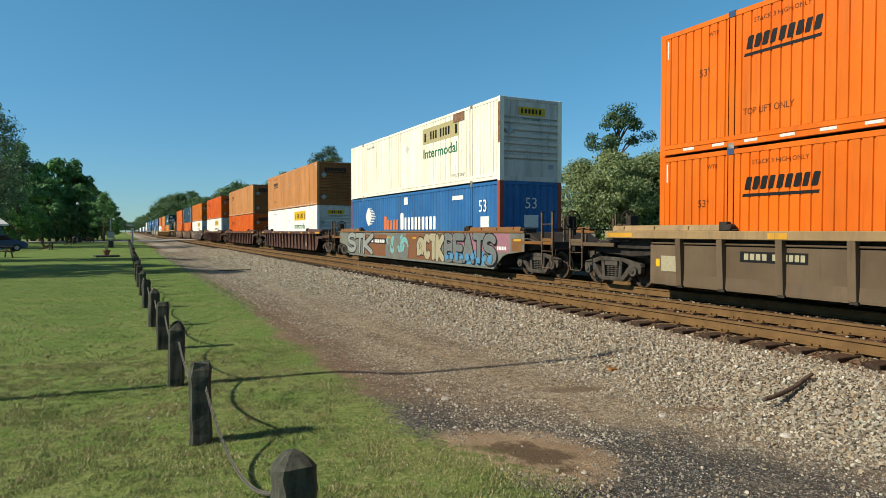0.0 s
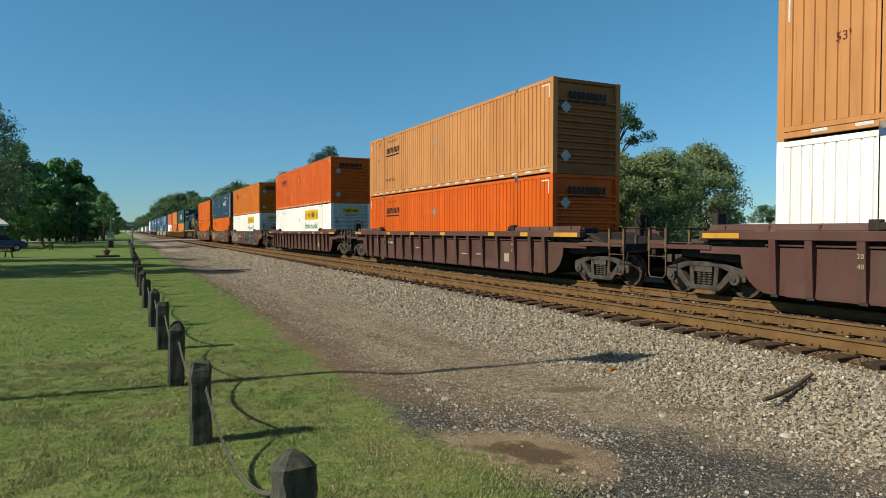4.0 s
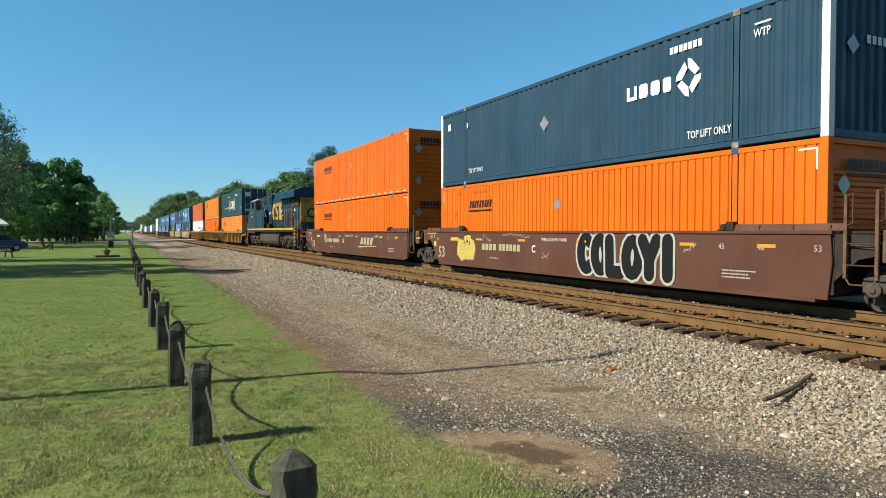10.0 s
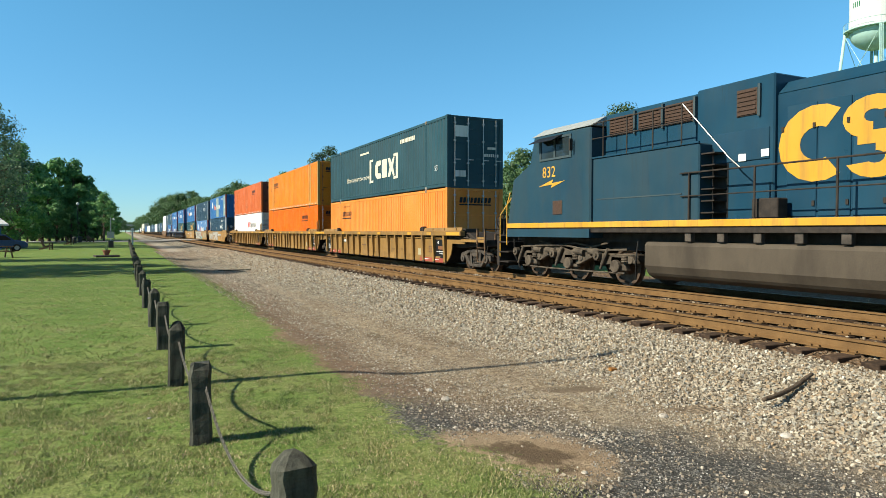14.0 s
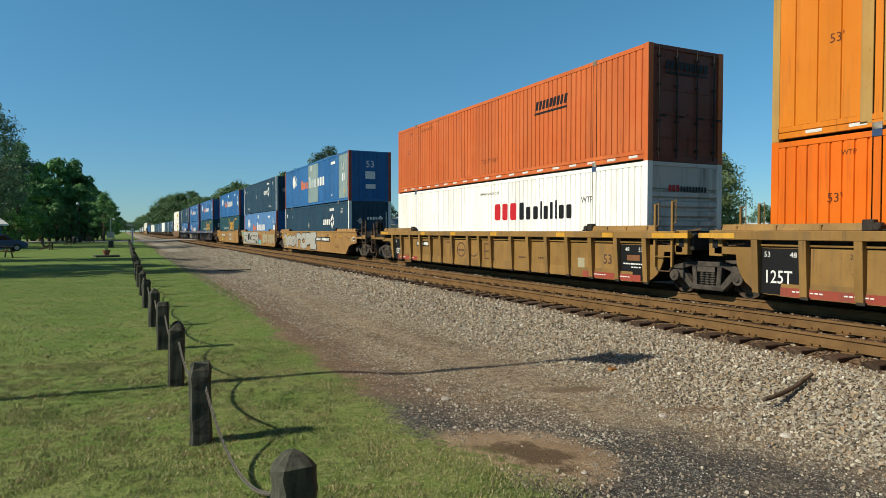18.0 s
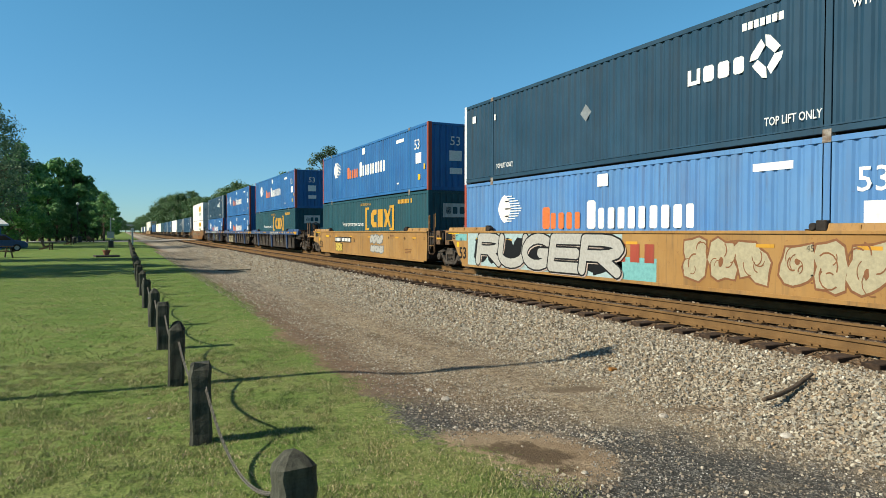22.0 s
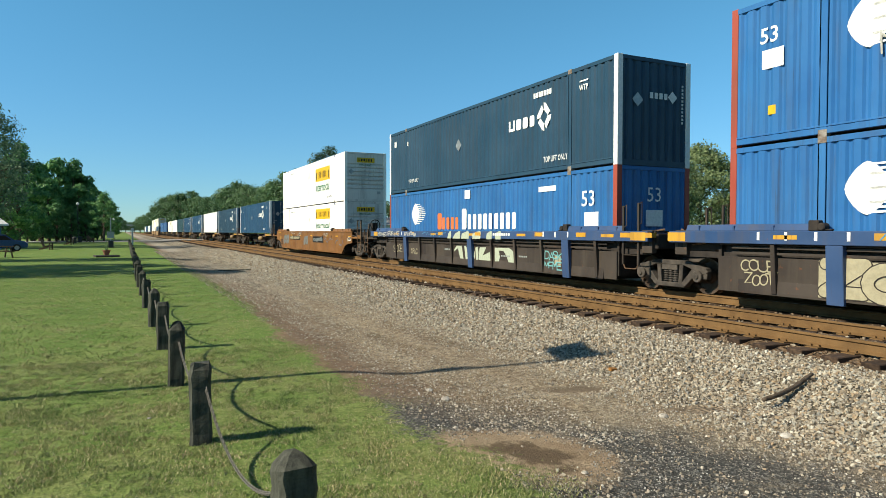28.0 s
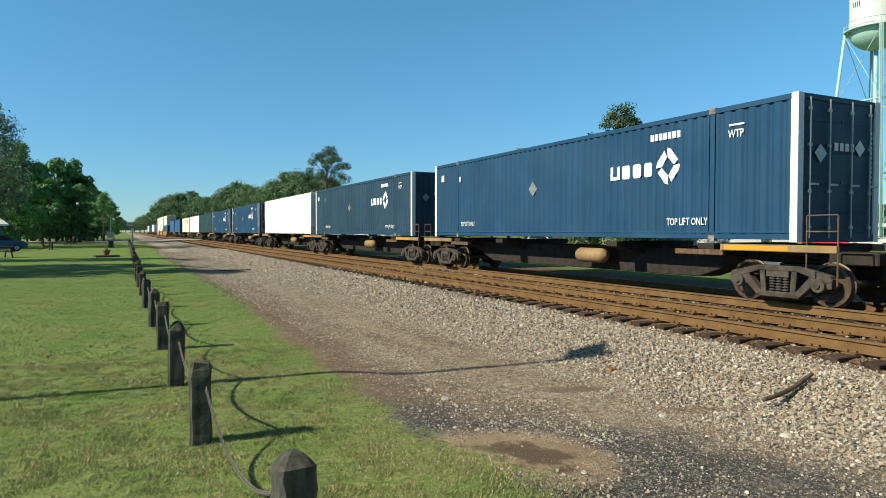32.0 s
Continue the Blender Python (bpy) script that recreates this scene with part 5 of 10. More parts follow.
def car_end(car, sheet, y0, d, kind, smooth):
    """The end of a well car past the containers. y0: end of the well; d: -1 leading, +1 trailing."""
    def Y(a):
        return y0 + d * a
    g = Geo()
    reach = 3.25 if kind == "coupler" else 1.45
    g.box(-0.32, 0.32, Y(-0.4), Y(reach), 0.70, 1.05)
    g.prism([(Y(-0.3), 0.25), (Y(-0.3), 1.25), (Y(0.5), 1.05), (Y(0.5), 0.7)], "x", -0.32, 0.32)
    gpart("centre_sill", g, DARK, car)
    gpart("bulkhead", Geo().box(-1.38, 1.38, Y(0.12), Y(0.20), 0.3, 1.38), DARK, car)
    pale = WORN
    if kind == "coupler":
        # added dark bulk fills the near-black space around the brake gear
        gpart("end_bracing", Geo().prism([(Y(0.2), 0.86), (Y(0.2), 1.44), (Y(1.7), 1.40), (Y(2.5), 1.04), (Y(2.5), 0.90), (Y(1.0), 0.80)], "x", -1.22, 1.22), DARK, car, "dark filler bulk for the brake gear over the truck", bevel=0.02)
        gpart("end_platform", Geo().box(-1.36, 1.36, Y(1.75), Y(3.25), 1.05, 1.10), DARK, car, bevel=0.006)
        gpart("end_beam", Geo().box(-1.40, 1.40, Y(3.12), Y(3.28), 0.90, 1.14), DARK, car)
        for s in (-1, 1):
            gpart("platform_edge", Geo().box(s * 1.38, s * 1.45, Y(1.45), Y(3.30), 1.05, 1.15), sheet, car, bevel=0.008)
            gpart("corner_step_plate", Geo().box(s * 1.41, s * 1.46, Y(2.74), Y(3.30), 1.15, 1.24), sheet, car, bevel=0.006)
            tall = 2.02 if smooth else 1.52
            for a in (2.74, 3.28):
                gpart("upright", Geo().box(s * 1.40, s * 1.47, Y(a) - 0.035, Y(a) + 0.035, 0.98, tall).box(s * 1.42, s * 1.46, Y(a) - 0.018, Y(a) + 0.018, 0.44, 0.98), WORN, car, bevel=0.006)
                gpart("upright_cap", Geo().box(s * 1.38, s * 1.475, Y(a) - 0.05, Y(a) + 0.05, tall, tall + 0.03), DARK, car)
            gpart("grab_iron", Geo().tube([(s * 1.45, Y(2.74), tall - 0.35), (s * 1.45, Y(3.28), tall - 0.35)], 0.014, 5), WORN, car)
            gpart("grab_iron", Geo().tube([(s * 1.45, Y(2.74), 0.86), (s * 1.45, Y(3.28), 0.86)], 0.013, 5), pale, car)
            gpart("stirrup_step", Geo().tube([(s * 1.45, Y(2.74), 0.46), (s * 1.46, Y(2.80), 0.36), (s * 1.46, Y(3.22), 0.36), (s * 1.45, Y(3.28), 0.46)], 0.014, 5), pale, car)
            gpart("inner_upright", Geo().box(s * 0.92, s * 0.98, Y(3.16), Y(3.22), 1.1, tall - 0.15), WORN, car, bevel=0.006)
        gpart("cross_rail", Geo().tube([(-1.4, Y(3.28), 1.52), (1.4, Y(3.28), 1.52)], 0.015, 5), DARK, car)
        x = 0.55 * d
        g = Geo().lathe([(0.27, 0.0), (0.30, 0.02), (0.27, 0.04), (0.25, 0.02), (0.27, 0.0)], 18, "y", (x, Y(3.1), 1.80))
        for k in range(4):
            a = math.pi / 4 * k
            g.cyl((x - 0.27 * math.cos(a), Y(3.1), 1.80 - 0.27 * math.sin(a)), (x + 0.27 * math.cos(a), Y(3.1), 1.80 + 0.27 * math.sin(a)), 0.012, 5)
        g.cyl((x, Y(3.1), 1.1), (x, Y(3.1), 1.80), 0.03, 6)
        gpart("brake_wheel", g, DARK, car, "dark spoked brake wheel")
        gpart("brake_housing", Geo().box(x - 0.16, x + 0.16, Y(2.86), Y(3.06), 1.34, 1.92), DARK, car, bevel=0.02)
        g = Geo().box(-0.11, 0.11, Y(3.1), Y(3.5), 0.72, 0.93)
        g.prism([(-0.20, Y(3.45)), (0.20, Y(3.45)), (0.24, Y(3.66)), (0.05, Y(3.74)), (-0.02, Y(3.60)), (-0.20, Y(3.68))], "z", 0.66, 0.98)
        gpart("coupler", g, TRUCK, car, bevel=0.015)
        gpart("air_hose", Geo().tube([(0.35, Y(3.1), 0.8), (0.32, Y(3.35), 0.5), (0.2, Y(3.6), 0.42), (0.05, Y(3.72), 0.55)], 0.03, 7), RUBBER, car)
        gpart("uncoupling_lever", Geo().tube([(-1.40, Y(3.34), 0.62), (-1.38, Y(3.36), 0.92), (-0.6, Y(3.36), 0.96), (-0.1, Y(3.42), 0.98)], 0.014, 5), DARK, car)
        gpart("valve_box", Geo().box(-1.25, -0.75, Y(0.9), Y(1.45), 1.40, 1.56), DARK, car, bevel=0.02)
        gpart("air_pipe", Geo().tube([(-1.40, Y(0.9), 1.22), (-1.41, Y(1.5), 1.20), (-1.41, Y(1.9), 1.22), (-1.3, Y(2.3), 1.12)], 0.025, 6), TRUCK, car)
    else:
        gpart("articulation_deck", Geo().box(-1.33, 1.33, Y(0.2), Y(1.50), 1.02, 1.40), DARK, car, "sooty deck over the shared truck", bevel=0.02)
        gpart("deck_plate", Geo().box(-1.36, 1.36, Y(0.3), Y(1.45), 1.42, 1.46), DARK, car)
        gpart("corner_post", Geo().box(-1.42, -1.26, Y(1.05), Y(1.40), 0.92, 1.48), sheet if not smooth else pale, car, bevel=0.01)
        # flat black patch stands in for the darkness of a hole in the post
        gpart("post_opening", Geo().box(-1.426, -1.42, Y(1.16), Y(1.30), 1.10, 1.30), BLACK, car)
        gpart("air_pipe", Geo().tube([(-1.40, Y(0.5), 1.20), (-1.38, Y(0.9), 1.16), (-1.30, Y(1.2), 1.44), (-1.1, Y(1.5), 1.50)], 0.024, 6), pale, car)
        if d < 0:
            for s in (-1, 1):
                for a, top in ((0.46, 2.10), (1.0, 2.16)):
                    gpart("ladder_rail", Geo().box(s * 1.44, s * 1.50, Y(a) - 0.03, Y(a) + 0.03, 0.62, top), sheet if not smooth else WORN, car, bevel=0.005)
                    gpart("grab_loop", Geo().tube([(s * 1.47, Y(a), top - 0.04), (s * 1.49, Y(a + 0.13), top + 0.02), (s * 1.49, Y(a + 0.13), top - 0.5), (s * 1.47, Y(a), top - 0.55)], 0.012, 5), sheet, car)
                for z in (0.86, 1.24):
                    gpart("rung", Geo().tube([(s * 1.48, Y(0.46), z), (s * 1.48, Y(1.0), z)], 0.013, 5), sheet, car)
                gpart("stirrup_step", Geo().tube([(s * 1.47, Y(0.46), 0.64), (s * 1.48, Y(0.54), 0.52), (s * 1.48, Y(0.92), 0.52), (s * 1.47, Y(1.0), 0.64)], 0.014, 5), pale, car)


def well_car(sheet, style, front, rear, label, sill=None, rib_mat=None, ribs=""):
    """A container well car; the well runs along y from 0 to the containers' length."""
    sill, rib_mat = sill or sheet, rib_mat or sheet
    car = thing("well_car", label, "rail car")
    L = BOX_L
    smooth = style == "smooth"
    ends = {"coupler": 1.75, "art": 1.25}
    fa, ra = ends[front], ends[rear]
    lo = 0.20
    for s in (-1, 1):
        x0, x1 = s * 1.40, s * 1.44
        if smooth:
            head = [(0.10, lo), (-0.42, 0.60), (-0.75, 0.70), (-fa, 0.80), (-fa, 1.40)] if front == "coupler" else [(-0.12, lo), (-0.20, 0.9), (-0.16, 1.40)]
            tail = [(L + ra, 1.40), (L + ra, 0.80), (L + 0.75, 0.70), (L + 0.42, 0.60), (L - 0.10, lo)] if rear == "coupler" else [(L + ra, 1.40), (L + ra, 1.10), (L + 0.68, 1.07), (L - 0.10, lo)]
            poly = head + tail
            if front == "art":
                gpart("end_sheet", Geo().prism([(-0.20, 0.55), (-0.20, 1.40), (-1.0, 1.40), (-1.0, 1.05), (-0.62, 0.95)], "x", s * 1.33, s * 1.37), DARK, car)
            gpart("side_sheet", Geo().prism(poly, "x", x0, x1), sheet, car, bevel=0.01)
            gpart("side_sill", Geo().box(s * 1.36, s * 1.47, -fa if front == "coupler" else -0.2, L + ra, 1.40, 1.47), sill, car, bevel=0.01)
            gpart("bottom_chord", Geo().box(s * 1.30, s * 1.455, 0.10, L - 0.10, lo - 0.05, lo + 0.03), sheet, car)
        else:
            arch = []
            for y0, d, e in ((0.0, -1, fa), (L, 1, ra)):
                side = [(y0 - d * 0.05, lo)] + [(y0 + d * (-0.05 + 0.75 * math.sin(a)), lo + 0.78 * (1 - math.cos(a))) for a in [0.26 * k for k in range(1, 7)]] + [(y0 + d * e, 0.98), (y0 + d * e, 1.27)]
                if ribs in ("blue", "tan"):
                    side = [(y0 + d * 0.15, lo), (y0 + d * 0.15, 1.27)]
                arch.append(side)
            # a sunken side panel with a folded foot, an open slot with a pipe under the top sill, and tapered ribs
            cut = [[(y, min(z, 0.93 if ribs == "blue" else 1.13)) for y, z in part_] for part_ in arch]
            gpart("side_sheet", Geo().prism(cut[0] + list(reversed(cut[1])), "x", s * 1.38, s * 1.42), sheet, car)
            gpart("side_foot", Geo().prism([(s * 1.38, 0.19), (s * 1.44, 0.19), (s * 1.44, 0.24), (s * 1.421, 0.47), (s * 1.38, 0.47)], "y", 0.35, L - 0.35), sheet, car)
            # added dark sheet that stands for the shade inside the slot
            gpart("slot_back", Geo().box(s * 1.28, s * 1.31, -fa, L + ra, 0.88 if ribs == "blue" else 1.02, 1.30), DARK, car)
            gpart("brake_pipe", Geo().tube([(s * 1.43, -0.1, 1.18), (s * 1.43, L + 0.1, 1.18)], 0.024, 6), sheet, car)
            if ribs == "blue" and s < 0:
                for z in (0.99, 1.10):
                    gpart("side_rail", Geo().box(-1.455, -1.42, 0.2, L - 0.2, z, z + 0.045), sheet, car)
            gpart("side_sill", Geo().box(s * 1.36, s * 1.57, -fa + 0.1 - (0.25 if ribs == "blue" else 0), L + ra - 0.1 + (0.3 if ribs == "blue" else 0), 1.28 if sill is sheet or sill is OCHRE_GREY else 1.20, 1.46), sill, car, bevel=0.012)
            rib = cached(("rib", rib_mat.name), lambda: Geo().prism([(-1.42, 0.22), (-1.505, 0.22), (-1.565, 1.28), (-1.42, 1.28)], "y", -0.075, 0.075).mesh("rib", rib_mat, 0.006))
            foot = cached("rib_foot", lambda: Geo().box(-1.50, -1.44, -0.10, 0.05, 0.17, 0.22).mesh("rib_foot", DARK))
            if s < 0:
                half = {"blue": (), "tan": (0.56, 1.9, 3.3, 4.7, 6.1, 7.25), "brown": (0.0, 1.12, 2.15, 3.17, 4.17, 5.2, 6.24, 7.2, 7.95)}.get(ribs, (0.0, 0.81, 2.13, 3.13, 4.12, 5.14, 6.18, 7.21, 8.24))
                for a in half:
                    for k in ((-1, 1) if a else (1,)):
                        part("rib", rib, car, at=pose(0, L / 2 + k * a, 0))
                        part("rib_foot", foot, car, at=pose(0, L / 2 + k * a, 0))
                if ribs == "blue":
                    slim = cached("slim_rib", lambda: Geo().prism([(-1.42, 0.22), (-1.47, 0.22), (-1.54, 1.2), (-1.42, 1.2)], "y", -0.05, 0.05).mesh("rib", rib_mat, 0.006))
                    wide = cached("wide_rib", lambda: Geo().prism([(-1.42, 0.12), (-1.50, 0.12), (-1.565, 1.2), (-1.42, 1.2)], "y", -0.16, 0.16).mesh("wide_rib", sill, 0.01))
                    for a in (0.6, 3.15, 4.65, 6.15, 9.2, 10.7, 12.2, 14.95):
                        part("rib", slim, car, at=pose(0, a, 0))
                    for a in (1.9, 7.65, 13.7):
                        part("wide_rib", wide, car, "blue-painted rib", at=pose(0, a, 0))
                    for a in (-1.08, 17.36):
                        gpart("end_reflector", Geo().box(-1.576, -1.56, a - 0.26, a + 0.26, 1.23, 1.43), LOCO_YELLOW, car, "large yellow reflective plate")
            else:
                part("rib", rib, car, at=pose(0, L / 2, 0, 0, 0, 180))
    beam = cached("cross_beam", lambda: Geo().box(-1.4, 1.4, -0.12, 0.12, 0.16, 0.29).mesh("cross_beam", DARK))
    for k in range(9):
        part("cross_beam", beam, car, at=pose(0, 0.6 + (L - 1.2) * k / 8, 0))
    for y, d, e in ((2.0, -1, fa), (L - 2.0, 1, ra)):
        # sloped guide plate along the top of the sill, ending in a cast roller
        tip = (0.0 if d < 0 else L) + d * (e - 0.25 if e > 1.5 else 0.45 if d < 0 else e - 0.2)
        for s in (-1, 1):
            gpart("guide_plate", Geo().prism([(s * 1.36, 1.465), (s * 1.45, 1.465), (s * 1.40, 1.60), (s * 1.37, 1.60)], "y", min(y, tip), max(y, tip)), sill, car, "sloped container guide along the sill", bevel=0.006)
        gpart("guide_casting", Geo().box(-1.48, -1.33, y - 0.10, y + 0.10, 1.46, 1.66).cyl((-1.50, y - d * 0.16, 1.54), (-1.33, y - d * 0.16, 1.54), 0.075, 10).box(-1.46, -1.36, y - d * 0.34, y, 1.465, 1.50), DARK, car, "dark cast roller on the sill", bevel=0.015)
        for k in range(3):
            gpart("guide_gusset", Geo().box(-1.452, -1.40, tip + (y - tip) * (0.12 + 0.3 * k) - 0.02, tip + (y - tip) * (0.12 + 0.3 * k) + 0.02, 1.465, 1.57), sill, car)
    g = Geo()
    if not smooth and ribs != "blue":
        part("end_reflector", Geo().box(-1.576, -1.565, L + 0.62, L + 1.55, 1.31, 1.42).mesh("end_reflector", LOCO_YELLOW), car, "long yellow reflective strip")
    for k, y in enumerate((-1.0, 1.35, 3.38, 7.17, 10.2, 13.0)):
        w = 0.42 if k else (0.55 if not smooth else 0.22)
        y = y if k or not smooth else -1.35
        z0, z1 = (1.30, 1.42) if not smooth else (1.13, 1.20)
        part("reflector", cached(("refl", k == 0, smooth), lambda: Geo().box(-1.575 if not smooth else -1.446, -1.43, -w, w if k == 0 else 0.0, z0, z1).mesh("reflector", LOCO_YELLOW)), car, "yellow reflective strip", at=pose(0, y, 0))
    car_end(car, sill if smooth else sheet, 0.0, -1, front, smooth)
    car_end(car, sill if smooth else sheet, L, 1, rear, smooth)
    return car


def flat_car(label):
    """A low flat car with a deep centre sill, carrying one container."""
    car = thing("flat_car", label, "rail car")
    L = BOX_L
    gpart("centre_sill", Geo().prism([(-1.0, 0.80), (-1.0, 1.05), (L + 1.0, 1.05), (L + 1.0, 0.80), (L - 1.9, 0.80), (L - 3.2, 0.36), (3.2, 0.36), (1.9, 0.80)], "x", -0.38, 0.38), DARK, car, bevel=0.02)
    for y in (0.35, 2.1, 5.2, 10.9, 14.0, 15.8):
        gpart("bolster_beam", Geo().prism([(-1.38, 1.06), (-1.38, 1.20), (1.38, 1.20), (1.38, 1.06), (0.4, 0.86), (-0.4, 0.86)], "y", y - 0.22, y + 0.22), DARK, car, bevel=0.015)
    for s in (-1, 1):
        gpart("side_rail", Geo().box(s * 1.28, s * 1.38, 1.65, 3.0, 0.94, 1.06), WORN, car, bevel=0.01)
        gpart("side_rail", Geo().box(s * 1.28, s * 1.38, L - 3.0, L - 1.65, 0.94, 1.06), WORN, car, bevel=0.01)
        gpart("platform_edge", Geo().box(s * 1.40, s * 1.30, -0.85, 1.7, 1.05, 1.19), OCHRE_GREY, car, "rusty ochre platform edge", bevel=0.01)
        gpart("platform_edge", Geo().box(s * 1.40, s * 1.30, L - 1.7, L + 0.85, 1.05, 1.19), OCHRE_GREY, car, "rusty ochre platform edge", bevel=0.01)
        gpart("yellow_plate", Geo().box(s * 1.405, s * 1.38, 0.1, 1.6, 1.07, 1.17), LOCO_YELLOW, car)
        for y in (-0.55, L + 0.55):
            g = Geo().tube([(s * 1.36, y - 0.3, 0.45), (s * 1.36, y - 0.3, 1.75), (s * 1.36, y + 0.3, 1.75), (s * 1.36, y + 0.3, 0.75)], 0.016, 5)
            g.tube([(s * 1.36, y - 0.3, 1.45), (s * 1.36, y + 0.3, 1.45)], 0.016, 5)
            gpart("handrail", g, WORN, car)
        gpart("deck_bracket", Geo().box(s * 1.36, s * 1.1, 2.0, 2.3, 1.06, 1.2), DARK, car)
    gpart("air_reservoir", Geo().lathe([(0.0, 6.0), (0.16, 6.05), (0.21, 6.15), (0.21, 7.1), (0.16, 7.2), (0.0, 7.25)], 14, "y", (-0.85, 0, 0.78)), OCHRE_GREY, car, "dusty cylindrical air tank", smooth=True)
    gpart("coupler", Geo().box(-0.12, 0.12, -1.5, -0.9, 0.76, 0.98).box(-0.12, 0.12, L + 0.9, L + 1.5, 0.76, 0.98), TRUCK, car, bevel=0.015)
    for y in (0.55, L - 0.55):
        truck(car, y)
    return car


CARS = {}


def place_car(key, make, s, trucks=()):
    if key in CARS:
        car = copy_thing(CARS[key], Matrix.Identity(4))
        for o in car.children_recursive:
            if o.name.startswith("wheelset"):
                WHEELS.append((o, 0.42))
    else:
        car = make()
        for y in trucks:
            truck(car, y)
        CARS[key] = car
    car.matrix_basis = pose(TRAIN_C, s, RAIL)
    car["group"] = "cars of the train"
    MOVING.append((car, s, RAIL))
    return car


L1, R1 = -1.95, BOX_L + 1.95      # truck places on a car with couplers
LA = -1.65                        # truck shared with the car ahead


def car_of(kind, s):
    mk = {
        "ochre_single": (lambda: well_car(OCHRE_DARK, "ribbed", "coupler", "coupler", "dusty tan ribbed steel well car on rusty wheels", OCHRE_GREY, OCHRE_DARK, "tan"), (L1, R1)),
        "graffiti_single": (lambda: well_car(GREEN_GREY, "smooth", "coupler", "coupler", "smooth-sided well car covered in grey-green spray paint", RUST_CAR), (L1, R1)),
        "brown_single": (lambda: well_car(BROWN, "ribbed", "coupler", "coupler", "dark brown ribbed steel well car with yellow reflectors", None, None, "brown"), (L1, R1)),
        "bnsf_lead": (lambda: well_car(BROWN_NEW, "smooth", "coupler", "art", "smooth brown steel well car, articulated to the next"), (L1,)),
        "bnsf_mid": (lambda: well_car(BROWN_NEW, "smooth", "art", "art", "smooth brown steel well car, articulated at both ends"), (LA,)),
        "bnsf_tail": (lambda: well_car(BROWN_NEW, "smooth", "art", "coupler", "smooth brown steel well car, articulated to the one ahead"), (LA, R1)),
        "ochre_lead": (lambda: well_car(OCHRE, "ribbed", "coupler", "art", "rust-stained ochre ribbed steel well car"), (L1,)),
        "ochre_mid": (lambda: well_car(OCHRE, "ribbed", "art", "art", "rust-stained ochre ribbed steel well car, articulated"), (LA,)),
        "ochre_tail": (lambda: well_car(OCHRE, "ribbed", "art", "coupler", "rust-stained ochre ribbed steel well car, last of three"), (LA, R1)),
        "yellow_lead": (lambda: well_car(OCHRE_BRIGHT, "smooth", "coupler", "art", "smooth yellow-ochre steel well car with spray paint"), (L1,)),
        "yellow_mid": (lambda: well_car(OCHRE_BRIGHT, "smooth", "art", "art", "smooth yellow-ochre steel well car, articulated"), (LA,)),
        "yellow_tail": (lambda: well_car(OCHRE_BRIGHT, "smooth", "art", "coupler", "smooth yellow-ochre steel well car, last of three"), (LA, R1)),
        "blue_lead": (lambda: well_car(BLACK_CAR, "ribbed", "coupler", "art", "sooty black ribbed well car with blue top sill", BLUE_SILL, None, "blue"), (L1,)),
        "blue_mid": (lambda: well_car(BLACK_CAR, "ribbed", "art", "art", "sooty black ribbed well car with blue top sill", BLUE_SILL, None, "blue"), (LA,)),
        "blue_tail": (lambda: well_car(BLACK_CAR, "ribbed", "art", "coupler", "sooty black ribbed well car with blue top sill", BLUE_SILL, None, "blue"), (LA, R1)),
        "rust_single": (lambda: well_car(RUST_CAR, "smooth", "coupler", "coupler", "smooth rusty brown steel well car with faded spray paint"), (L1, R1)),
        "flat": (lambda: flat_car("low flat car with ochre side rails and dark centre sill"), ()),
    }[kind]
    return place_car(kind, mk[0], s, mk[1])


# car kind, place of the well's leading end, lower and upper container
CONSIST = [
    ("ochre_single", -4.65, "schneider", "schneider"), ("graffiti_single", 18.92, "pacer", "cream"), ("brown_single", 42.33, "white", "tan"),
    ("brown_single", 65.94, "schneider_red", "tan"), ("brown_single", 89.19, "white", "schneider_red"), ("bnsf_lead", 112.76, "white", "schneider_dull"),
    ("bnsf_mid", 132.14, "schneider", "umax"), ("bnsf_tail", 151.62, "schneider", "schneider"),
    ("ochre_lead", 197.56, "schneider_doors", "csx"), ("ochre_mid", 216.75, "schneider_front", "schneider_old"), ("ochre_tail", 236.31, "logistics", "red_orange"),
    ("yellow_lead", 259.92, "umax", "pacer"), ("yellow_mid", 279.53, "pacer_light", "umax"), ("yellow_tail", 298.94, "csx_low", "pacer"),
    ("blue_lead", 322.65, "csx_low", "pacer"), ("blue_mid", 342.23, "pacer", "pacer"), ("blue_tail", 361.91, "pacer", "umax"), ("rust_single", 385.20, "cream_low", "white_high"),
    ("flat", 406.63, "umax_blue", None), ("flat", 425.16, "umax", None), ("flat", 442.59, "plain_white", None), ("flat", 462.02, "umax_blue", None),
    ("flat", 480.95, "umax_blue", None), ("flat", 498.38, "csx", None), ("flat", 515.91, "plain_white", None), ("flat", 533.84, "cream", None),
    ("flat", 557.37, "plain_blue", None), ("flat", 575.40, "plain_blue", None), ("yellow_lead", 605.95, "umax_blue", "cream"), ("yellow_mid", 625.98, "cream", "white"),
    ("yellow_tail", 646.02, "plain_white", "cream"), ("flat", 673.06, "umax_blue", None), ("flat", 693.09, "white", None), ("flat", 713.12, "umax", None), ("flat", 733.16, "plain_blue", None), ("flat", 753.19, "white", None)]
TRAIN = []
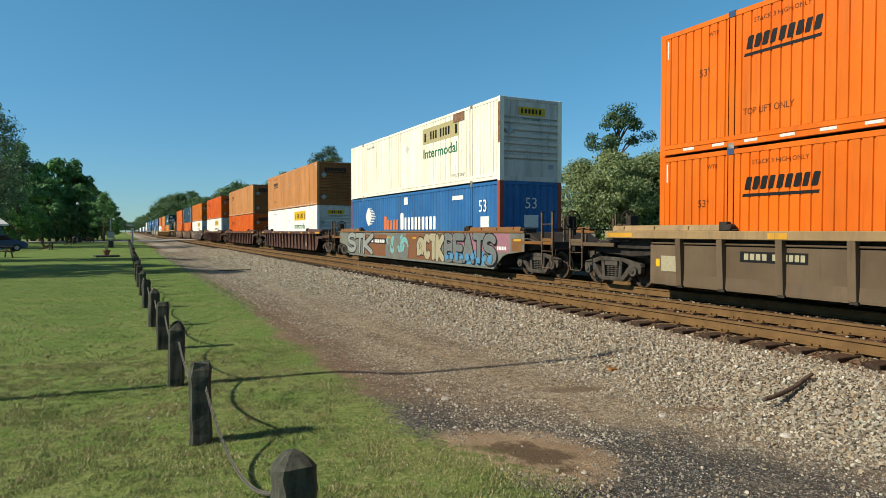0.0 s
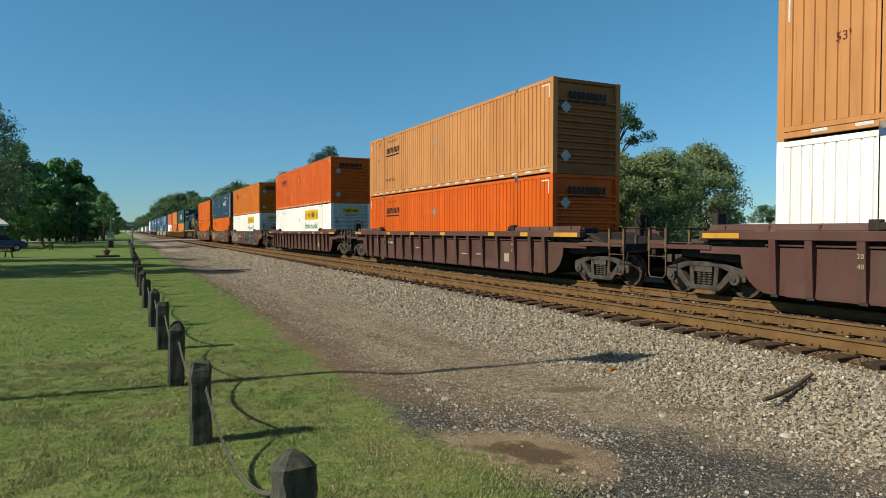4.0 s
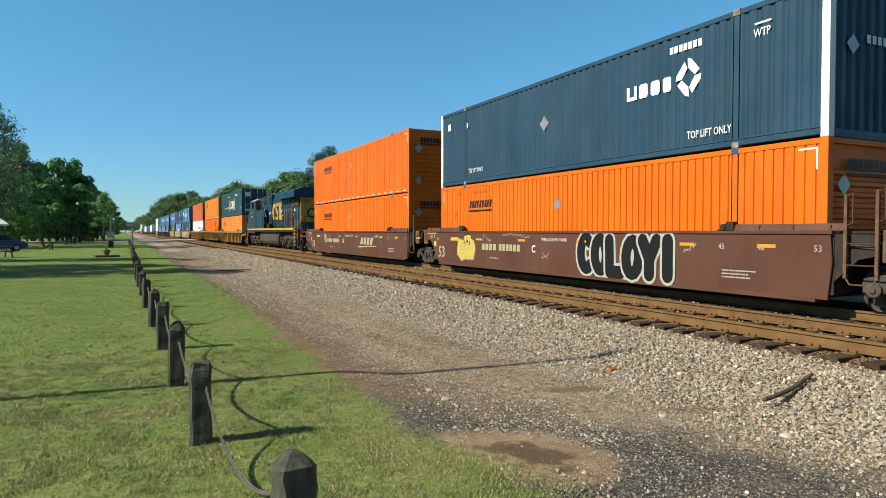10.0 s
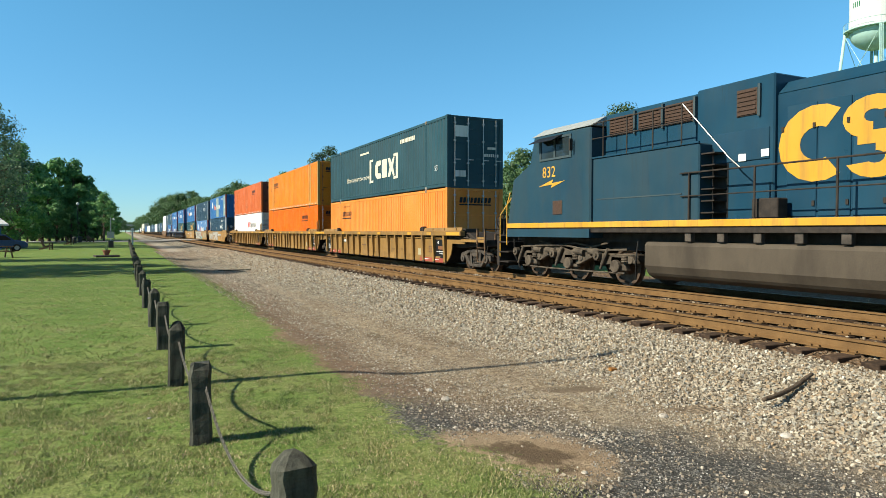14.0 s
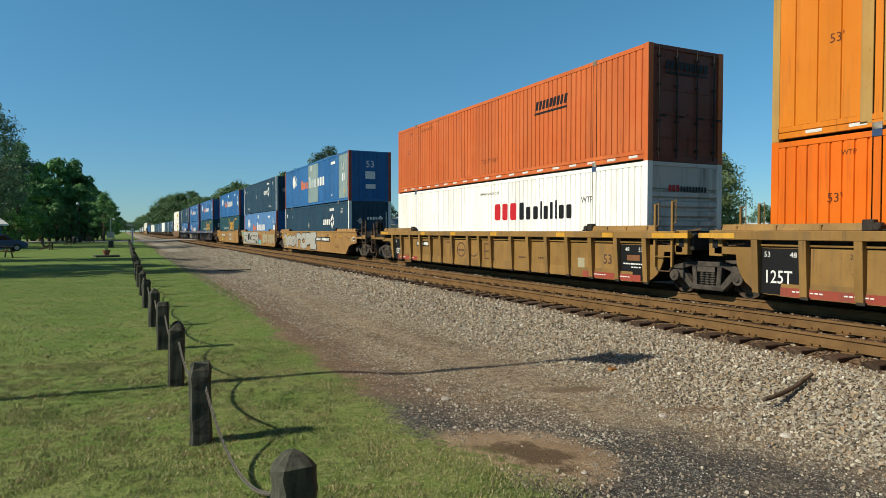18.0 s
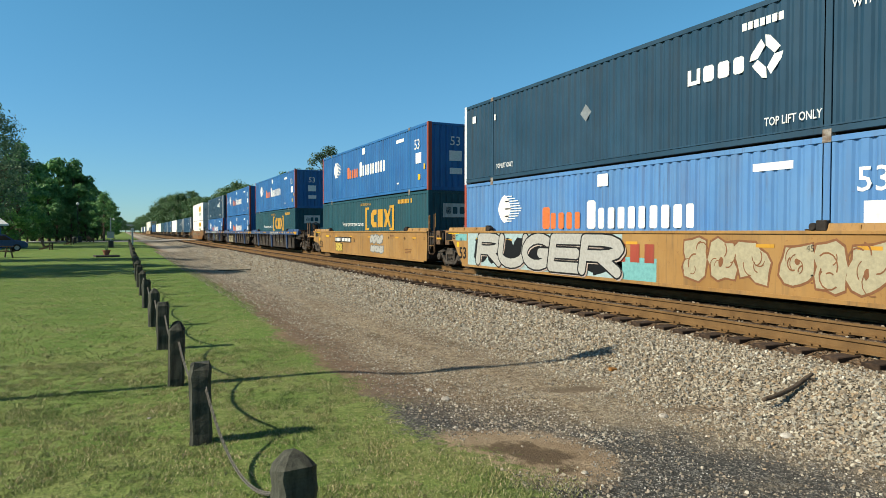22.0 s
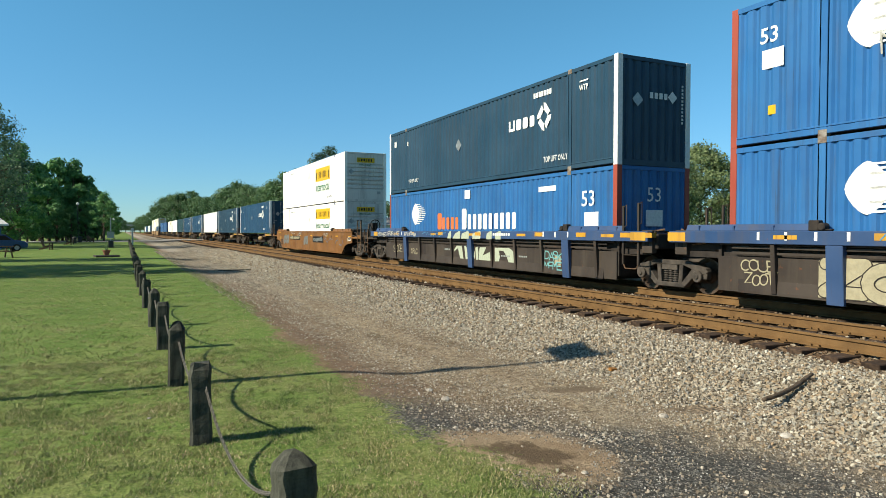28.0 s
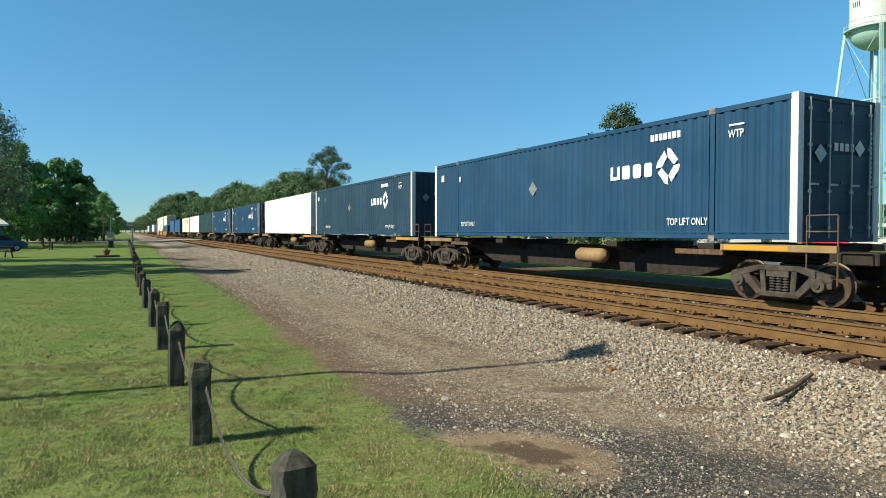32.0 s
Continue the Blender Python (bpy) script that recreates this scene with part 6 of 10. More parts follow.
for kind, s, low, high in CONSIST:
    c = car_of(kind, s)
    if kind == "flat":
        lo = container(low, s, RAIL + 1.24, "on a flat car")
        TRAIN.append((c, lo, None))
    else:
        lo = container(low, s, LOW_Z, "sitting in a well car")
        hi = container(high, s, HIGH_Z, "stacked on another container")
        TRAIN.append((c, lo, hi))


# ---------------------------------------------------------------- paint and small writing on the cars
SPRAY_WHITE = plain("white_spray_paint", (0.48, 0.47, 0.43))
SPRAY_PALE = plain("pale_green_spray_paint", (0.52, 0.57, 0.43))
SPRAY_GREY = plain("grey_spray_paint", (0.19, 0.205, 0.20))
SPRAY_CREAM = plain("cream_spray_paint", (0.46, 0.41, 0.27))
SPRAY_BLUE = plain("blue_spray_paint", (0.10, 0.30, 0.52))
SPRAY_PINK = plain("pink_spray_paint", (0.38, 0.18, 0.22))
SPRAY_TEAL = plain("teal_spray_paint", (0.20, 0.48, 0.48))
SPRAY_YELLOW = plain("yellow_spray_paint", (0.66, 0.50, 0.10))
SPRAY_ASH = plain("ash_grey_spray_paint", (0.34, 0.36, 0.33))
SPRAY_SKY = plain("pale_blue_spray_paint", (0.42, 0.55, 0.56))
SPRAY_BEIGE = plain("beige_pink_spray_paint", (0.52, 0.42, 0.36))
SPRAY_RUST = plain("rust_spray_paint", (0.25, 0.11, 0.05))


def blob(u, z, w, h, rnd, n=14):
    """A lumpy rounded outline."""
    k1, k2, p1, p2 = rnd.uniform(0.05, 0.22), rnd.uniform(0.06, 0.16), rnd.uniform(0, 6), rnd.uniform(0, 6)
    out = []
    for i in range(n):
        a = 2 * math.pi * i / n
        r = 1 + k1 * math.sin(2 * a + p1) + k2 * math.sin(5 * a + p2)
        c, s = math.cos(a), math.sin(a)
        q = 1 / max(abs(c), abs(s)) ** 0.8
        out.append((u + w / 2 * r * q * c * 0.88, z + h / 2 * r * q * s * 0.80))
    return out


def grown(poly, d):
    cu, cz = sum(p[0] for p in poly) / len(poly), sum(p[1] for p in poly) / len(poly)
    out = []
    for u, z in poly:
        r = math.hypot(u - cu, z - cz)
        out.append((cu + (u - cu) * (1 + d / r), cz + (z - cz) * (1 + d / r)))
    return out


def sprayed(car, u0, u1, z0, z1, n, fill, edge, seed, x=-1.441, bands=1, drop=None, strokes=True):
    """Lumpy spray-painted shapes in a row, from u0 down to u1, each with an outline and inner strokes."""
    rnd = random.Random(seed)
    w = (u0 - u1) / n
    fills, edges, inner, tint = [], [], [], []
    for i in range(n):
        u = u0 - (i + 0.5) * w
        h = (z1 - z0) * rnd.uniform(0.85, 1.0)
        p = blob(u, (z0 + z1) / 2 + rnd.uniform(-0.03, 0.03), w * 1.16, h, rnd)
        fills.append([(a, max(0.17, min(z1 + 0.08, b))) for a, b in p])
        edges.append([(a, max(0.16, min(z1 + 0.10, b))) for a, b in grown(p, 0.05)])
        for k in range(rnd.choice((3, 4, 5)) if strokes is True else strokes):
            cu, cz = u + rnd.uniform(-0.3, 0.3) * w, (z0 + z1) / 2 + rnd.uniform(-0.28, 0.28) * h
            r0, a0, turn = rnd.uniform(0.10, 0.24) * h, rnd.uniform(0, 6.28), rnd.uniform(1.2, 3.4)
            pts = [(a0 + turn * j / 6) for j in range(7)]
            wide = rnd.uniform(0.018, 0.035)
            inner.append([(cu + (r0 + wide) * math.cos(q) * 0.8, cz + (r0 + wide) * math.sin(q)) for q in pts] + [(cu + r0 * math.cos(q) * 0.8, cz + r0 * math.sin(q)) for q in reversed(pts)])
        if strokes and rnd.random() < 0.6:
            inner.append(blob(u + rnd.uniform(-0.1, 0.1) * w, (z0 + z1) / 2 + rnd.uniform(-0.1, 0.1) * h, w * 0.16, h * rnd.uniform(0.15, 0.35), rnd, 9))
        tint.append(blob(u + rnd.uniform(-0.2, 0.2) * w, z0 + 0.3 * h, w * 0.5, h * 0.35, rnd))
    for name, polys, m, off in (("spray_outline", edges, edge, 0.002), ("spray_fill", fills, fill, 0.004), ("spray_shade", tint if drop else [], drop, 0.0055), ("spray_stroke", inner if strokes else [], edge, 0.007)):
        for k, poly in enumerate(polys):
            g = Geo().add([(x - off - 0.0003 * (k % 4), u, z) for u, z in poly], [tuple(range(len(poly)))])
            part(name, g.mesh(name, m, fix=False), car)


def wildstyle(car, u0, u1, z0, z1, n, fills, edge, seed, x=-1.441):
    """Interlocking curved bands of spray paint, each with a darker rim."""
    rnd = random.Random(seed)

    def band(cu, cz, rad, a0, turn, wide, grow):
        out, back = [], []
        for j in range(9):
            a = a0 + turn * j / 8
            w = wide * (0.55 + 0.9 * math.sin(math.pi * (0.12 + 0.8 * j / 8))) / 2 + grow
            for row, q in ((out, rad + w), (back, rad - w)):
                row.append((cu + q * math.cos(a) * 1.1, max(z0 - 0.03, min(z1 + 0.03, cz + q * math.sin(a)))))
        return out + back[::-1]
    for k in range(n):
        cu = u0 + (u1 - u0) * (k + rnd.uniform(0.2, 0.8)) / n
        cz = (z0 + z1) / 2 + rnd.uniform(-0.22, 0.22) * (z1 - z0)
        rad, wide = rnd.uniform(0.16, 0.46) * (z1 - z0), rnd.uniform(0.16, 0.30)
        a0, turn = rnd.uniform(0, 6.28), rnd.choice((-1, 1)) * rnd.uniform(1.6, 4.2)
        for name, grow, m, off in (("spray_outline", 0.035, edge, 0.002), ("spray_fill", 0.0, fills[k % len(fills)], 0.0024)):
            poly = band(cu, cz, rad, a0, turn, wide, grow)
            c = len(poly) // 2
            g = Geo().add([(x - off - 0.0008 * (k % 9), u, z) for u, z in poly], [(i, i + 1, 2 * c - 2 - i, 2 * c - 1 - i) for i in range(c - 1)])
            part(name, g.mesh(name, m, fix=False), car)


def arc_pts(cx, cy, rx, ry, a0, a1, n=8):
    return [(cx + rx * math.cos(radians(a0 + (a1 - a0) * k / n)), cy + ry * math.sin(radians(a0 + (a1 - a0) * k / n))) for k in range(n + 1)]


GLYPHS = {
    "A": [[(0, 0), (0.5, 1), (1, 0)], [(0.25, 0.35), (0.75, 0.35)]],
    "B": [[(0, 0), (0, 1)] + arc_pts(0.45, 0.76, 0.45, 0.24, 90, -90, 6) + [(0.2, 0.52)], [(0.2, 0.5)] + arc_pts(0.5, 0.26, 0.5, 0.26, 90, -90, 6) + [(0, 0)]],
    "C": [arc_pts(0.5, 0.5, 0.5, 0.5, 50, 310, 12)],
    "D": [[(0, 0), (0, 1)] + arc_pts(0.4, 0.5, 0.6, 0.5, 90, -90, 8) + [(0, 0)]],
    "E": [[(1, 1), (0, 1), (0, 0), (1, 0)], [(0, 0.5), (0.8, 0.5)]],
    "G": [arc_pts(0.5, 0.5, 0.5, 0.5, 50, 330, 12) + [(0.95, 0.45), (0.6, 0.45)]],
    "H": [[(0, 0), (0, 1)], [(1, 0), (1, 1)], [(0, 0.5), (1, 0.5)]],
    "I": [[(0.5, 0), (0.5, 1)]],
    "K": [[(0, 0), (0, 1)], [(1, 1), (0.1, 0.45), (1, 0)]],
    "L": [[(0, 1), (0, 0), (0.9, 0)]],
    "M": [[(0, 0), (0.1, 1), (0.5, 0.35), (0.9, 1), (1, 0)]],
    "N": [[(0, 0), (0, 1), (1, 0), (1, 1)]],
    "n": [[(0, 0), (0, 1)], [(0, 0.6)] + arc_pts(0.5, 0.55, 0.5, 0.42, 180, 0, 8) + [(1, 0)]],
    "O": [arc_pts(0.5, 0.5, 0.5, 0.5, 0, 360, 16)],
    "P": [[(0, 0), (0, 1)] + arc_pts(0.5, 0.72, 0.5, 0.28, 90, -90, 6) + [(0, 0.44)]],
    "R": [[(0, 0), (0, 1)] + arc_pts(0.5, 0.74, 0.5, 0.26, 90, -90, 6) + [(0, 0.48)], [(0.45, 0.48), (1, 0)]],
    "S": [arc_pts(0.5, 0.75, 0.48, 0.25, 30, 270, 8) + arc_pts(0.5, 0.25, 0.5, 0.25, 90, -150, 8)],
    "T": [[(0, 1), (1, 1)], [(0.5, 1), (0.5, 0)]],
    "U": [[(0, 1)] + arc_pts(0.5, 0.4, 0.5, 0.4, 180, 360, 8) + [(1, 1)]],
    "Y": [[(0, 1), (0.5, 0.45), (1, 1)], [(0.5, 0.45), (0.5, 0)]],
    "Z": [[(0, 1), (1, 1), (0, 0), (1, 0)]]}


def stroke_geo(g, line, width, x):
    """A fat painted line with round ends, one connected ribbon joined to the nearest point of what the mesh already holds."""
    pts = [Vector(p) for k, p in enumerate(line) if k == 0 or (Vector(p) - Vector(line[k - 1])).length > 1e-5]
    closed = (pts[0] - pts[-1]).length < 1e-4
    dirs = [(q - p).normalized() for p, q in zip(pts[:-1], pts[1:])]
    first = len(g.v)
    rows = []
    for i, p in enumerate(pts):
        before, after = dirs[i - 1] if i or closed else dirs[0], dirs[i] if i < len(dirs) else (dirs[0] if closed else dirs[-1])
        if before.dot(after) < 0.72:       # a sharp corner: turn round it in steps
            a0, a1 = math.atan2(before.y, before.x), math.atan2(after.y, after.x)
            turn = (a1 - a0 + math.pi) % (2 * math.pi) - math.pi
            heads = [a0 + turn * k / 5 for k in range(6)]
        else:
            mid = before + after
            heads = [math.atan2(mid.y, mid.x)]
        for h in heads:
            rows.append((p, Vector((-math.sin(h), math.cos(h)))))
    if not closed:
        for end, d, at in ((pts[0], -dirs[0], 0), (pts[-1], dirs[-1], len(rows))):
            cap = [(end + d * width / 2 * math.sin(q), Vector((-d.y, d.x)) * math.cos(q)) for q in (1.45, 1.0, 0.5)]
            if at == 0:
                rows = [(c, -e) for c, e in cap] + rows
            else:
                rows += cap[::-1]
    for k, (c, e) in enumerate(rows):
        xx = x - 0.00010 * (k % 12)
        g.v += [(xx, c.x + e.x * width / 2, c.y + e.y * width / 2), (xx, c.x - e.x * width / 2, c.y - e.y * width / 2)]
    for k in range(len(rows) - 1):
        i = first + 2 * k
        g.f.append((i, i + 2, i + 3, i + 1))
    if first:
        a, b = g.v[first], g.v[first + 1]
        j = min(range(first), key=lambda q: abs(g.v[q][1] - a[1]) + abs(g.v[q][2] - a[2]))
        g.f.append((first, first + 1, j))


def letters(car, word, u0, u1, z0, z1, fill, edge, width, rim=0.05, x=-1.441, seed=0, slant=0.0, shade=None, core=None):
    """Sprayed letters from u0 to u1: each with a rim, a fill, and if given a drop shade and a thin line along its middle."""
    rnd = random.Random(seed)
    step = (u0 - u1) / len(word)
    for i, ch in enumerate(word):
        wob, rise = rnd.uniform(-0.03, 0.03), rnd.uniform(-0.03, 0.03)
        lines = []
        for line in GLYPHS[ch]:
            fat = width / 2
            lines.append([(u0 - step * i - fat * 0.55 - (step * 1.08 - fat * 1.1) * (a + slant * b) - wob * b, z0 + fat + rise + (z1 - z0 - 2 * fat) * b) for a, b in line])
        base = x - 0.002 - 0.0042 * (i % 6)
        for name, m, w, off, du, dz in (("spray_shade", shade, width + rim, 0.0, -0.06, -0.05), ("spray_outline", edge, width + 2 * rim, 0.0010, 0, 0), ("spray_fill", fill, width, 0.0024, 0, 0), ("spray_stroke", core, 0.022, 0.0036, 0, 0)):
            if m is not None:
                g = Geo()
                for line in lines:
                    stroke_geo(g, [(a + du, b + dz) for a, b in line], w, base - off)
                part(name, g.mesh(name, m, fix=False), car)


def scribble(car, u0, u1, z0, z1, m, seed, x=-1.441, n=14, r=0.02):
    """One thin wandering spray line."""
    rnd = random.Random(seed)
    pts = [(u0 + (u1 - u0) * i / n, rnd.uniform(z0, z1)) for i in range(n + 1)]
    vs, fs = [], []
    for i, (u, z) in enumerate(pts):
        vs += [(x - 0.006, u, z - r), (x - 0.006, u + r * 0.8, z + r)]
    fs = [(2 * i, 2 * i + 2, 2 * i + 3, 2 * i + 1) for i in range(n)]
    g = Geo().add(vs, fs)
    part("spray_line", g.mesh("spray_line", m, fix=False), car)


def panel(car, u0, u1, z0, z1, m, name="label_panel", x=-1.441, off=0.002, label=""):
    g = Geo().add([(x - off, u0, z0), (x - off, u1, z0), (x - off, u1, z1), (x - off, u0, z1)], [(0, 1, 2, 3)])
    return part(name, g.mesh(name, m, fix=False), car, label)


def bars(car, u0, z, n, w, h, m, x=-1.441, off=0.004, gap=0.25):
    g = Geo()
    for i in range(n):
        a = u0 - i * w
        g.add([(x - off, a, z), (x - off, a - w * (1 - gap), z), (x - off, a - w * (1 - gap), z + h), (x - off, a, z + h)], [(0, 1, 2, 3)])
    mark = part("number_mark", g.mesh("number_mark", m, fix=False), car)
    mark["kind"] = "stuff"
    return mark


def wording(car, body, size, m, u, z, x=-1.441, bold=0.0, width=1.0):
    return writing(body, size, m, car, on_side(u, z, x - 0.004), bold, width)


def smooth_marks(car, ink, front=True, tail_53=True):
    """Weights, load limits and the small plates near the ends of a smooth-sided car."""
    for u, txt in ((0.15, "53"), (1.35, "48"), (2.3, "45"), (4.3, "40")):
        wording(car, txt, 0.17, ink, u, 1.08)
        wording(car, txt, 0.17, ink, BOX_L - u + 0.25, 1.08)
    faint = SPRAY_RUST if ink is BLACK else ink
    for u, z, n, w in ((2.2, 0.62, 14, 0.06), (2.2, 0.55, 11, 0.06), (2.2, 0.48, 12, 0.06), (4.0, 1.24, 9, 0.05), (4.0, 1.18, 9, 0.05), (4.0, 1.12, 7, 0.05), (12.0, 0.52, 10, 0.06)):
        bars(car, u, z, n, w, 0.03, faint)
    if front:
        bars(car, -0.15, 1.02, 7, 0.07, 0.035, faint)
        bars(car, -0.15, 0.94, 6, 0.07, 0.035, faint)
        panel(car, -1.52, -1.12, 0.92, 1.14, LETTER)
        panel(car, -1.49, -1.33, 0.95, 1.11, DARK, off=0.004)
        panel(car, -1.30, -1.15, 0.95, 1.11, DARK, off=0.004)
        panel(car, -1.0, -0.86, 0.88, 1.06, SPRAY_CREAM)
    if tail_53:
        wording(car, "53", 0.60, SPRAY_CREAM if ink is SPRAY_WHITE else ink, 16.1 if ink is not BLACK else 16.3, 0.44, bold=0.02)
    wording(car, "125 T", 0.20, ink, 16.9, 1.17, bold=0.01)
    panel(car, 17.2, 16.3, 1.36, 1.44, YELLOW, off=0.004)
    panel(car, 16.5, 16.3, 0.86, 1.05, YELLOW)
    panel(car, 15.0, 14.35, 1.10, 1.22, YELLOW)


def ribbed_marks(car, ink, dark_panels):
    x = -1.4215
    if dark_panels is not None:
        if not dark_panels:
            panel(car, 13.75, 12.25, 0.82, 1.04, BLACK, x=x)
        bars(car, 13.65, 0.87, 4, 0.14, 0.13, ink if not dark_panels else LETTER, x - 0.002)
        bars(car, 13.0, 0.87, 6, 0.12, 0.13, ink if not dark_panels else LETTER, x - 0.002)
    bars(car, 5.6, 0.60, 6, 0.1, 0.05, ink, x)
    bars(car, 4.5, 0.62, 5, 0.1, 0.05, ink, x)
    bars(car, 9.9, 0.72, 5, 0.12, 0.06, ink, x)
    panel(car, 2.25, 2.55, 0.45, 0.72, SPRAY_CREAM, x=x, label="cream label plate")
    if dark_panels:
        panel(car, 13.75, 12.25, 0.82, 1.04, BLACK, x=x)
        panel(car, -0.10, 0.80, 0.22, 1.12, BLACK, "dark_panel", x, 0.002, "black stencil panel")
        for u0, u1 in ((0.05, 2.3), (13.65, 15.8)):
            panel(car, u0, u1, 0.20, 0.37, RED_POST, "red_patch", x, 0.022 if u0 < 1 else 0.021, "faded red patch along the foot")
            bars(car, u0 + 1.9, 0.29, 7, 0.09, 0.025, LETTER, x - 0.022)
            bars(car, u0 + 0.9, 0.29, 6, 0.09, 0.025, LETTER, x - 0.022)
        panel(car, 16.42, 15.20, 0.22, 1.12, BLACK, "dark_panel", x, 0.002, "black stencil panel")
        wording(car, "125T", 0.36, LETTER, 16.18, 0.44, x - 0.004, 0.008, 0.82)
        wording(car, "53", 0.15, LETTER, 16.18, 0.95, x - 0.002)
        wording(car, "48", 0.15, LETTER, 15.62, 0.95, x - 0.002)
        wording(car, "48", 0.15, LETTER, 0.62, 0.95, x - 0.002)
        wording(car, "53", 0.15, LETTER, 0.15, 0.95, x - 0.002)
        panel(car, 0.10, 0.55, 0.72, 0.86, SPRAY_RUST, x=x, off=0.004)
        bars(car, 0.68, 0.62, 8, 0.09, 0.035, LETTER, x - 0.002)
        bars(car, 0.40, 0.54, 4, 0.09, 0.03, LETTER, x - 0.002)
        wording(car, "53", 0.36, ink, 1.47, 0.60, x, 0.012)
        for u in (1.0, 15.3, 14.35):
            wording(car, {1.0: "45", 15.3: "48", 14.35: "20"}[u], 0.13, ink, u + 0.12, 0.96, x)


def decorate(i, fn):
    fn(TRAIN[i][0])


ribbed_marks(TRAIN[0][0], SPRAY_CREAM, False)
panel(TRAIN[0][0], 15.95, 15.42, 0.52, 0.88, SPRAY_CREAM, x=-1.4215, label="worn tan label plate")
panel(TRAIN[0][0], 16.12, 16.0, 0.62, 0.80, YELLOW, x=-1.4215)
g0 = TRAIN[1][0]
panel(g0, 16.4, 13.3, 0.24, 1.38, GREEN_GREY, "spray_ground", off=0.001)
letters(g0, "STK", 16.4, 12.4, 0.26, 1.38, SPRAY_ASH, BLACK, 0.26, 0.045, seed=1, shade=DARK, slant=0.1)
panel(g0, 13.3, 10.2, 0.24, 1.30, SPRAY_RUST, "spray_ground", off=0.001)
panel(g0, 13.2, 10.4, 0.84, 1.10, BLACK)
bars(g0, 13.05, 0.89, 4, 0.24, 0.16, LETTER, off=0.005)
bars(g0, 11.95, 0.89, 6, 0.24, 0.16, LETTER, off=0.005)
wildstyle(g0, 10.2, 7.9, 0.28, 1.30, 9, (SPRAY_TEAL, SPRAY_GREY, SPRAY_TEAL), SPRAY_RUST, 2)
panel(g0, 7.9, 4.2, 0.24, 1.36, SPRAY_RUST, "spray_ground", off=0.001)
sprayed(g0, 6.7, 5.95, 0.30, 1.30, 1, SPRAY_CREAM, BLACK, 3)
letters(g0, "CTK", 5.95, 4.1, 0.26, 1.36, SPRAY_CREAM, BLACK, 0.30, 0.035, seed=3)
panel(g0, 4.0, -0.9, 0.74, 1.38, SPRAY_PINK, "spray_ground", off=0.001)
panel(g0, 4.0, 0.8, 0.24, 0.75, SPRAY_BLUE, "spray_ground", off=0.001)
letters(g0, "BEATS", 3.95, 0.05, 0.28, 1.40, SPRAY_GREY, BLACK, 0.27, 0.04, seed=4, shade=BLACK)
for k in range(9):
    sprayed(g0, 3.8 - 0.42 * k, 3.6 - 0.42 * k, 0.36 + 0.05 * (k % 2), 0.52 + 0.06 * (k % 3), 1, SPRAY_BLUE, SPRAY_BLUE, 80 + k, x=-1.475, strokes=False)
panel(g0, -1.62, -1.0, 0.80, 1.22, RUST_CAR)
bars(g0, -0.1, 0.82, 6, 0.1, 0.12, LETTER)
for k in (2, 3, 4):
    for u in (1.84, 14.31):
        wording(TRAIN[k][0], "20", 0.13, SPRAY_CREAM, u + 0.07, 0.98, -1.562)
        wording(TRAIN[k][0], "40", 0.13, SPRAY_CREAM, u + 0.07, 0.80, -1.553)
    ribbed_marks(TRAIN[k][0], SPRAY_WHITE, False)
c5, c6, c7 = (TRAIN[k][0] for k in (5, 6, 7))
for c in (c5, c6, c7):
    smooth_marks(c, SPRAY_WHITE, c is c5)
    wording(c, "WELL LD LMT 119,400", 0.13, LETTER, 8.88, 1.16)
    wording(c, {c5: "A", c6: "C", c7: "B"}[c], 0.32, LETTER, 9.42, 0.80, bold=0.012)
    bars(c, 12.55, 0.80, 4, 0.26, 0.22, SPRAY_CREAM)
    bars(c, 11.38, 0.80, 6, 0.225, 0.22, SPRAY_CREAM)
wildstyle(c5, 15.4, 12.3, 0.34, 1.30, 13, (SPRAY_GREY, SPRAY_WHITE), BROWN_NEW, 5)
sprayed(c5, 16.2, 15.75, 1.30, 1.44, 1, RED_POST, RED_POST, 61)
letters(c5, "DUZER", 7.5, 4.75, 0.24, 1.38, BLACK, SPRAY_WHITE, 0.27, 0.035, seed=6)
letters(c5, "DUZER", 4.25, 1.65, 0.24, 1.38, BLACK, SPRAY_WHITE, 0.27, 0.035, seed=7)
sprayed(c5, 1.70, 1.05, 0.26, 0.78, 1, DARK, SPRAY_WHITE, 67, strokes=6)
sprayed(c5, 4.78, 4.45, 0.85, 1.15, 1, DARK, SPRAY_WHITE, 68, strokes=4)
letters(c6, "COLOYI", 7.05, 3.45, 0.24, 1.40, BLACK, SPRAY_WHITE, 0.34, 0.07, seed=8)
scribble(c6, 11.15, 9.5, 1.26, 1.40, SPRAY_WHITE, 64, n=22, r=0.012)
scribble(c6, 8.85, 8.5, 0.55, 0.85, SPRAY_WHITE, 65, n=8, r=0.014)
scribble(c6, 3.25, 2.85, 0.95, 1.2, SPRAY_WHITE, 66, n=9, r=0.012)
sprayed(c6, 14.4, 13.1, 0.30, 1.25, 2, SPRAY_YELLOW, SPRAY_CREAM, 9)
sprayed(c6, 13.9, 13.3, 0.85, 1.36, 1, SPRAY_YELLOW, BLACK, 10)
scribble(c6, 12.7, 12.1, 1.10, 1.38, SPRAY_WHITE, 4, n=12, r=0.012)
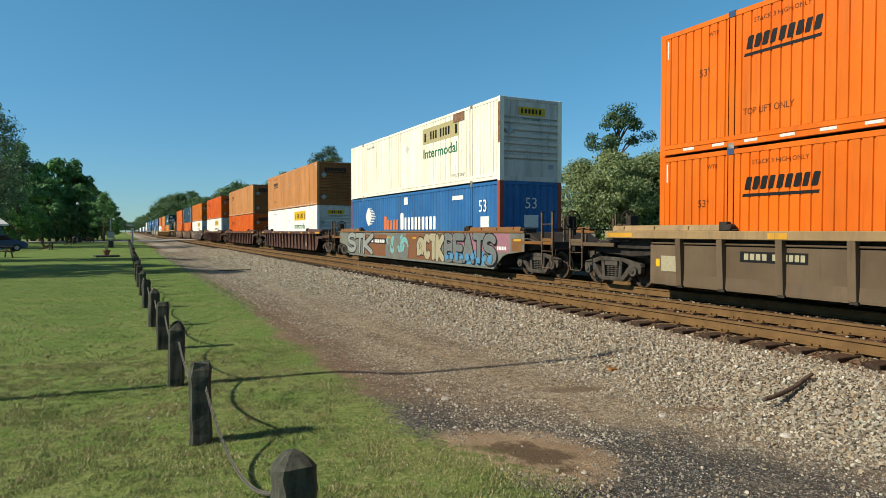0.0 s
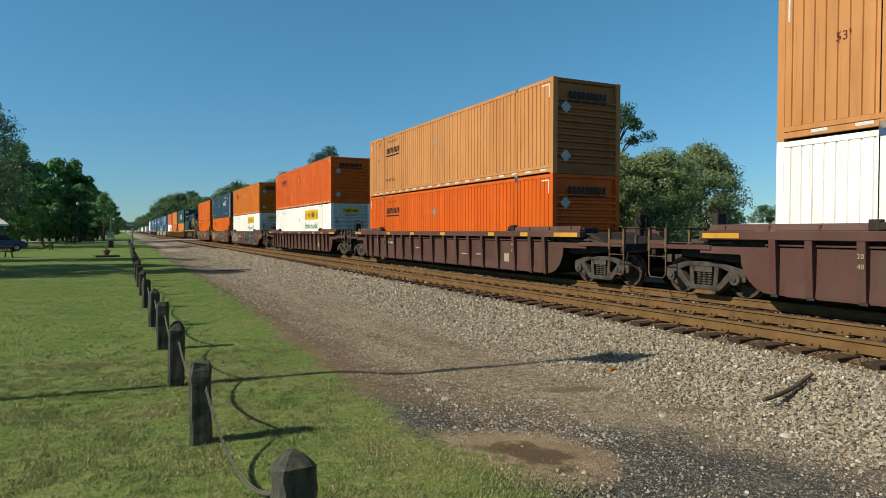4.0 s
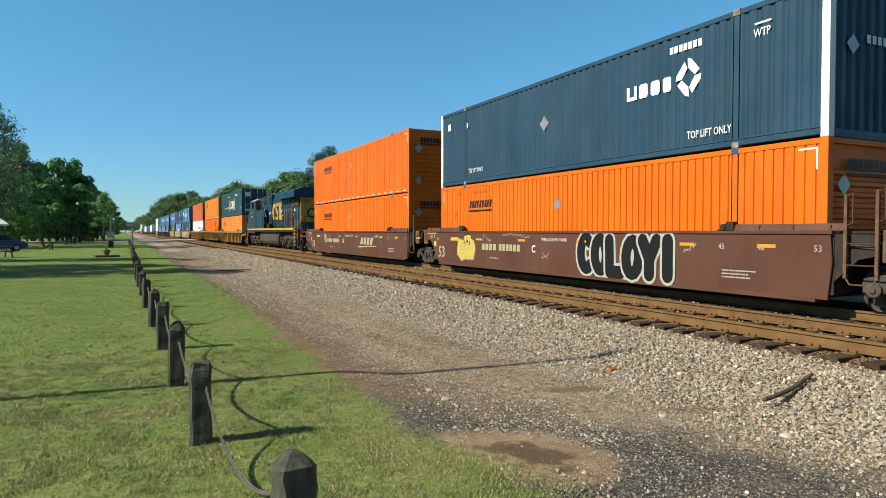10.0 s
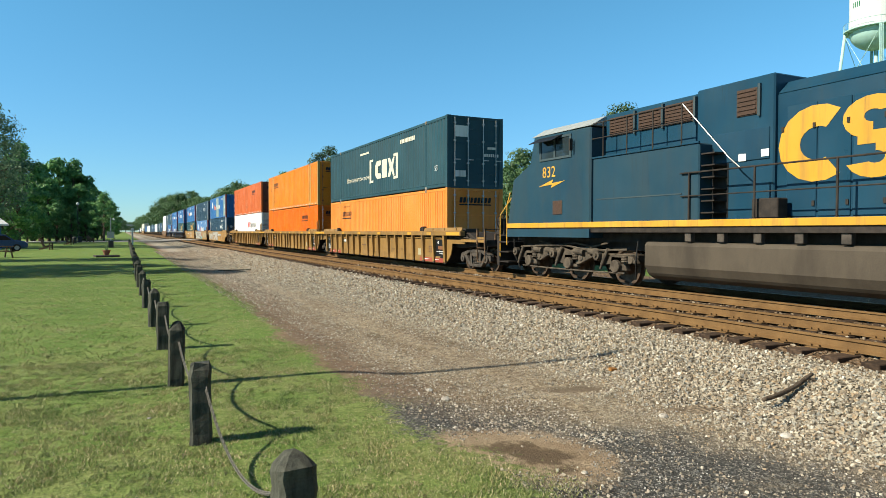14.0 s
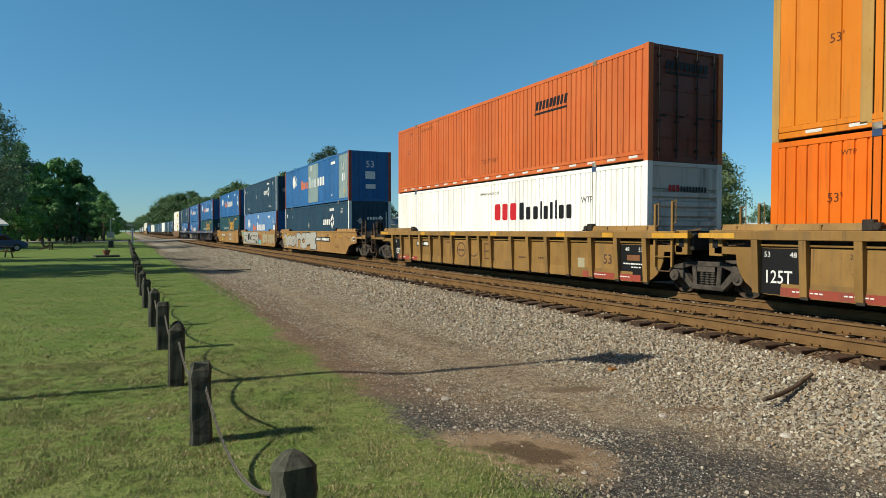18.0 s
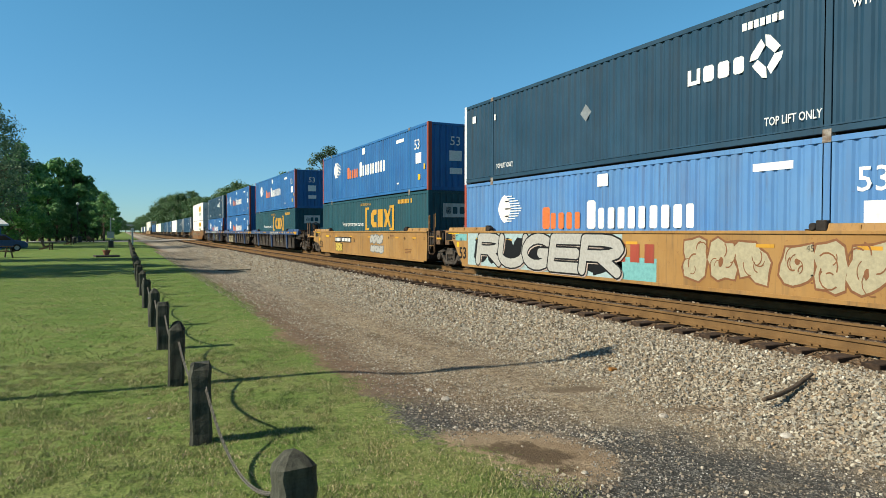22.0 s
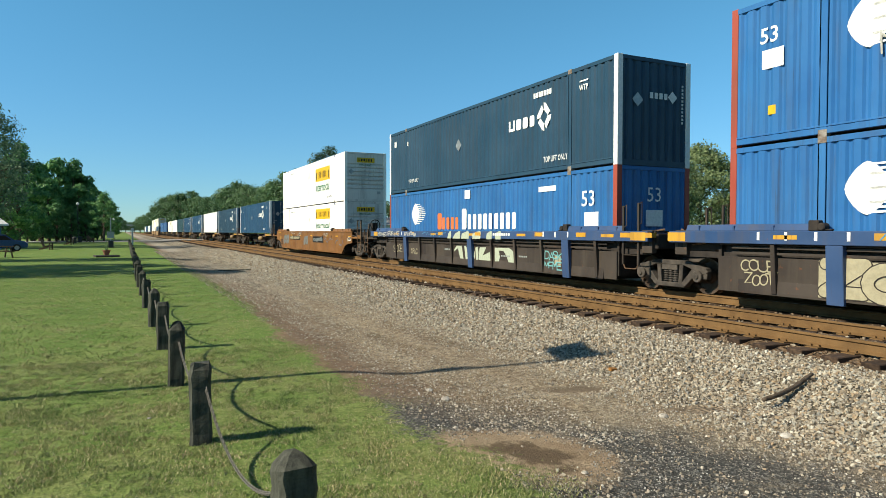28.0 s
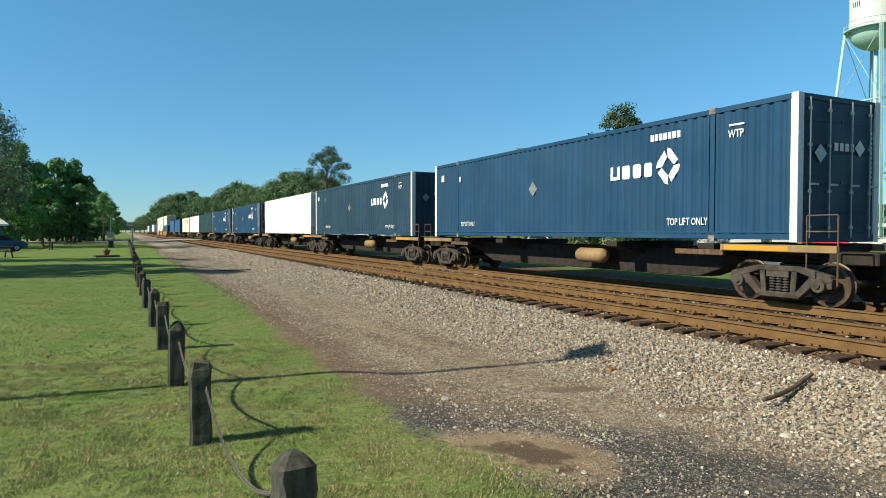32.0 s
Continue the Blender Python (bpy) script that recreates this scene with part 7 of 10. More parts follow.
for k in range(4):
    g = Geo().add([(-1.445, 6.3 - 0.50 * k - a, 0.76 + b) for a, b in ((0.0, 0.0), (0.36, 0.0), (0.52, 0.36), (0.16, 0.36))], [(0, 1, 2, 3)])
    part("company_mark", g.mesh("company_mark", SPRAY_CREAM, fix=False), c7)
g = Geo().add([(-1.445, u, z) for u, z in ((6.75, 0.58), (3.9, 0.68), (3.75, 0.73), (6.5, 0.66))], [(0, 1, 2, 3)])
part("company_mark", g.mesh("company_mark", SPRAY_CREAM, fix=False), c7, "cream swoosh under the company mark")
sprayed(c7, 13.2, 12.8, 0.75, 1.3, 1, SPRAY_GREY, SPRAY_WHITE, 12)
for k in (8, 9, 10):
    ribbed_marks(TRAIN[k][0], BROWN, True)
for ch, u in (("T", 10.85), ("O", 9.92), ("U", 8.95), ("E", 7.8)):
    letters(TRAIN[10][0], ch, u, u - 0.62, 0.50, 1.06, BROWN, OCHRE, 0.045, 0.0, x=-1.4215, seed=int(u))
y1, y2, y3 = (TRAIN[k][0] for k in (11, 12, 13))
for c in (y1, y2, y3):
    smooth_marks(c, BLACK, c is y1)
    panel(c, 17.4, 16.9, 1.11, 1.38, BLACK, "dark_panel", off=0.003)
sprayed(y1, 15.95, 12.25, 0.22, 1.34, 3, SPRAY_WHITE, BLACK, 15, strokes=6)
panel(y1, 16.15, 15.25, 0.40, 0.98, SPRAY_CREAM, off=0.016)
wording(y1, "53", 0.60, BLACK, 16.1, 0.46, -1.455, 0.02)
letters(y1, "nOPE", 11.85, 6.6, 0.24, 1.38, SPRAY_WHITE, BLACK, 0.40, 0.05, seed=15, shade=DARK)
panel(y1, 6.6, 3.35, 0.80, 1.10, BLACK)
bars(y1, 6.45, 0.87, 4, 0.27, 0.17, LETTER, off=0.005)
bars(y1, 5.15, 0.87, 6, 0.27, 0.17, LETTER, off=0.005)
panel(y2, 15.6, 7.3, 0.22, 1.38, SPRAY_SKY, "spray_ground", off=0.001)
sprayed(y2, 15.0, 7.6, 0.24, 1.34, 9, BLACK, BLACK, 16, x=-1.4425, strokes=False)
letters(y2, "RUGER", 14.9, 7.5, 0.26, 1.38, SPRAY_WHITE, BLACK, 0.30, 0.05, x=-1.452, seed=16, shade=SPRAY_BEIGE, slant=0.12)
panel(y2, 7.5, 6.1, 0.22, 0.8, SPRAY_TEAL, "spray_ground", off=0.001)
bars(y2, 7.5, 0.68, 3, 0.50, 0.46, RED_POST, gap=0.35)
sprayed(y2, 5.3, 3.1, 0.30, 1.34, 3, SPRAY_CREAM, SPRAY_RUST, 17, strokes=5)
sprayed(y2, 2.8, 0.2, 0.28, 1.32, 4, SPRAY_CREAM, SPRAY_RUST, 18, strokes=5)
panel(y2, 16.6, 15.7, 1.11, 1.36, SPRAY_TEAL, "spray_ground", off=0.001)
panel(y3, 13.05, 9.9, 0.82, 1.12, BLACK)
bars(y3, 12.9, 0.88, 4, 0.26, 0.19, LETTER, off=0.005)
bars(y3, 11.65, 0.88, 6, 0.27, 0.19, LETTER, off=0.005)
wording(y3, "B", 0.34, BLACK, 9.5, 0.85, bold=0.012)
sprayed(y3, 6.8, 5.0, 0.80, 1.30, 4, SPRAY_WHITE, SPRAY_GREY, 19, strokes=2)
sprayed(y3, 6.7, 4.9, 0.34, 0.78, 3, SPRAY_WHITE, SPRAY_GREY, 20, strokes=2)
letters(y3, "DEOK", 12.8, 11.58, 0.30, 0.76, SPRAY_YELLOW, BLACK, 0.15, 0.03, seed=21)
b1, b2, b3 = (TRAIN[k][0] for k in (14, 15, 16))
for c in (b1, b2, b3):
    ribbed_marks(c, SPRAY_ASH, None)
    for u in (1.7, 2.3, 2.9, 13.4, 14.0, 14.6, 15.2):
        panel(c, u, u + 0.06, 1.28, 1.44, LETTER, "stripe", -1.571)
    bars(c, 5.9, 1.31, 8, 0.14, 0.08, LETTER, -1.571)
letters(b1, "GRIMEGRAPHIKS", 8.03, 4.98, 1.19, 1.42, SPRAY_WHITE, None, 0.042, 0.0, x=-1.572, seed=22)
for k, u in enumerate((12.6, 9.6, 6.2, 4.6)):
    scribble(b1, u, u - 0.5, 0.4, 0.9, SPRAY_CREAM, 50 + k, n=5)
panel(b2, 14.05, 10.25, 0.24, 0.92, SPRAY_CREAM, "spray_ground", -1.4215, 0.0225)
letters(b2, "ZOONE", 14.0, 10.2, 0.23, 0.95, SPRAY_CREAM, DARK, 0.21, 0.022, x=-1.446, seed=23)
letters(b2, "COUE", 15.75, 14.9, 0.62, 0.86, SPRAY_CREAM, None, 0.028, 0.0, x=-1.4215, seed=24)
letters(b2, "ZOOT", 15.65, 14.95, 0.36, 0.60, SPRAY_CREAM, None, 0.028, 0.0, x=-1.4215, seed=25)
part("stencil_mark", Geo().add([(-1.4245, u, z) for u, z in ((9.34, 0.58), (9.17, 0.40), (9.0, 0.58), (9.17, 0.76))], [(0, 1, 2, 3)]).mesh("stencil_mark", SPRAY_CREAM, fix=False), b2, "faded cream diamond mark")
for k in range(7):
    panel(b2, 9.0 - 0.05 * abs(k - 3) / 3, 8.5 + 0.04 * abs(k - 3), 0.42 + 0.05 * k, 0.44 + 0.05 * k, SPRAY_CREAM, "stencil_stripe", -1.4215)
scribble(b2, 12.9, 9.3, 1.26, 1.44, SPRAY_BLUE, 8, x=-1.572, n=30, r=0.012)
# four tall angular letters that run from the side over the rails to the sill
for shape in ([(9.07, 0.75), (8.86, 0.90), (8.44, 0.91), (8.30, 0.41), (8.50, 0.27), (8.75, 0.82), (9.07, 0.67)], [(8.25, 0.91), (8.10, 0.91), (7.81, 0.52), (7.93, 0.28), (8.10, 0.29)], [(7.88, 0.90), (7.66, 0.83), (7.44, 0.72), (7.42, 0.41), (7.56, 0.61), (7.84, 0.67)], [(7.39, 0.86), (7.21, 0.90), (7.15, 0.68), (7.23, 0.35), (7.32, 0.30)],
              [(7.07, 0.88), (6.60, 0.89), (6.84, 0.60), (6.21, 0.77), (6.14, 0.32), (6.56, 0.36), (7.06, 0.29), (7.15, 0.46)], [(6.01, 0.89), (5.09, 0.90), (4.68, 0.74), (4.63, 0.42), (4.75, 0.28), (5.04, 0.30), (5.22, 0.59), (5.44, 0.79), (5.74, 0.80), (5.67, 0.58), (5.81, 0.30), (6.00, 0.28)]):
    part("spray_fill", Geo().add([(-1.4245, u, z) for u, z in shape], [tuple(range(len(shape)))]).mesh("spray_fill", SPRAY_PALE, fix=False), b3)
for a, b, lean in ((9.38, 9.04, 0.10), (8.93, 8.28, 0.22), (8.22, 7.60, 0.06), (7.36, 6.73, 0.03), (6.36, 5.95, 0.05), (5.73, 5.36, -0.06)):
    part("spray_fill", Geo().add([(-1.5745, u, z) for u, z in ((a, 1.18), (a - lean, 1.37), (b + 0.1, 1.47), (b, 1.44), (b + 0.03, 1.18))], [(0, 1, 2, 3, 4)]).mesh("spray_fill", SPRAY_PALE, fix=False), b3)
letters(b3, "DASK", 3.05, 2.15, 0.60, 0.86, SPRAY_TEAL, None, 0.035, 0.0, x=-1.4215, seed=27)
letters(b3, "MEME", 3.05, 2.20, 0.32, 0.57, SPRAY_TEAL, None, 0.035, 0.0, x=-1.4215, seed=28)
letters(b3, "SEOOE", 15.35, 14.25, 0.50, 0.84, SPRAY_CREAM, None, 0.030, 0.0, x=-1.4215, seed=29)
wording(b3, "B", 0.22, SPRAY_CREAM, 13.95, 0.92, -1.446, 0.008)
wording(b3, "SFLC", 0.33, SPRAY_CREAM, 13.25, 0.48, -1.421, 0.01)
letters(b3, "GRIMEG", 17.05, 15.84, 1.20, 1.40, SPRAY_WHITE, None, 0.040, 0.0, x=-1.572, seed=32)
letters(b3, "GRAPHIKS", 15.75, 14.26, 1.24, 1.46, SPRAY_WHITE, None, 0.040, 0.0, x=-1.572, seed=34)
sprayed(b3, 13.7, 12.4, 1.24, 1.44, 4, SPRAY_WHITE, BLUE_SILL, 33, x=-1.572)
scribble(b3, 11.8, 9.5, 1.24, 1.42, SPRAY_BLUE, 34, x=-1.572, n=22, r=0.012)
sprayed(b2, 0.4, -0.2, 0.5, 0.95, 2, SPRAY_CREAM, BLACK_CAR, 35, x=-1.4215)
for c in (b1, b2, b3):
    for u in (4.4, 7.7, 10.9, 14.9, 0.3):
        panel(c, u, u - 0.5, 1.30, 1.38, LOCO_YELLOW, "reflector", -1.571)
r1 = TRAIN[17][0]
smooth_marks(r1, BLACK)
panel(r1, 13.2, 10.05, 0.84, 1.12, BLACK)
bars(r1, 13.05, 0.90, 4, 0.26, 0.17, SPRAY_CREAM, off=0.005)
bars(r1, 11.8, 0.90, 6, 0.27, 0.17, SPRAY_CREAM, off=0.005)
sprayed(r1, 9.0, 7.85, 0.45, 1.2, 2, SPRAY_GREY, RUST_CAR, 62, strokes=2)
panel(r1, 6.6, 4.0, 0.72, 1.12, BLACK)
sprayed(r1, 6.4, 4.2, 0.76, 1.08, 4, SPRAY_GREY, BLACK, 28, x=-1.444, strokes=1)
scribble(r1, 12.9, 11.5, 1.17, 1.40, SPRAY_WHITE, 11, n=9, r=0.012)
letters(r1, "DAZER", 11.0, 9.6, 1.15, 1.34, SPRAY_WHITE, RUST_CAR, 0.022, 0.0, seed=81)
letters(r1, "DAZER", 3.9, 2.9, 1.12, 1.34, SPRAY_WHITE, RUST_CAR, 0.022, 0.0, seed=82)
scribble(r1, 3.8, 2.0, 0.75, 1.10, SPRAY_BLUE, 12, n=10, r=0.014)
scribble(r1, 1.4, -0.3, 0.55, 1.05, SPRAY_BLUE, 13, n=9, r=0.016)
sprayed(r1, 15.4, 13.6, 0.4, 1.3, 2, SPRAY_GREY, RUST_CAR, 29)

# the marks of one blue container sit nearer to its front
for ob in TRAIN[16][1].children_recursive:
    if ob.name.split(".")[0] in ("company_mark", "striped_globe"):
        ob.location.y -= 0.22

# a tag sprayed over the mark of one upper container
letters(TRAIN[15][2], "NOYZIRGOER", 13.1, 9.6, 1.28, 1.66, SPRAY_WHITE, None, 0.034, 0.0, x=-BOX_W / 2 - 0.004, seed=90)

# rust breaking through the roof edge of the cream container
part("rust_patch", Geo().box(-1.302, -1.296, 2.6, 3.5, 2.46, 2.80).mesh("rust_patch", surface("flaking_rust", (0.16, 0.07, 0.035), (0.34, 0.20, 0.12), 0.85, 0, 7)), TRAIN[1][2], "flaking rust patch under the roof edge")
part("rust_patch", Geo().box(-1.300, -1.296, -0.01, 0.14, 1.3, 2.7).mesh("rust_patch", surface("flaking_rust", (0.16, 0.07, 0.035), (0.34, 0.20, 0.12), 0.85, 0, 7)), TRAIN[1][2], "rusty corner post")

# patched panels on one blue container
patch = TRAIN[11][2]
FADED = painted("faded_aqua_patch", (0.20, 0.31, 0.33), (0.31, 0.41, 0.41), 0.9, grime=(0.24, 0.13, 0.06))


def patch_mesh(u0, u1, pitch):
    line = corrugated(u0, u1, pitch, 0.036)
    g = Geo().add([(-BOX_W / 2 + 0.006 + d, a, z) for a, d in line for z in (0.215, 2.77)], [(2 * i, 2 * i + 2, 2 * i + 3, 2 * i + 1) for i in range(len(line) - 1)])
    return g.mesh("patched_panel", FADED, fix=False)


fold_pitch = (14.03 - 2.12) / 43
part("patched_panel", patch_mesh(2.12 + 16 * fold_pitch, 2.12 + 25 * fold_pitch, fold_pitch), patch, "faded aqua replacement panel streaked with rust")
part("patched_panel", patch_mesh(0.17, 1.93, 0.2967), patch, "faded aqua replacement panel streaked with rust")

# the far rear of the train keeps its large parts only
for car, low, high in TRAIN[23:]:
    for top in (car, low, high):
        for ob in list(top.children_recursive) if top else []:
            if ob.name.split(".")[0] in ("reflective_tape", "lifting_casting", "lettering", "number_mark", "label_plate", "serial_mark", "lock_rod", "door_rib", "placard", "corner_tape", "rib_foot", "guide_gusset", "grab_iron", "rung", "stirrup_step", "upright_cap", "grab_loop", "post_opening", "air_pipe", "uncoupling_lever", "air_hose", "spring_nest", "reflector", "company_mark", "deck_bracket", "handrail", "cross_beam"):
                bpy.data.objects.remove(ob)

# number, plate and tag at the rear of one blue container
rear = TRAIN[15][2]
writing("53", 0.44, LETTER, rear, on_side(15.48, 2.02), 0.012)
side_marks([rect(14.94, 15.42, 1.50, 1.88)], "label_plate", LETTER, rear, "white label plate")
side_marks([rect(15.10, 15.27, 0.58, 0.76)], "warning_plate", YELLOW, rear, "small yellow warning plate")


# ---------------------------------------------------------------- locomotive
def loco_truck(parent, y, flip):
    tr = part("truck", Geo().box(-0.95, 0.95, -2.6, 2.6, 0.62, 0.85).mesh("truck", LOCO_DUST, 0.02), parent, "dusty three-axle locomotive truck", at=pose(0, y, 0))
    for s in (-1, 1):
        g = Geo()
        a, b = s * 0.98, s * 1.14
        g.prism([(-2.75, 0.62), (-2.6, 0.80), (-1.55, 0.82), (-1.2, 1.0), (-0.5, 1.02), (0, 0.90), (0.5, 1.02), (1.2, 1.0), (1.55, 0.82), (2.6, 0.80), (2.75, 0.62), (1.5, 0.55), (1.05, 0.74), (0.4, 0.50), (-0.4, 0.50), (-1.05, 0.74), (-1.5, 0.55)], "x", a, b)
        for k in (-1, 0, 1):
            yy = 2.05 * k
            g.prism([(yy - 0.34, 0.42), (yy + 0.34, 0.42), (yy + 0.24, 0.78), (yy - 0.24, 0.78)], "x", a, b)
            g.cyl((b, yy, 0.53), (b + s * 0.12, yy, 0.53), 0.17, 14)
            g.cyl((b, yy - 0.5, 0.70), (b + s * 0.03, yy - 0.5, 0.70), 0.10, 10)
        gpart("side_frame", g, LOCO_DUST, tr, bevel=0.015)
        for yy in (-1.35, -0.7, 0.7, 1.35):
            gpart("brake_shoe_link", Geo().cyl((s * 1.18, yy, 0.86), (s * 1.18, yy + 0.42, 0.90), 0.085, 10), LOCO_DUST, tr)
        gpart("brake_pipe", Geo().tube([(s * 1.2, -2.5, 0.98), (s * 1.2, -1.0, 0.92), (s * 1.2, 0.3, 1.06), (s * 1.2, 2.5, 0.96)], 0.03, 6), LOCO_DUST, tr)
        gpart("brake_rod", Geo().tube([(s * 1.2, -2.4, 0.36), (s * 1.2, -0.8, 0.34), (s * 1.2, 0.9, 0.34), (s * 1.2, 2.4, 0.36)], 0.022, 6), LOCO_DUST, tr)
        for k in (-1, 0, 1):
            yy = 2.05 * k
            gpart("damper", Geo().cyl((s * 1.20, yy + 0.55, 0.55), (s * 1.20, yy + 0.30, 0.98), 0.055, 8).cyl((s * 1.20, yy + 0.62, 0.43), (s * 1.20, yy + 0.55, 0.55), 0.035, 8), LOCO_DUST, tr)
            gpart("coil_spring", Geo().lathe([(0.085 + 0.018 * (j % 2), 0.64 + 0.022 * j) for j in range(9)], 10, "z", (s * 1.16, yy - 0.30, 0)), LOCO_DUST, tr)
            gpart("brake_cylinder", Geo().cyl((s * 1.12, yy + 0.75, 0.80), (s * 1.26, yy + 0.75, 0.80), 0.13, 12).cyl((s * 1.26, yy + 0.75, 0.80), (s * 1.30, yy + 0.75, 0.80), 0.05, 8), LOCO_DUST, tr)
        gpart("sand_hose", Geo().tube([(s * 1.22, -2.9, 1.2), (s * 1.24, -2.85, 0.7), (s * 1.1, -2.7, 0.25)], 0.024, 6).tube([(s * 1.22, 2.9, 1.2), (s * 1.24, 2.85, 0.7), (s * 1.1, 2.7, 0.25)], 0.024, 6), RUBBER, tr)
        gpart("traction_cable", Geo().tube([(s * 1.08, -1.6, 1.14), (s * 1.16, -1.0, 1.02), (s * 1.16, -0.3, 1.12), (s * 1.16, 0.6, 1.04), (s * 1.10, 1.6, 1.14)], 0.028, 6), LOCO_DUST, tr)
    for k in (-1, 0, 1):
        w = new("wheelset", cached("loco_wheelset", lambda: wheelset_mesh(0.52)))
        w.parent = tr
        w.matrix_parent_inverse = pose(0, 2.05 * k, 0.52)
        WHEELS.append((w, 0.52))


def locomotive(s):
    """A six-axle diesel running cab-end last; y = 0 is its leading coupler."""
    lo = thing("locomotive", "dark blue and yellow six-axle diesel locomotive amid the train", "locomotive")
    LEN = 22.6
    gpart("deck", Geo().box(-1.48, 1.48, 1.5, 21.3, 1.42, 1.62), DARK, lo, bevel=0.01)
    for sd in (-1, 1):
        gpart("deck_stripe", Geo().box(sd * 1.482, sd * 1.52, 1.5, 21.3, 1.56, 1.71), LOCO_YELLOW, lo, "yellow stripe along the deck", bevel=0.008)
        gpart("frame_skirt", Geo().box(sd * 0.98, sd * 1.06, 1.5, 21.3, 1.16, 1.45), DARK, lo)
    # added dark box that closes the view through the black space below the deck
    gpart("underframe", Geo().box(-0.85, 0.85, 1.2, 21.3, 0.95, 1.42), DARK, lo)
    # long hood, in door panels
    gpart("hood", Geo().box(-0.92, 0.92, 1.75, 17.2, 1.62, 4.25), LOCO_BLUE, lo, bevel=0.03)
    gpart("hood_roof", Geo().prism([(-0.92, 4.25), (-0.62, 4.52), (0.62, 4.52), (0.92, 4.25)], "y", 7.0, 11.9), LOCO_BLUE, lo, bevel=0.01)
    y = 7.7
    while y < 11.6:
        gpart("hood_door", Geo().box(-0.945, -0.915, y, y + 0.62, 1.75, 3.95), LOCO_BLUE, lo, bevel=0.008)
        y += 0.66
    # lower part of the engine bay with louvred doors
    for k, y in enumerate((2.3, 3.05, 4.05, 4.62, 5.3, 6.0, 6.7)):
        gpart("hood_door", Geo().box(-0.955, -0.91, y, y + 0.56, 1.72, 3.30), LOCO_GREY, lo, bevel=0.008)
        if 2 <= k <= 5:
            g = Geo().box(-0.968, -0.95, y + 0.1, y + 0.46, 1.85, 3.05)
            for j in range(14):
                g.box(-0.975, -0.965, y + 0.1, y + 0.46, 1.88 + 0.085 * j, 1.92 + 0.085 * j)
            gpart("louvre", g, GRILLE, lo, "brown louvred vent")
    wheel = Geo().lathe([(0.34, -1.03), (0.38, -1.05), (0.38, -1.01), (0.34, -1.00), (0.34, -1.03)], 20, "x", (0, 3.33, 2.62))
    for k in range(5):
        a = 1.2566 * k
        wheel.cyl((-1.02, 3.33, 2.62), (-1.02, 3.33 + 0.36 * math.cos(a), 2.62 + 0.36 * math.sin(a)), 0.018, 5)
    wheel.cyl((-0.95, 3.33, 2.62), (-1.04, 3.33, 2.62), 0.05, 8)
    gpart("hand_brake_wheel", wheel, DARK, lo, "dark spoked hand brake wheel")
    for y0, z0, y1, z1 in ((3.42, 3.02, 3.18, 3.20), (8.05, 3.05, 7.85, 3.22), (7.62, 2.72, 7.46, 2.84), (4.9, 2.05, 4.8, 2.15), (9.35, 1.92, 9.2, 1.98)):
        gpart("notice_plate", Geo().box(-0.975, -0.958, min(y0, y1), max(y0, y1), z0, z1), WHITE, lo)
    for k in range(16):
        gpart("door_latch", Geo().box(-0.972, -0.94, 7.72 + 0.66 * (k // 2), 7.77 + 0.66 * (k // 2), 1.95 + 1.5 * (k % 2), 2.05 + 1.5 * (k % 2)), DARK, lo)
    for k, (x0, z0) in enumerate(((-1.1, 1.25), (-0.85, 1.2), (-0.6, 1.25), (0.55, 1.2), (0.85, 1.25))):
        gpart("jumper_cable", Geo().tube([(x0, 0.62, z0 + 0.15), (x0 + 0.04, 0.42, z0 + 0.02), (x0 + 0.10, 0.36, z0 - 0.35), (x0 + 0.06, 0.44, z0 - 0.75)], 0.032, 7), RUBBER, lo)
    gpart("jumper_socket", Geo().box(-1.2, -0.5, 0.50, 0.56, 1.34, 1.44).box(0.45, 1.0, 0.50, 0.56, 1.34, 1.44), GALV, lo, bevel=0.01)
    # radiator cab with overhanging wings
    gpart("radiator_wing", Geo().prism([(-1.52, 4.02), (-1.52, 4.52), (-0.75, 4.78), (0.75, 4.78), (1.52, 4.52), (1.52, 4.02), (0.9, 4.10), (-0.9, 4.10)], "y", 1.25, 8.1), LOCO_BLUE, lo, "overhanging radiator roof", bevel=0.015)
    gpart("wing_front", Geo().prism([(8.1, 4.02), (8.1, 4.78), (9.3, 4.52), (9.3, 4.25)], "x", -0.92, 0.92), LOCO_BLUE, lo)
    gpart("radiator_screen", Geo().box(-1.02, -0.90, 1.9, 4.45, 3.36, 3.98), GRILLE, lo, "brown radiator screen")
    gpart("radiator_recess", Geo().box(-0.95, -0.90, 4.55, 7.9, 3.40, 4.04), LOCO_BLUE, lo)
    for y in (1.85, 3.1, 4.42):
        gpart("screen_post", Geo().box(-1.06, -0.92, y, y + 0.09, 3.42, 4.04), LOCO_GREY, lo)
    # leading (rear hood) end
    gpart("hood_end", Geo().prism([(-0.92, 1.62), (0.92, 1.62), (0.92, 4.05), (-0.92, 4.05)], "y", 1.66, 1.745), LOCO_YELLOW, lo, "yellow end wall", bevel=0.01)
    gpart("end_panel", Geo().box(0.28, 0.62, 1.55, 1.655, 3.35, 4.75), LOCO_BLUE, lo)
    g = Geo()
    for z in (4.28, 4.50):
        g.cyl((0.45, 1.56, z), (0.45, 1.40, z), 0.10, 14)
    gpart("headlight", g, GALV, lo, "twin headlight", smooth=False)
    part("lower_panel", Geo().box(-0.9, 0.9, 1.645, 1.662, 1.64, 2.15).mesh("lower_panel", LOCO_BLUE), lo)
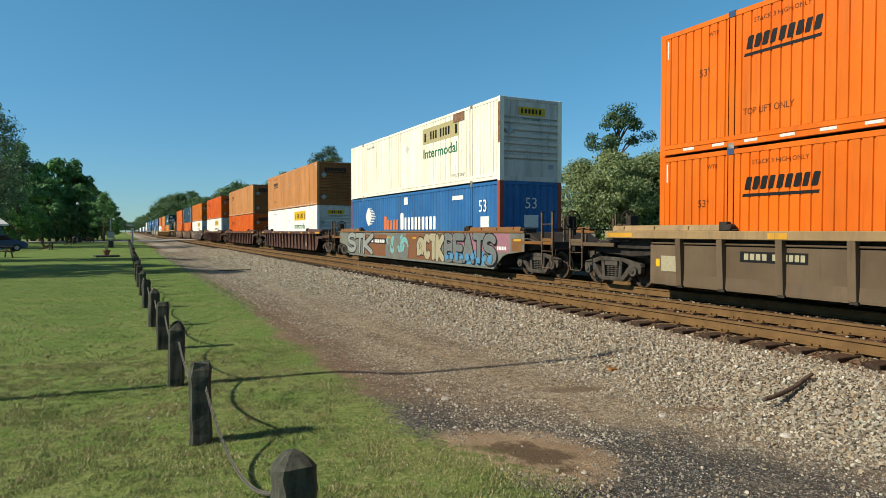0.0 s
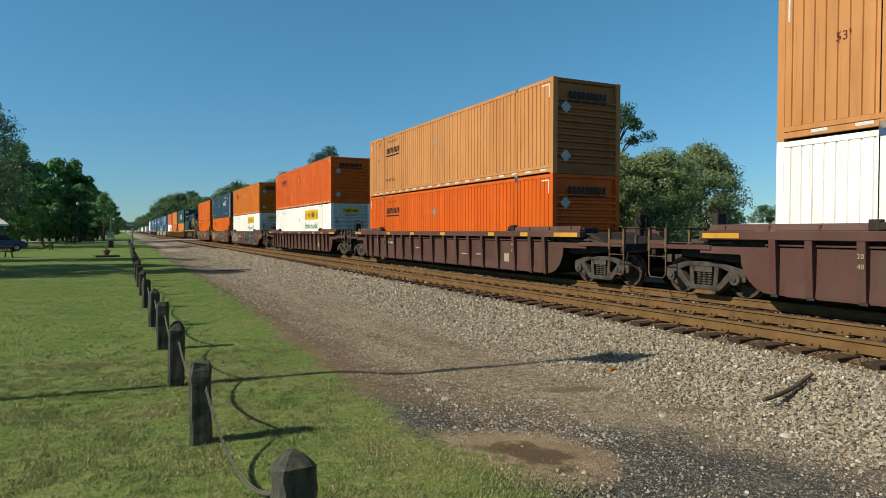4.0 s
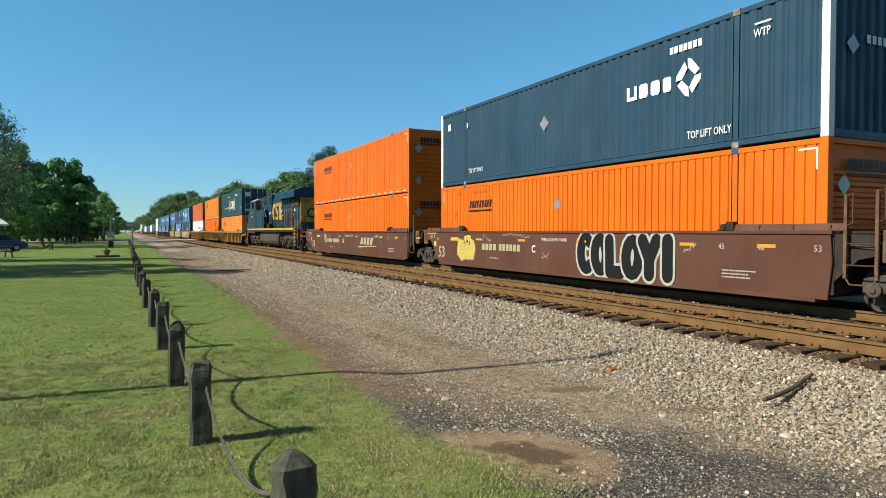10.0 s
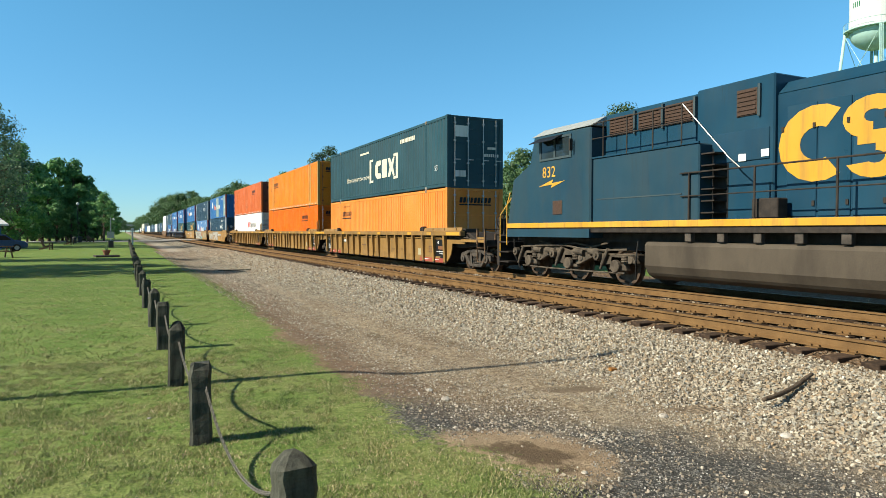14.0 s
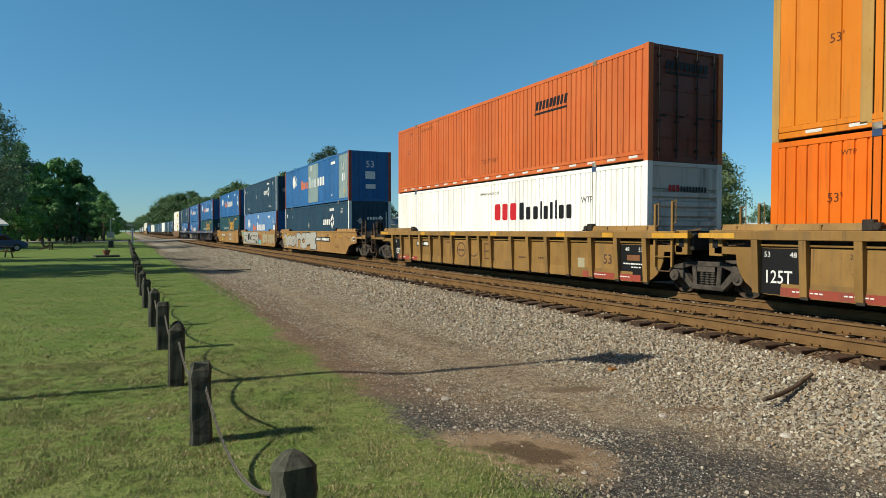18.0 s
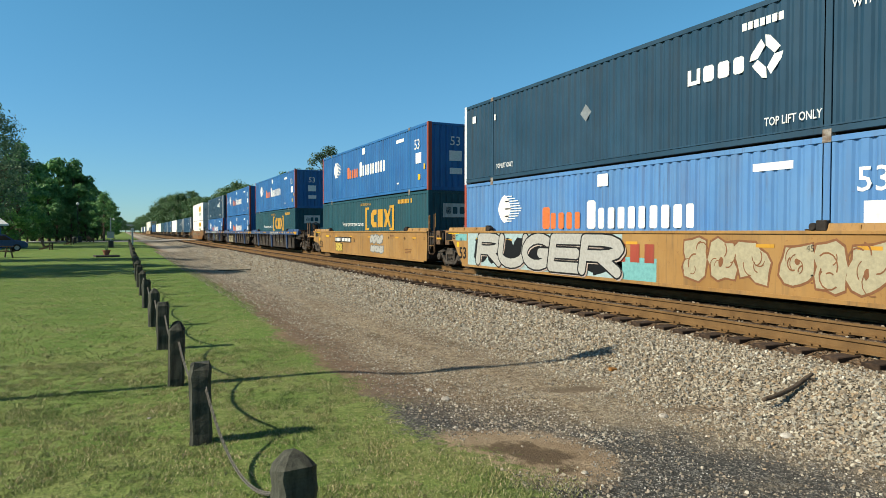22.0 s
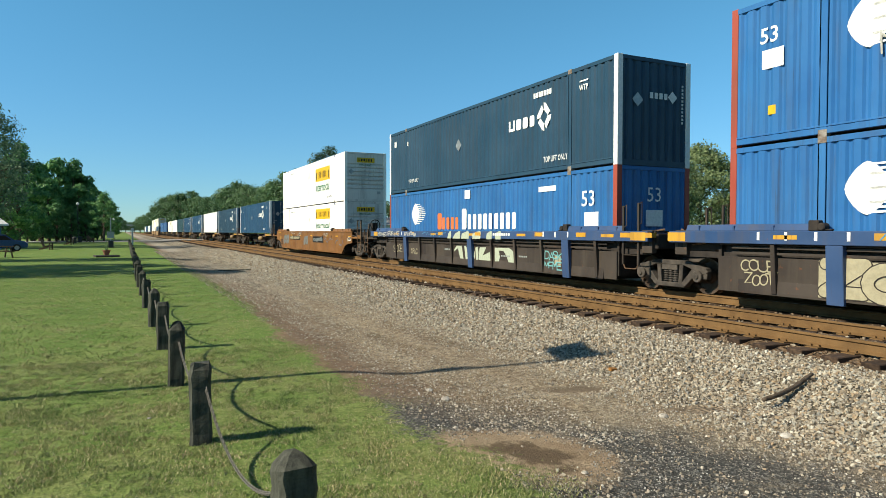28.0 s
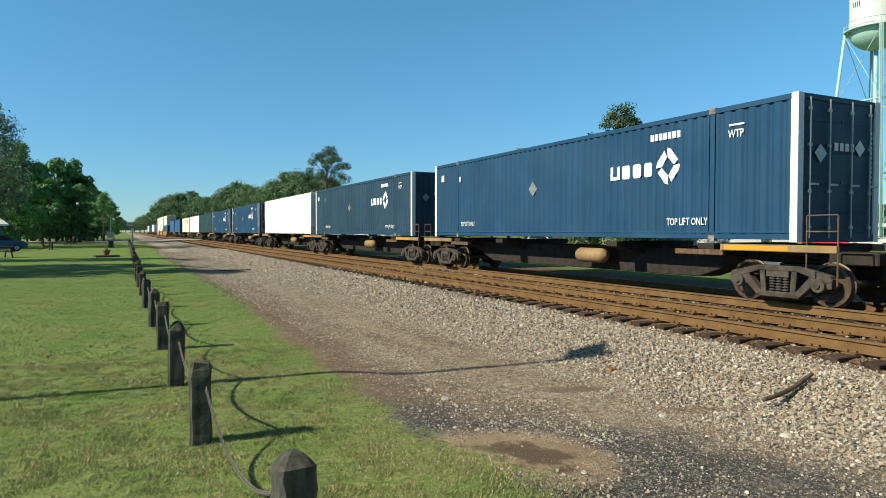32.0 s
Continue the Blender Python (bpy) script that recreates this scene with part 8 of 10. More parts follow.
    part("company_mark", Geo().lathe([(0.26, 0.0), (0.40, 0.0)], 20, "y", (-0.05, 1.655, 2.85)).mesh("company_mark", LOCO_BLUE), lo, "dark blue ring mark")
    # leading platform, steps and rails
    gpart("pilot", Geo().box(-1.4, 1.4, 0.55, 0.75, 0.35, 1.3), DARK, lo, bevel=0.02)
    gpart("end_platform", Geo().box(-0.95, 0.95, 0.6, 1.6, 1.42, 1.58), DARK, lo)
    for sd in (-1, 1):
        g = Geo()
        for k in range(5):
            z = 0.42 + 0.27 * k
            gpart("step", Geo().box(sd * 0.92, sd * 1.45, 0.85, 1.35, z, z + 0.03), DARK, lo, bevel=0.006)
            gpart("step_edge", Geo().box(sd * 1.45, sd * 1.47, 0.85, 1.35, z, z + 0.05), LOCO_YELLOW, lo)
        gpart("step_side", Geo().prism([(1.36, 0.38), (1.95, 0.38), (1.95, 1.42), (1.36, 1.42)], "x", sd * 1.30, sd * 1.44), TRUCK, lo)
        g = Geo().tube([(sd * 1.46, 1.42, 0.95), (sd * 1.46, 1.42, 2.6), (sd * 1.46, 1.75, 2.77)], 0.02, 6)
        g.tube([(sd * 1.40, 0.78, 1.0), (sd * 1.40, 0.78, 2.0), (sd * 0.95, 0.78, 2.62)], 0.02, 6)
        gpart("step_rail", g, LOCO_YELLOW, lo, "yellow grab rail")
        # walkway rail with its posts
        g = Geo().tube([(sd * 1.46, 1.75, 2.77), (sd * 1.46, 13.9, 2.77)], 0.019, 6).tube([(sd * 1.46, 1.75, 2.25), (sd * 1.46, 13.9, 2.25)], 0.014, 6)
        gpart("walkway_rail", g, DARK, lo)
        for k in range(8):
            gpart("rail_post", Geo().cyl((sd * 1.46, 1.75 + 1.7 * k, 1.5), (sd * 1.46, 1.75 + 1.7 * k, 2.77), 0.024, 6), DARK, lo)
        g = Geo().tube([(sd * 0.9, 0.62, 1.5), (sd * 0.9, 0.62, 2.55), (sd * 0.25, 0.62, 2.55), (sd * 0.25, 0.62, 1.5)], 0.022, 6)
        gpart("end_rail", g, DARK, lo)
        for k in range(2):
            gpart("air_hose", Geo().tube([(sd * (0.5 + 0.2 * k), 0.55, 1.15), (sd * (0.5 + 0.2 * k), 0.3, 0.95), (sd * (0.48 + 0.2 * k), 0.32, 0.4)], 0.035, 7), RUBBER, lo)
    for y, d in ((0.0, 1), (LEN, -1)):
        gpart("coupler", Geo().box(-0.12, 0.12, y + d * 0.1, y + d * 1.2, 0.74, 0.98).box(-0.24, 0.22, y - d * 0.05, y + d * 0.28, 0.68, 1.02), TRUCK, lo, bevel=0.02)
    # fuel tank
    gpart("fuel_tank", Geo().prism([(-1.42, 0.62), (-1.42, 1.16), (-1.34, 1.20), (1.34, 1.20), (1.42, 1.16), (1.42, 0.62), (1.30, 0.40), (1.08, 0.28), (-1.08, 0.28), (-1.30, 0.40)], "y", 7.5, 15.1), surface("dusty_fuel_tank", (0.058, 0.046, 0.034), (0.100, 0.080, 0.058), 0.75, 0.0, 1.5, (1, 1, 0.3)), lo, "dusty grey fuel tank", bevel=0.05)
    g = Geo().tube([(-1.35, 7.35, 0.4), (-1.35, 7.3, 0.9), (-1.3, 7.5, 1.25)], 0.05, 8).tube([(-1.2, 7.2, 0.55), (-1.2, 7.0, 1.0)], 0.07, 8)
    gpart("fuel_pipe", g, TRUCK, lo)
    # cab and nose at the trailing end
    cab = [(17.05, 1.62), (17.05, 4.30), (19.75, 4.36), (19.98, 3.55), (20.95, 3.12), (21.3, 1.62)]
    gpart("cab", Geo().prism(cab, "x", -1.50, 1.50), LOCO_CAB, lo, bevel=0.04)
    gpart("cab_roof", Geo().prism([(-1.52, 4.33), (-1.05, 4.60), (1.05, 4.60), (1.52, 4.33)], "y", 17.0, 19.85), surface("cab_roof_paint", (0.30, 0.33, 0.33), (0.4, 0.42, 0.42), 0.6), lo, bevel=0.015)
    gpart("cab_skirt", Geo().box(-1.53, 1.53, 17.05, 21.25, 1.28, 1.52), LOCO_CAB, lo)
    gpart("cab_vent", Geo().box(-1.515, -1.49, 18.3, 18.75, 1.95, 2.35), GRILLE, lo)
    glass = bpy.data.materials.new("dark_cab_glass")
    t, nd, bs = nodes_of(glass)
    bs.inputs["Base Color"].default_value, bs.inputs["Roughness"].default_value = (0.02, 0.03, 0.035, 1), 0.05
    for y0, y1 in ((17.95, 18.62), (18.70, 19.35)):
        gpart("cab_window", Geo().box(-1.512, -1.495, y0, y1, 3.62, 4.16), glass, lo, "dark cab side window")
    for y0, y1, z0, z1 in ((17.88, 19.42, 4.16, 4.22), (17.88, 19.42, 3.56, 3.62), (18.62, 18.70, 3.62, 4.16), (17.88, 17.95, 3.62, 4.16), (19.35, 19.42, 3.62, 4.16)):
        gpart("window_frame", Geo().box(-1.53, -1.50, y0, y1, z0, z1), LOCO_GREY, lo)
    gpart("sun_visor", Geo().prism([(-1.5, 4.26), (-1.86, 4.08), (-1.86, 4.06), (-1.5, 4.24)], "y", 18.3, 19.5), BLACK, lo)
    gpart("mirror", Geo().box(-1.66, -1.56, 17.75, 17.80, 3.72, 4.05).cyl((-1.5, 17.78, 3.9), (-1.6, 17.78, 3.9), 0.012, 5), DARK, lo)
    gpart("air_cabinet", Geo().box(-1.42, 1.42, 13.4, 17.05, 1.62, 3.42), LOCO_CAB, lo, bevel=0.03)
    gpart("cabinet_seam", Geo().box(-1.428, -1.42, 13.9, 16.9, 2.30, 2.33), LOCO_GREY, lo)
    gpart("cabinet_ledge", Geo().box(-1.45, -1.40, 13.4, 17.3, 3.42, 3.46), LOCO_BLUE, lo)
    gpart("blower_housing", Geo().box(-1.0, 1.0, 13.85, 17.05, 3.42, 4.62), LOCO_BLUE, lo, bevel=0.03)
    gpart("equipment_hood", Geo().box(-1.02, 1.02, 11.85, 13.85, 1.62, 4.68), LOCO_BLUE, lo, bevel=0.03)
    gpart("equipment_door", Geo().box(-1.045, -1.015, 11.95, 13.35, 2.95, 3.60), LOCO_BLUE, lo, bevel=0.01)
    for y0, y1, z0, z1 in ((13.95, 14.82, 4.02, 4.50), (14.95, 15.72, 4.02, 4.50), (15.92, 16.82, 4.02, 4.50), (12.25, 12.75, 3.90, 4.46)):
        gpart("intake_screen", Geo().box(-1.04, -0.99, y0, y1, z0, z1), GRILLE, lo, "brown louvred air intake")
        for j in range(6):
            z = z0 + 0.02 + (z1 - z0 - 0.04) * j / 5.5
            gpart("louvre_slat", Geo().box(-1.06, -1.035, y0 + 0.02, y1 - 0.02, z, z + 0.035), GRILLE, lo)
        gpart("screen_post", Geo().box(-1.07, -1.0, y0 - 0.09, y0 - 0.03, z0 - 0.05, z1 + 0.06), LOCO_GREY, lo)
    # gallery rail in front of the intakes, and the stair beside it
    for z in (3.95, 4.36):
        gpart("gallery_rail", Geo().tube([(-1.44, 13.9, z), (-1.44, 17.5, z)], 0.016, 5), DARK, lo)
    for k in range(5):
        gpart("rail_post", Geo().cyl((-1.44, 13.9 + 0.9 * k, 3.42), (-1.44, 13.9 + 0.9 * k, 4.36), 0.02, 6), DARK, lo)
    gpart("stair_rail", Geo().tube([(-1.42, 12.3, 2.75), (-1.42, 12.6, 3.0), (-1.42, 13.9, 4.36)], 0.014, 6), GALV, lo)
    # flat black panel on the hood stands in for the stair's dark recess
    gpart("stair_well", Geo().box(-1.03, -1.022, 12.95, 13.38, 1.75, 3.30), BLACK, lo)
    for k in range(6):
        gpart("stair_tread", Geo().box(-1.40, -1.03, 13.0, 13.36, 1.85 + 0.26 * k, 1.88 + 0.26 * k), DARK, lo)
    for y, z in ((11.95, 2.05), (12.5, 2.0)):
        gpart("marker_plate", Geo().box(-1.05, -1.03, y, y + 0.18, z + 0.95, z + 1.1), WHITE, lo)
    gpart("toolbox", Geo().box(-1.36, -1.05, 11.5, 12.1, 1.72, 2.12), DARK, lo, bevel=0.02)
    for k in range(7):
        gpart("pipe_bracket", Geo().box(-1.44, -1.30, 8.2 + 0.9 * k, 8.38 + 0.9 * k, 1.22, 1.42), TRUCK, lo, bevel=0.01)
    gpart("nose_rail", Geo().tube([(-1.45, 21.4, 1.0), (-1.45, 21.4, 2.3), (-1.2, 21.6, 2.75)], 0.02, 6).tube([(-1.4, 21.9, 0.6), (-1.4, 21.9, 2.0), (-1.0, 21.8, 2.6)], 0.02, 6), LOCO_YELLOW, lo)
    gpart("nose_step", Geo().box(-1.45, 1.45, 21.3, 21.9, 0.42, 0.46).box(-1.45, 1.45, 21.3, 21.9, 0.75, 0.79).box(-1.45, 1.45, 21.3, 21.9, 1.08, 1.12).box(-1.4, 1.4, 21.95, 22.1, 0.3, 1.3), DARK, lo)
    gpart("horn", Geo().cyl((-0.1, 9.1, 4.62), (-0.1, 9.6, 4.62), 0.05, 8, 0.10).cyl((0.1, 9.2, 4.66), (0.1, 8.8, 4.66), 0.05, 8, 0.10).box(-0.2, 0.2, 9.0, 9.2, 4.5, 4.6), DARK, lo)
    gpart("exhaust_stack", Geo().box(-0.35, 0.35, 7.75, 8.5, 4.5, 4.82), DARK, lo, bevel=0.02)
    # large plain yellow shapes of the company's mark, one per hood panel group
    x = -0.952
    def shape(pts):
        g = Geo()
        for i, poly in enumerate(pts):
            g.add([(x - 0.0005 * (i % 3), u, z) for u, z in poly], [tuple(range(len(poly)))])
        return g.mesh("company_mark", LOCO_YELLOW, fix=False)
    def arc(cu, cz, ru, rz, a0, a1, n=12):
        return [(cu - ru * math.cos(a0 + (a1 - a0) * k / n), cz + rz * math.sin(a0 + (a1 - a0) * k / n)) for k in range(n + 1)]
    # a broad open ring, a doubled hook and a crossed block
    part("company_mark", shape([arc(11.00, 3.15, 0.80, 0.74, 0.95, 5.33) + arc(10.98, 3.15, 0.36, 0.32, 5.2, 1.08)]), lo, "large yellow company mark")
    part("company_mark", shape([arc(9.95, 3.50, 0.55, 0.39, 4.71, 0.35) + arc(9.95, 3.52, 0.16, 0.11, 0.8, 4.71), arc(9.90, 2.80, 0.55, 0.39, 1.57, -2.79) + arc(9.90, 2.78, 0.16, 0.11, -2.35, 1.57), [(9.62, 3.26), (9.62, 3.02), (10.22, 3.02), (10.22, 3.26)]]), lo)
    part("company_mark", shape([[(9.3, 2.41), (8.85, 2.41), (7.93, 3.89), (8.38, 3.89)], [(8.55, 2.41), (7.93, 2.41), (8.68, 3.89), (9.3, 3.89)]]), lo)
    writing("832", 0.46, LOCO_YELLOW, lo, on_side(19.30, 3.06, -1.506), 0.0, 0.98)
    g = Geo().add([(-1.506, a, b) for a, b in ((19.5, 2.80), (18.75, 2.98), (18.80, 2.88), (18.15, 2.92), (18.85, 2.74), (18.80, 2.84))], [(0, 1, 2, 3, 4, 5)])
    part("lightning_stripe", g.mesh("lightning_stripe", LOCO_YELLOW, fix=False), lo)
    writing("832", 0.30, BLACK, lo, on_end(-0.72, 3.62, 1.655))
    loco_truck(lo, 4.35, 1)
    loco_truck(lo, 18.40, -1)
    lo.matrix_basis = pose(TRAIN_C, s, RAIL)
    MOVING.append((lo, s, RAIL))
    return lo


locomotive(171.40)
TOWER_X, TOWER_Y, TOWER_TURN = 102.3, 60.1, -52
TREES = [
    (("airy", 0), -14.2, 80.7, 16.4, "tall broadleaf tree with a loose dark crown beside the lawn", 0),
    (("airy", 1), -13.8, 87.0, 15.9, "tall broadleaf tree with a loose dark crown beside the lawn", 40),
    (("oak", 1), -2.9, 126.0, 8.0, "slender lighter green tree before the woods", 20),
    (("bushy", 0), -13.0, 107.0, 13.2, "tall broadleaf tree with a loose dark crown beside the lawn", 80),
    (("bushy", 1), -13.3, 95.9, 9.3, "tall broadleaf tree with a loose dark crown beside the lawn", 120),
    (("bushy", 0), -14.8, 119.0, 11.2, "tall broadleaf tree with a loose dark crown beside the lawn", 160),
    (("bushy", 1), -17.4, 114.8, 11.6, "tall broadleaf tree with a loose dark crown beside the lawn", 200),
    (("bushy", 0), -13.1, 134.9, 12.8, "dark green broadleaf tree in the woods beside the lawn", 0),
    (("bushy", 1), -10.9, 139.5, 14.6, "dark green broadleaf tree in the woods beside the lawn", 50),
    (("bushy", 0), -8.3, 140.4, 14.3, "dark green broadleaf tree in the woods beside the lawn", 100),
    (("bushy", 1), -10.3, 155.9, 13.6, "dark green broadleaf tree in the woods beside the lawn", 150),
    (("bushy", 0), -6.8, 142.8, 12.0, "dark green broadleaf tree in the woods beside the lawn", 200),
    (("bushy", 1), -5.5, 153.2, 10.6, "dark green broadleaf tree in the woods beside the lawn", 250),
    (("bushy", 0), -5.6, 145.7, 8.9, "dark green broadleaf tree in the woods beside the lawn", 300),
    (("bushy", 1), -11.2, 128.4, 10.3, "dark green broadleaf tree in the woods beside the lawn", 350),
    (("bushy", 0), -14.0, 132.0, 10.6, "dark green broadleaf tree in the woods beside the lawn", 400),
    (("bushy", 1), -7.0, 135.2, 9.9, "dark green broadleaf tree in the woods beside the lawn", 450),
    (("bushy", 0), -4.4, 169.4, 9.3, "dark green broadleaf tree in the woods beside the lawn", 500),
    (("bushy", 1), -3.4, 185.5, 9.6, "dark green broadleaf tree in the woods beside the lawn", 550),
    (("bushy", 0), -2.6, 207.3, 8.4, "dark green broadleaf tree in the woods beside the lawn", 600),
    (("bushy", 1), -17.7, 120.2, 3.9, "low dark green tree at the edge of the woods", 0),
    (("bushy", 0), -14.9, 116.6, 4.9, "low dark green tree at the edge of the woods", 70),
    (("bushy", 1), -13.7, 122.7, 5.5, "low dark green tree at the edge of the woods", 140),
    (("bushy", 0), -11.7, 124.0, 5.8, "low dark green tree at the edge of the woods", 210),
    (("bushy", 1), -9.8, 125.3, 6.2, "low dark green tree at the edge of the woods", 280),
    (("bushy", 0), -8.0, 128.9, 5.8, "low dark green tree at the edge of the woods", 350),
    (("bushy", 1), -6.0, 132.4, 5.5, "low dark green tree at the edge of the woods", 420),
    (("bushy", 0), -4.3, 138.2, 4.9, "low dark green tree at the edge of the woods", 490),
    (("bushy", 1), -13.6, 131.7, 8.0, "low dark green tree at the edge of the woods", 560),
    (("bushy", 0), -9.8, 136.5, 8.8, "low dark green tree at the edge of the woods", 630),
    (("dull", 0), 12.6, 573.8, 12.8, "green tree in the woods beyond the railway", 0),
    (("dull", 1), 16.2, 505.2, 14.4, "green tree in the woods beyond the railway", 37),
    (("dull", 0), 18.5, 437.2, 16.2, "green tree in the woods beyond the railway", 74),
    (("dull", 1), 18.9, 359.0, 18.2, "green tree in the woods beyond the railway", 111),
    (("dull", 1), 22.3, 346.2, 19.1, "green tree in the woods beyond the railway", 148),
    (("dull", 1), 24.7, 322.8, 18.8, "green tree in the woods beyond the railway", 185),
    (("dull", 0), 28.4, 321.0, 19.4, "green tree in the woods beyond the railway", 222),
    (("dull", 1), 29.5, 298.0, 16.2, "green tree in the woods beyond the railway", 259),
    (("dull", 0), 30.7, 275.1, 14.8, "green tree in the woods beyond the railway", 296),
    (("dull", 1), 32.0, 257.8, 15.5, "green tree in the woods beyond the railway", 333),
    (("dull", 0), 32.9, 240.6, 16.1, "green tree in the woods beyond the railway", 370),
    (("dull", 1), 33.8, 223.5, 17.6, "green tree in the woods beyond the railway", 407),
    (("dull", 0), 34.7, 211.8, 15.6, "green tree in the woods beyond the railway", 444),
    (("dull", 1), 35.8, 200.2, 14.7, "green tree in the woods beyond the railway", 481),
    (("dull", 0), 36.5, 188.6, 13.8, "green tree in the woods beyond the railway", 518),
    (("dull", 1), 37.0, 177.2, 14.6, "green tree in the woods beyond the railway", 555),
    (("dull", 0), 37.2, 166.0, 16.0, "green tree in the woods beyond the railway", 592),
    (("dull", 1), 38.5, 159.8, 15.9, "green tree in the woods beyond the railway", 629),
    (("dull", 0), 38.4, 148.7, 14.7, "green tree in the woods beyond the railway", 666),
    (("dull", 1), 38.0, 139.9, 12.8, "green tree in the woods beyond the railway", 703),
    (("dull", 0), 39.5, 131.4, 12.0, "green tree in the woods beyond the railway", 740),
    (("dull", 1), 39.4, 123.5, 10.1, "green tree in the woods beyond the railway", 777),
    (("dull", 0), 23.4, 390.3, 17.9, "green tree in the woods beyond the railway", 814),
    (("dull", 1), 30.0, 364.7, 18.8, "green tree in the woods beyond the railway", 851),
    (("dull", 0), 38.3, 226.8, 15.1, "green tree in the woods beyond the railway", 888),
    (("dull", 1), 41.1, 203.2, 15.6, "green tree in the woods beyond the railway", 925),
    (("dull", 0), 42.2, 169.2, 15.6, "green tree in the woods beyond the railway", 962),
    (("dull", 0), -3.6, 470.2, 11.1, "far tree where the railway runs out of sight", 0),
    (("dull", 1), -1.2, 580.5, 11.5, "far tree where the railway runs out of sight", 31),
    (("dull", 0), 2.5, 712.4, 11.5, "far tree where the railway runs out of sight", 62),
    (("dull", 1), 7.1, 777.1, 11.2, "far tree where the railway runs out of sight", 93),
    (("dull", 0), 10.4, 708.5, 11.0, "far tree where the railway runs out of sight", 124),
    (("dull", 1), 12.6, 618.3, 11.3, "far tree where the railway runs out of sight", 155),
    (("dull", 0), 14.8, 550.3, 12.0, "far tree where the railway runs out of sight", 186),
    (("pine", 0), 33.9, 117.6, 16.8, "tall pine with a high tufted crown beyond the railway", 10),
    (("pine", 1), 53.5, 61.1, 16.5, "tall pine with a high round crown beyond the railway", 70),
    (("pale", 0), 39.3, 50.0, 8.2, "pale green leafy tree beyond the railway", 0),
    (("pale", 1), 40.6, 47.1, 8.8, "pale green leafy tree beyond the railway", 60),
    (("pale", 0), 44.6, 47.4, 8.7, "pale green leafy tree beyond the railway", 120),
    (("pale", 1), 47.8, 48.1, 9.4, "pale green leafy tree beyond the railway", 180),
    (("pale", 1), 59.1, 53.7, 11.2, "rounded pale green tree beyond the railway", 30),
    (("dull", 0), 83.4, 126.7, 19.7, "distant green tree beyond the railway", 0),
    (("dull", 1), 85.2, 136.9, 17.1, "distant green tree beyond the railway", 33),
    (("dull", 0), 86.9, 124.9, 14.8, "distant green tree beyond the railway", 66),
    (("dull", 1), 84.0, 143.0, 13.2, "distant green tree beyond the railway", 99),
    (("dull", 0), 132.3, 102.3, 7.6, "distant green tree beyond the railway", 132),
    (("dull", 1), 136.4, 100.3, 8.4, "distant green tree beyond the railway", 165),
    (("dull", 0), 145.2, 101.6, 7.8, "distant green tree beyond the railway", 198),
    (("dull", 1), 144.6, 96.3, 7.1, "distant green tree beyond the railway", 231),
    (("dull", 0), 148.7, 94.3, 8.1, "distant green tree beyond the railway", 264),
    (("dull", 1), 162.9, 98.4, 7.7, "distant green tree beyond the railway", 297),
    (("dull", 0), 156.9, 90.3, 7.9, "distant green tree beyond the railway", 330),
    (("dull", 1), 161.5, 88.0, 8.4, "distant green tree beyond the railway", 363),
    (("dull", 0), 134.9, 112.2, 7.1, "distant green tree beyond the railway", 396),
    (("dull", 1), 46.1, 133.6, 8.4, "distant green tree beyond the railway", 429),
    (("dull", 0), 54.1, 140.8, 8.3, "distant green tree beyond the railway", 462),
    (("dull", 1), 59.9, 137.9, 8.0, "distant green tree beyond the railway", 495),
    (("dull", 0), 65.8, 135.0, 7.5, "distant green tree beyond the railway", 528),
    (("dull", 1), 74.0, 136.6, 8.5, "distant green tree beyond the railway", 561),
    (("oak", 0), -14.5, 32.5, 14, "broadleaf shade tree beside the lawn", 0),
    (("oak", 1), -16.0, 37.0, 13.5, "broadleaf shade tree beside the lawn", 50),
    (("oak", 0), -13.0, 46, 12, "broadleaf shade tree beside the lawn", 100),
    (("oak", 1), -24, 33, 15, "broadleaf shade tree beside the lawn", 150),
]
CHAIRS = [(-6.4, 71.6, 78), (-6.2, 97.5, 70), (-4.6, 115.9, 40)]
TABLES = [(-7.3, 50.6, 30)]
PARKED = [(-9.8, 67.2, 15, (0.03, 0.08, 0.2), 'blue'), (48.5, 54.2, -62, (0.7, 0.7, 0.7), 'white'), (53.1, 51.9, -62, (0.45, 0.46, 0.47), 'silver'), (57.9, 51.8, -62, (0.7, 0.7, 0.7), 'white'), (69.7, 46.0, -62, (0.5, 0.1, 0.08), 'red'), (43.4, 62.3, -62, (0.7, 0.7, 0.7), 'white'), (26.4, 74.0, -62, (0.7, 0.7, 0.7), 'white'), (74.1, 43.8, -62, (0.7, 0.7, 0.7), 'white')]


# ---------------------------------------------------------------- fence of timber posts and chain
POST_M = surface("weathered_dark_timber", (0.036, 0.037, 0.029), (0.105, 0.106, 0.082), 0.85, 0, 5, (4, 4, 0.5), bumpy=0.6, dist=0.01, vary=0.3)
CHAIN_M = surface("rusty_chain", (0.15, 0.135, 0.115), (0.30, 0.275, 0.24), 0.6, 0.5, 30)


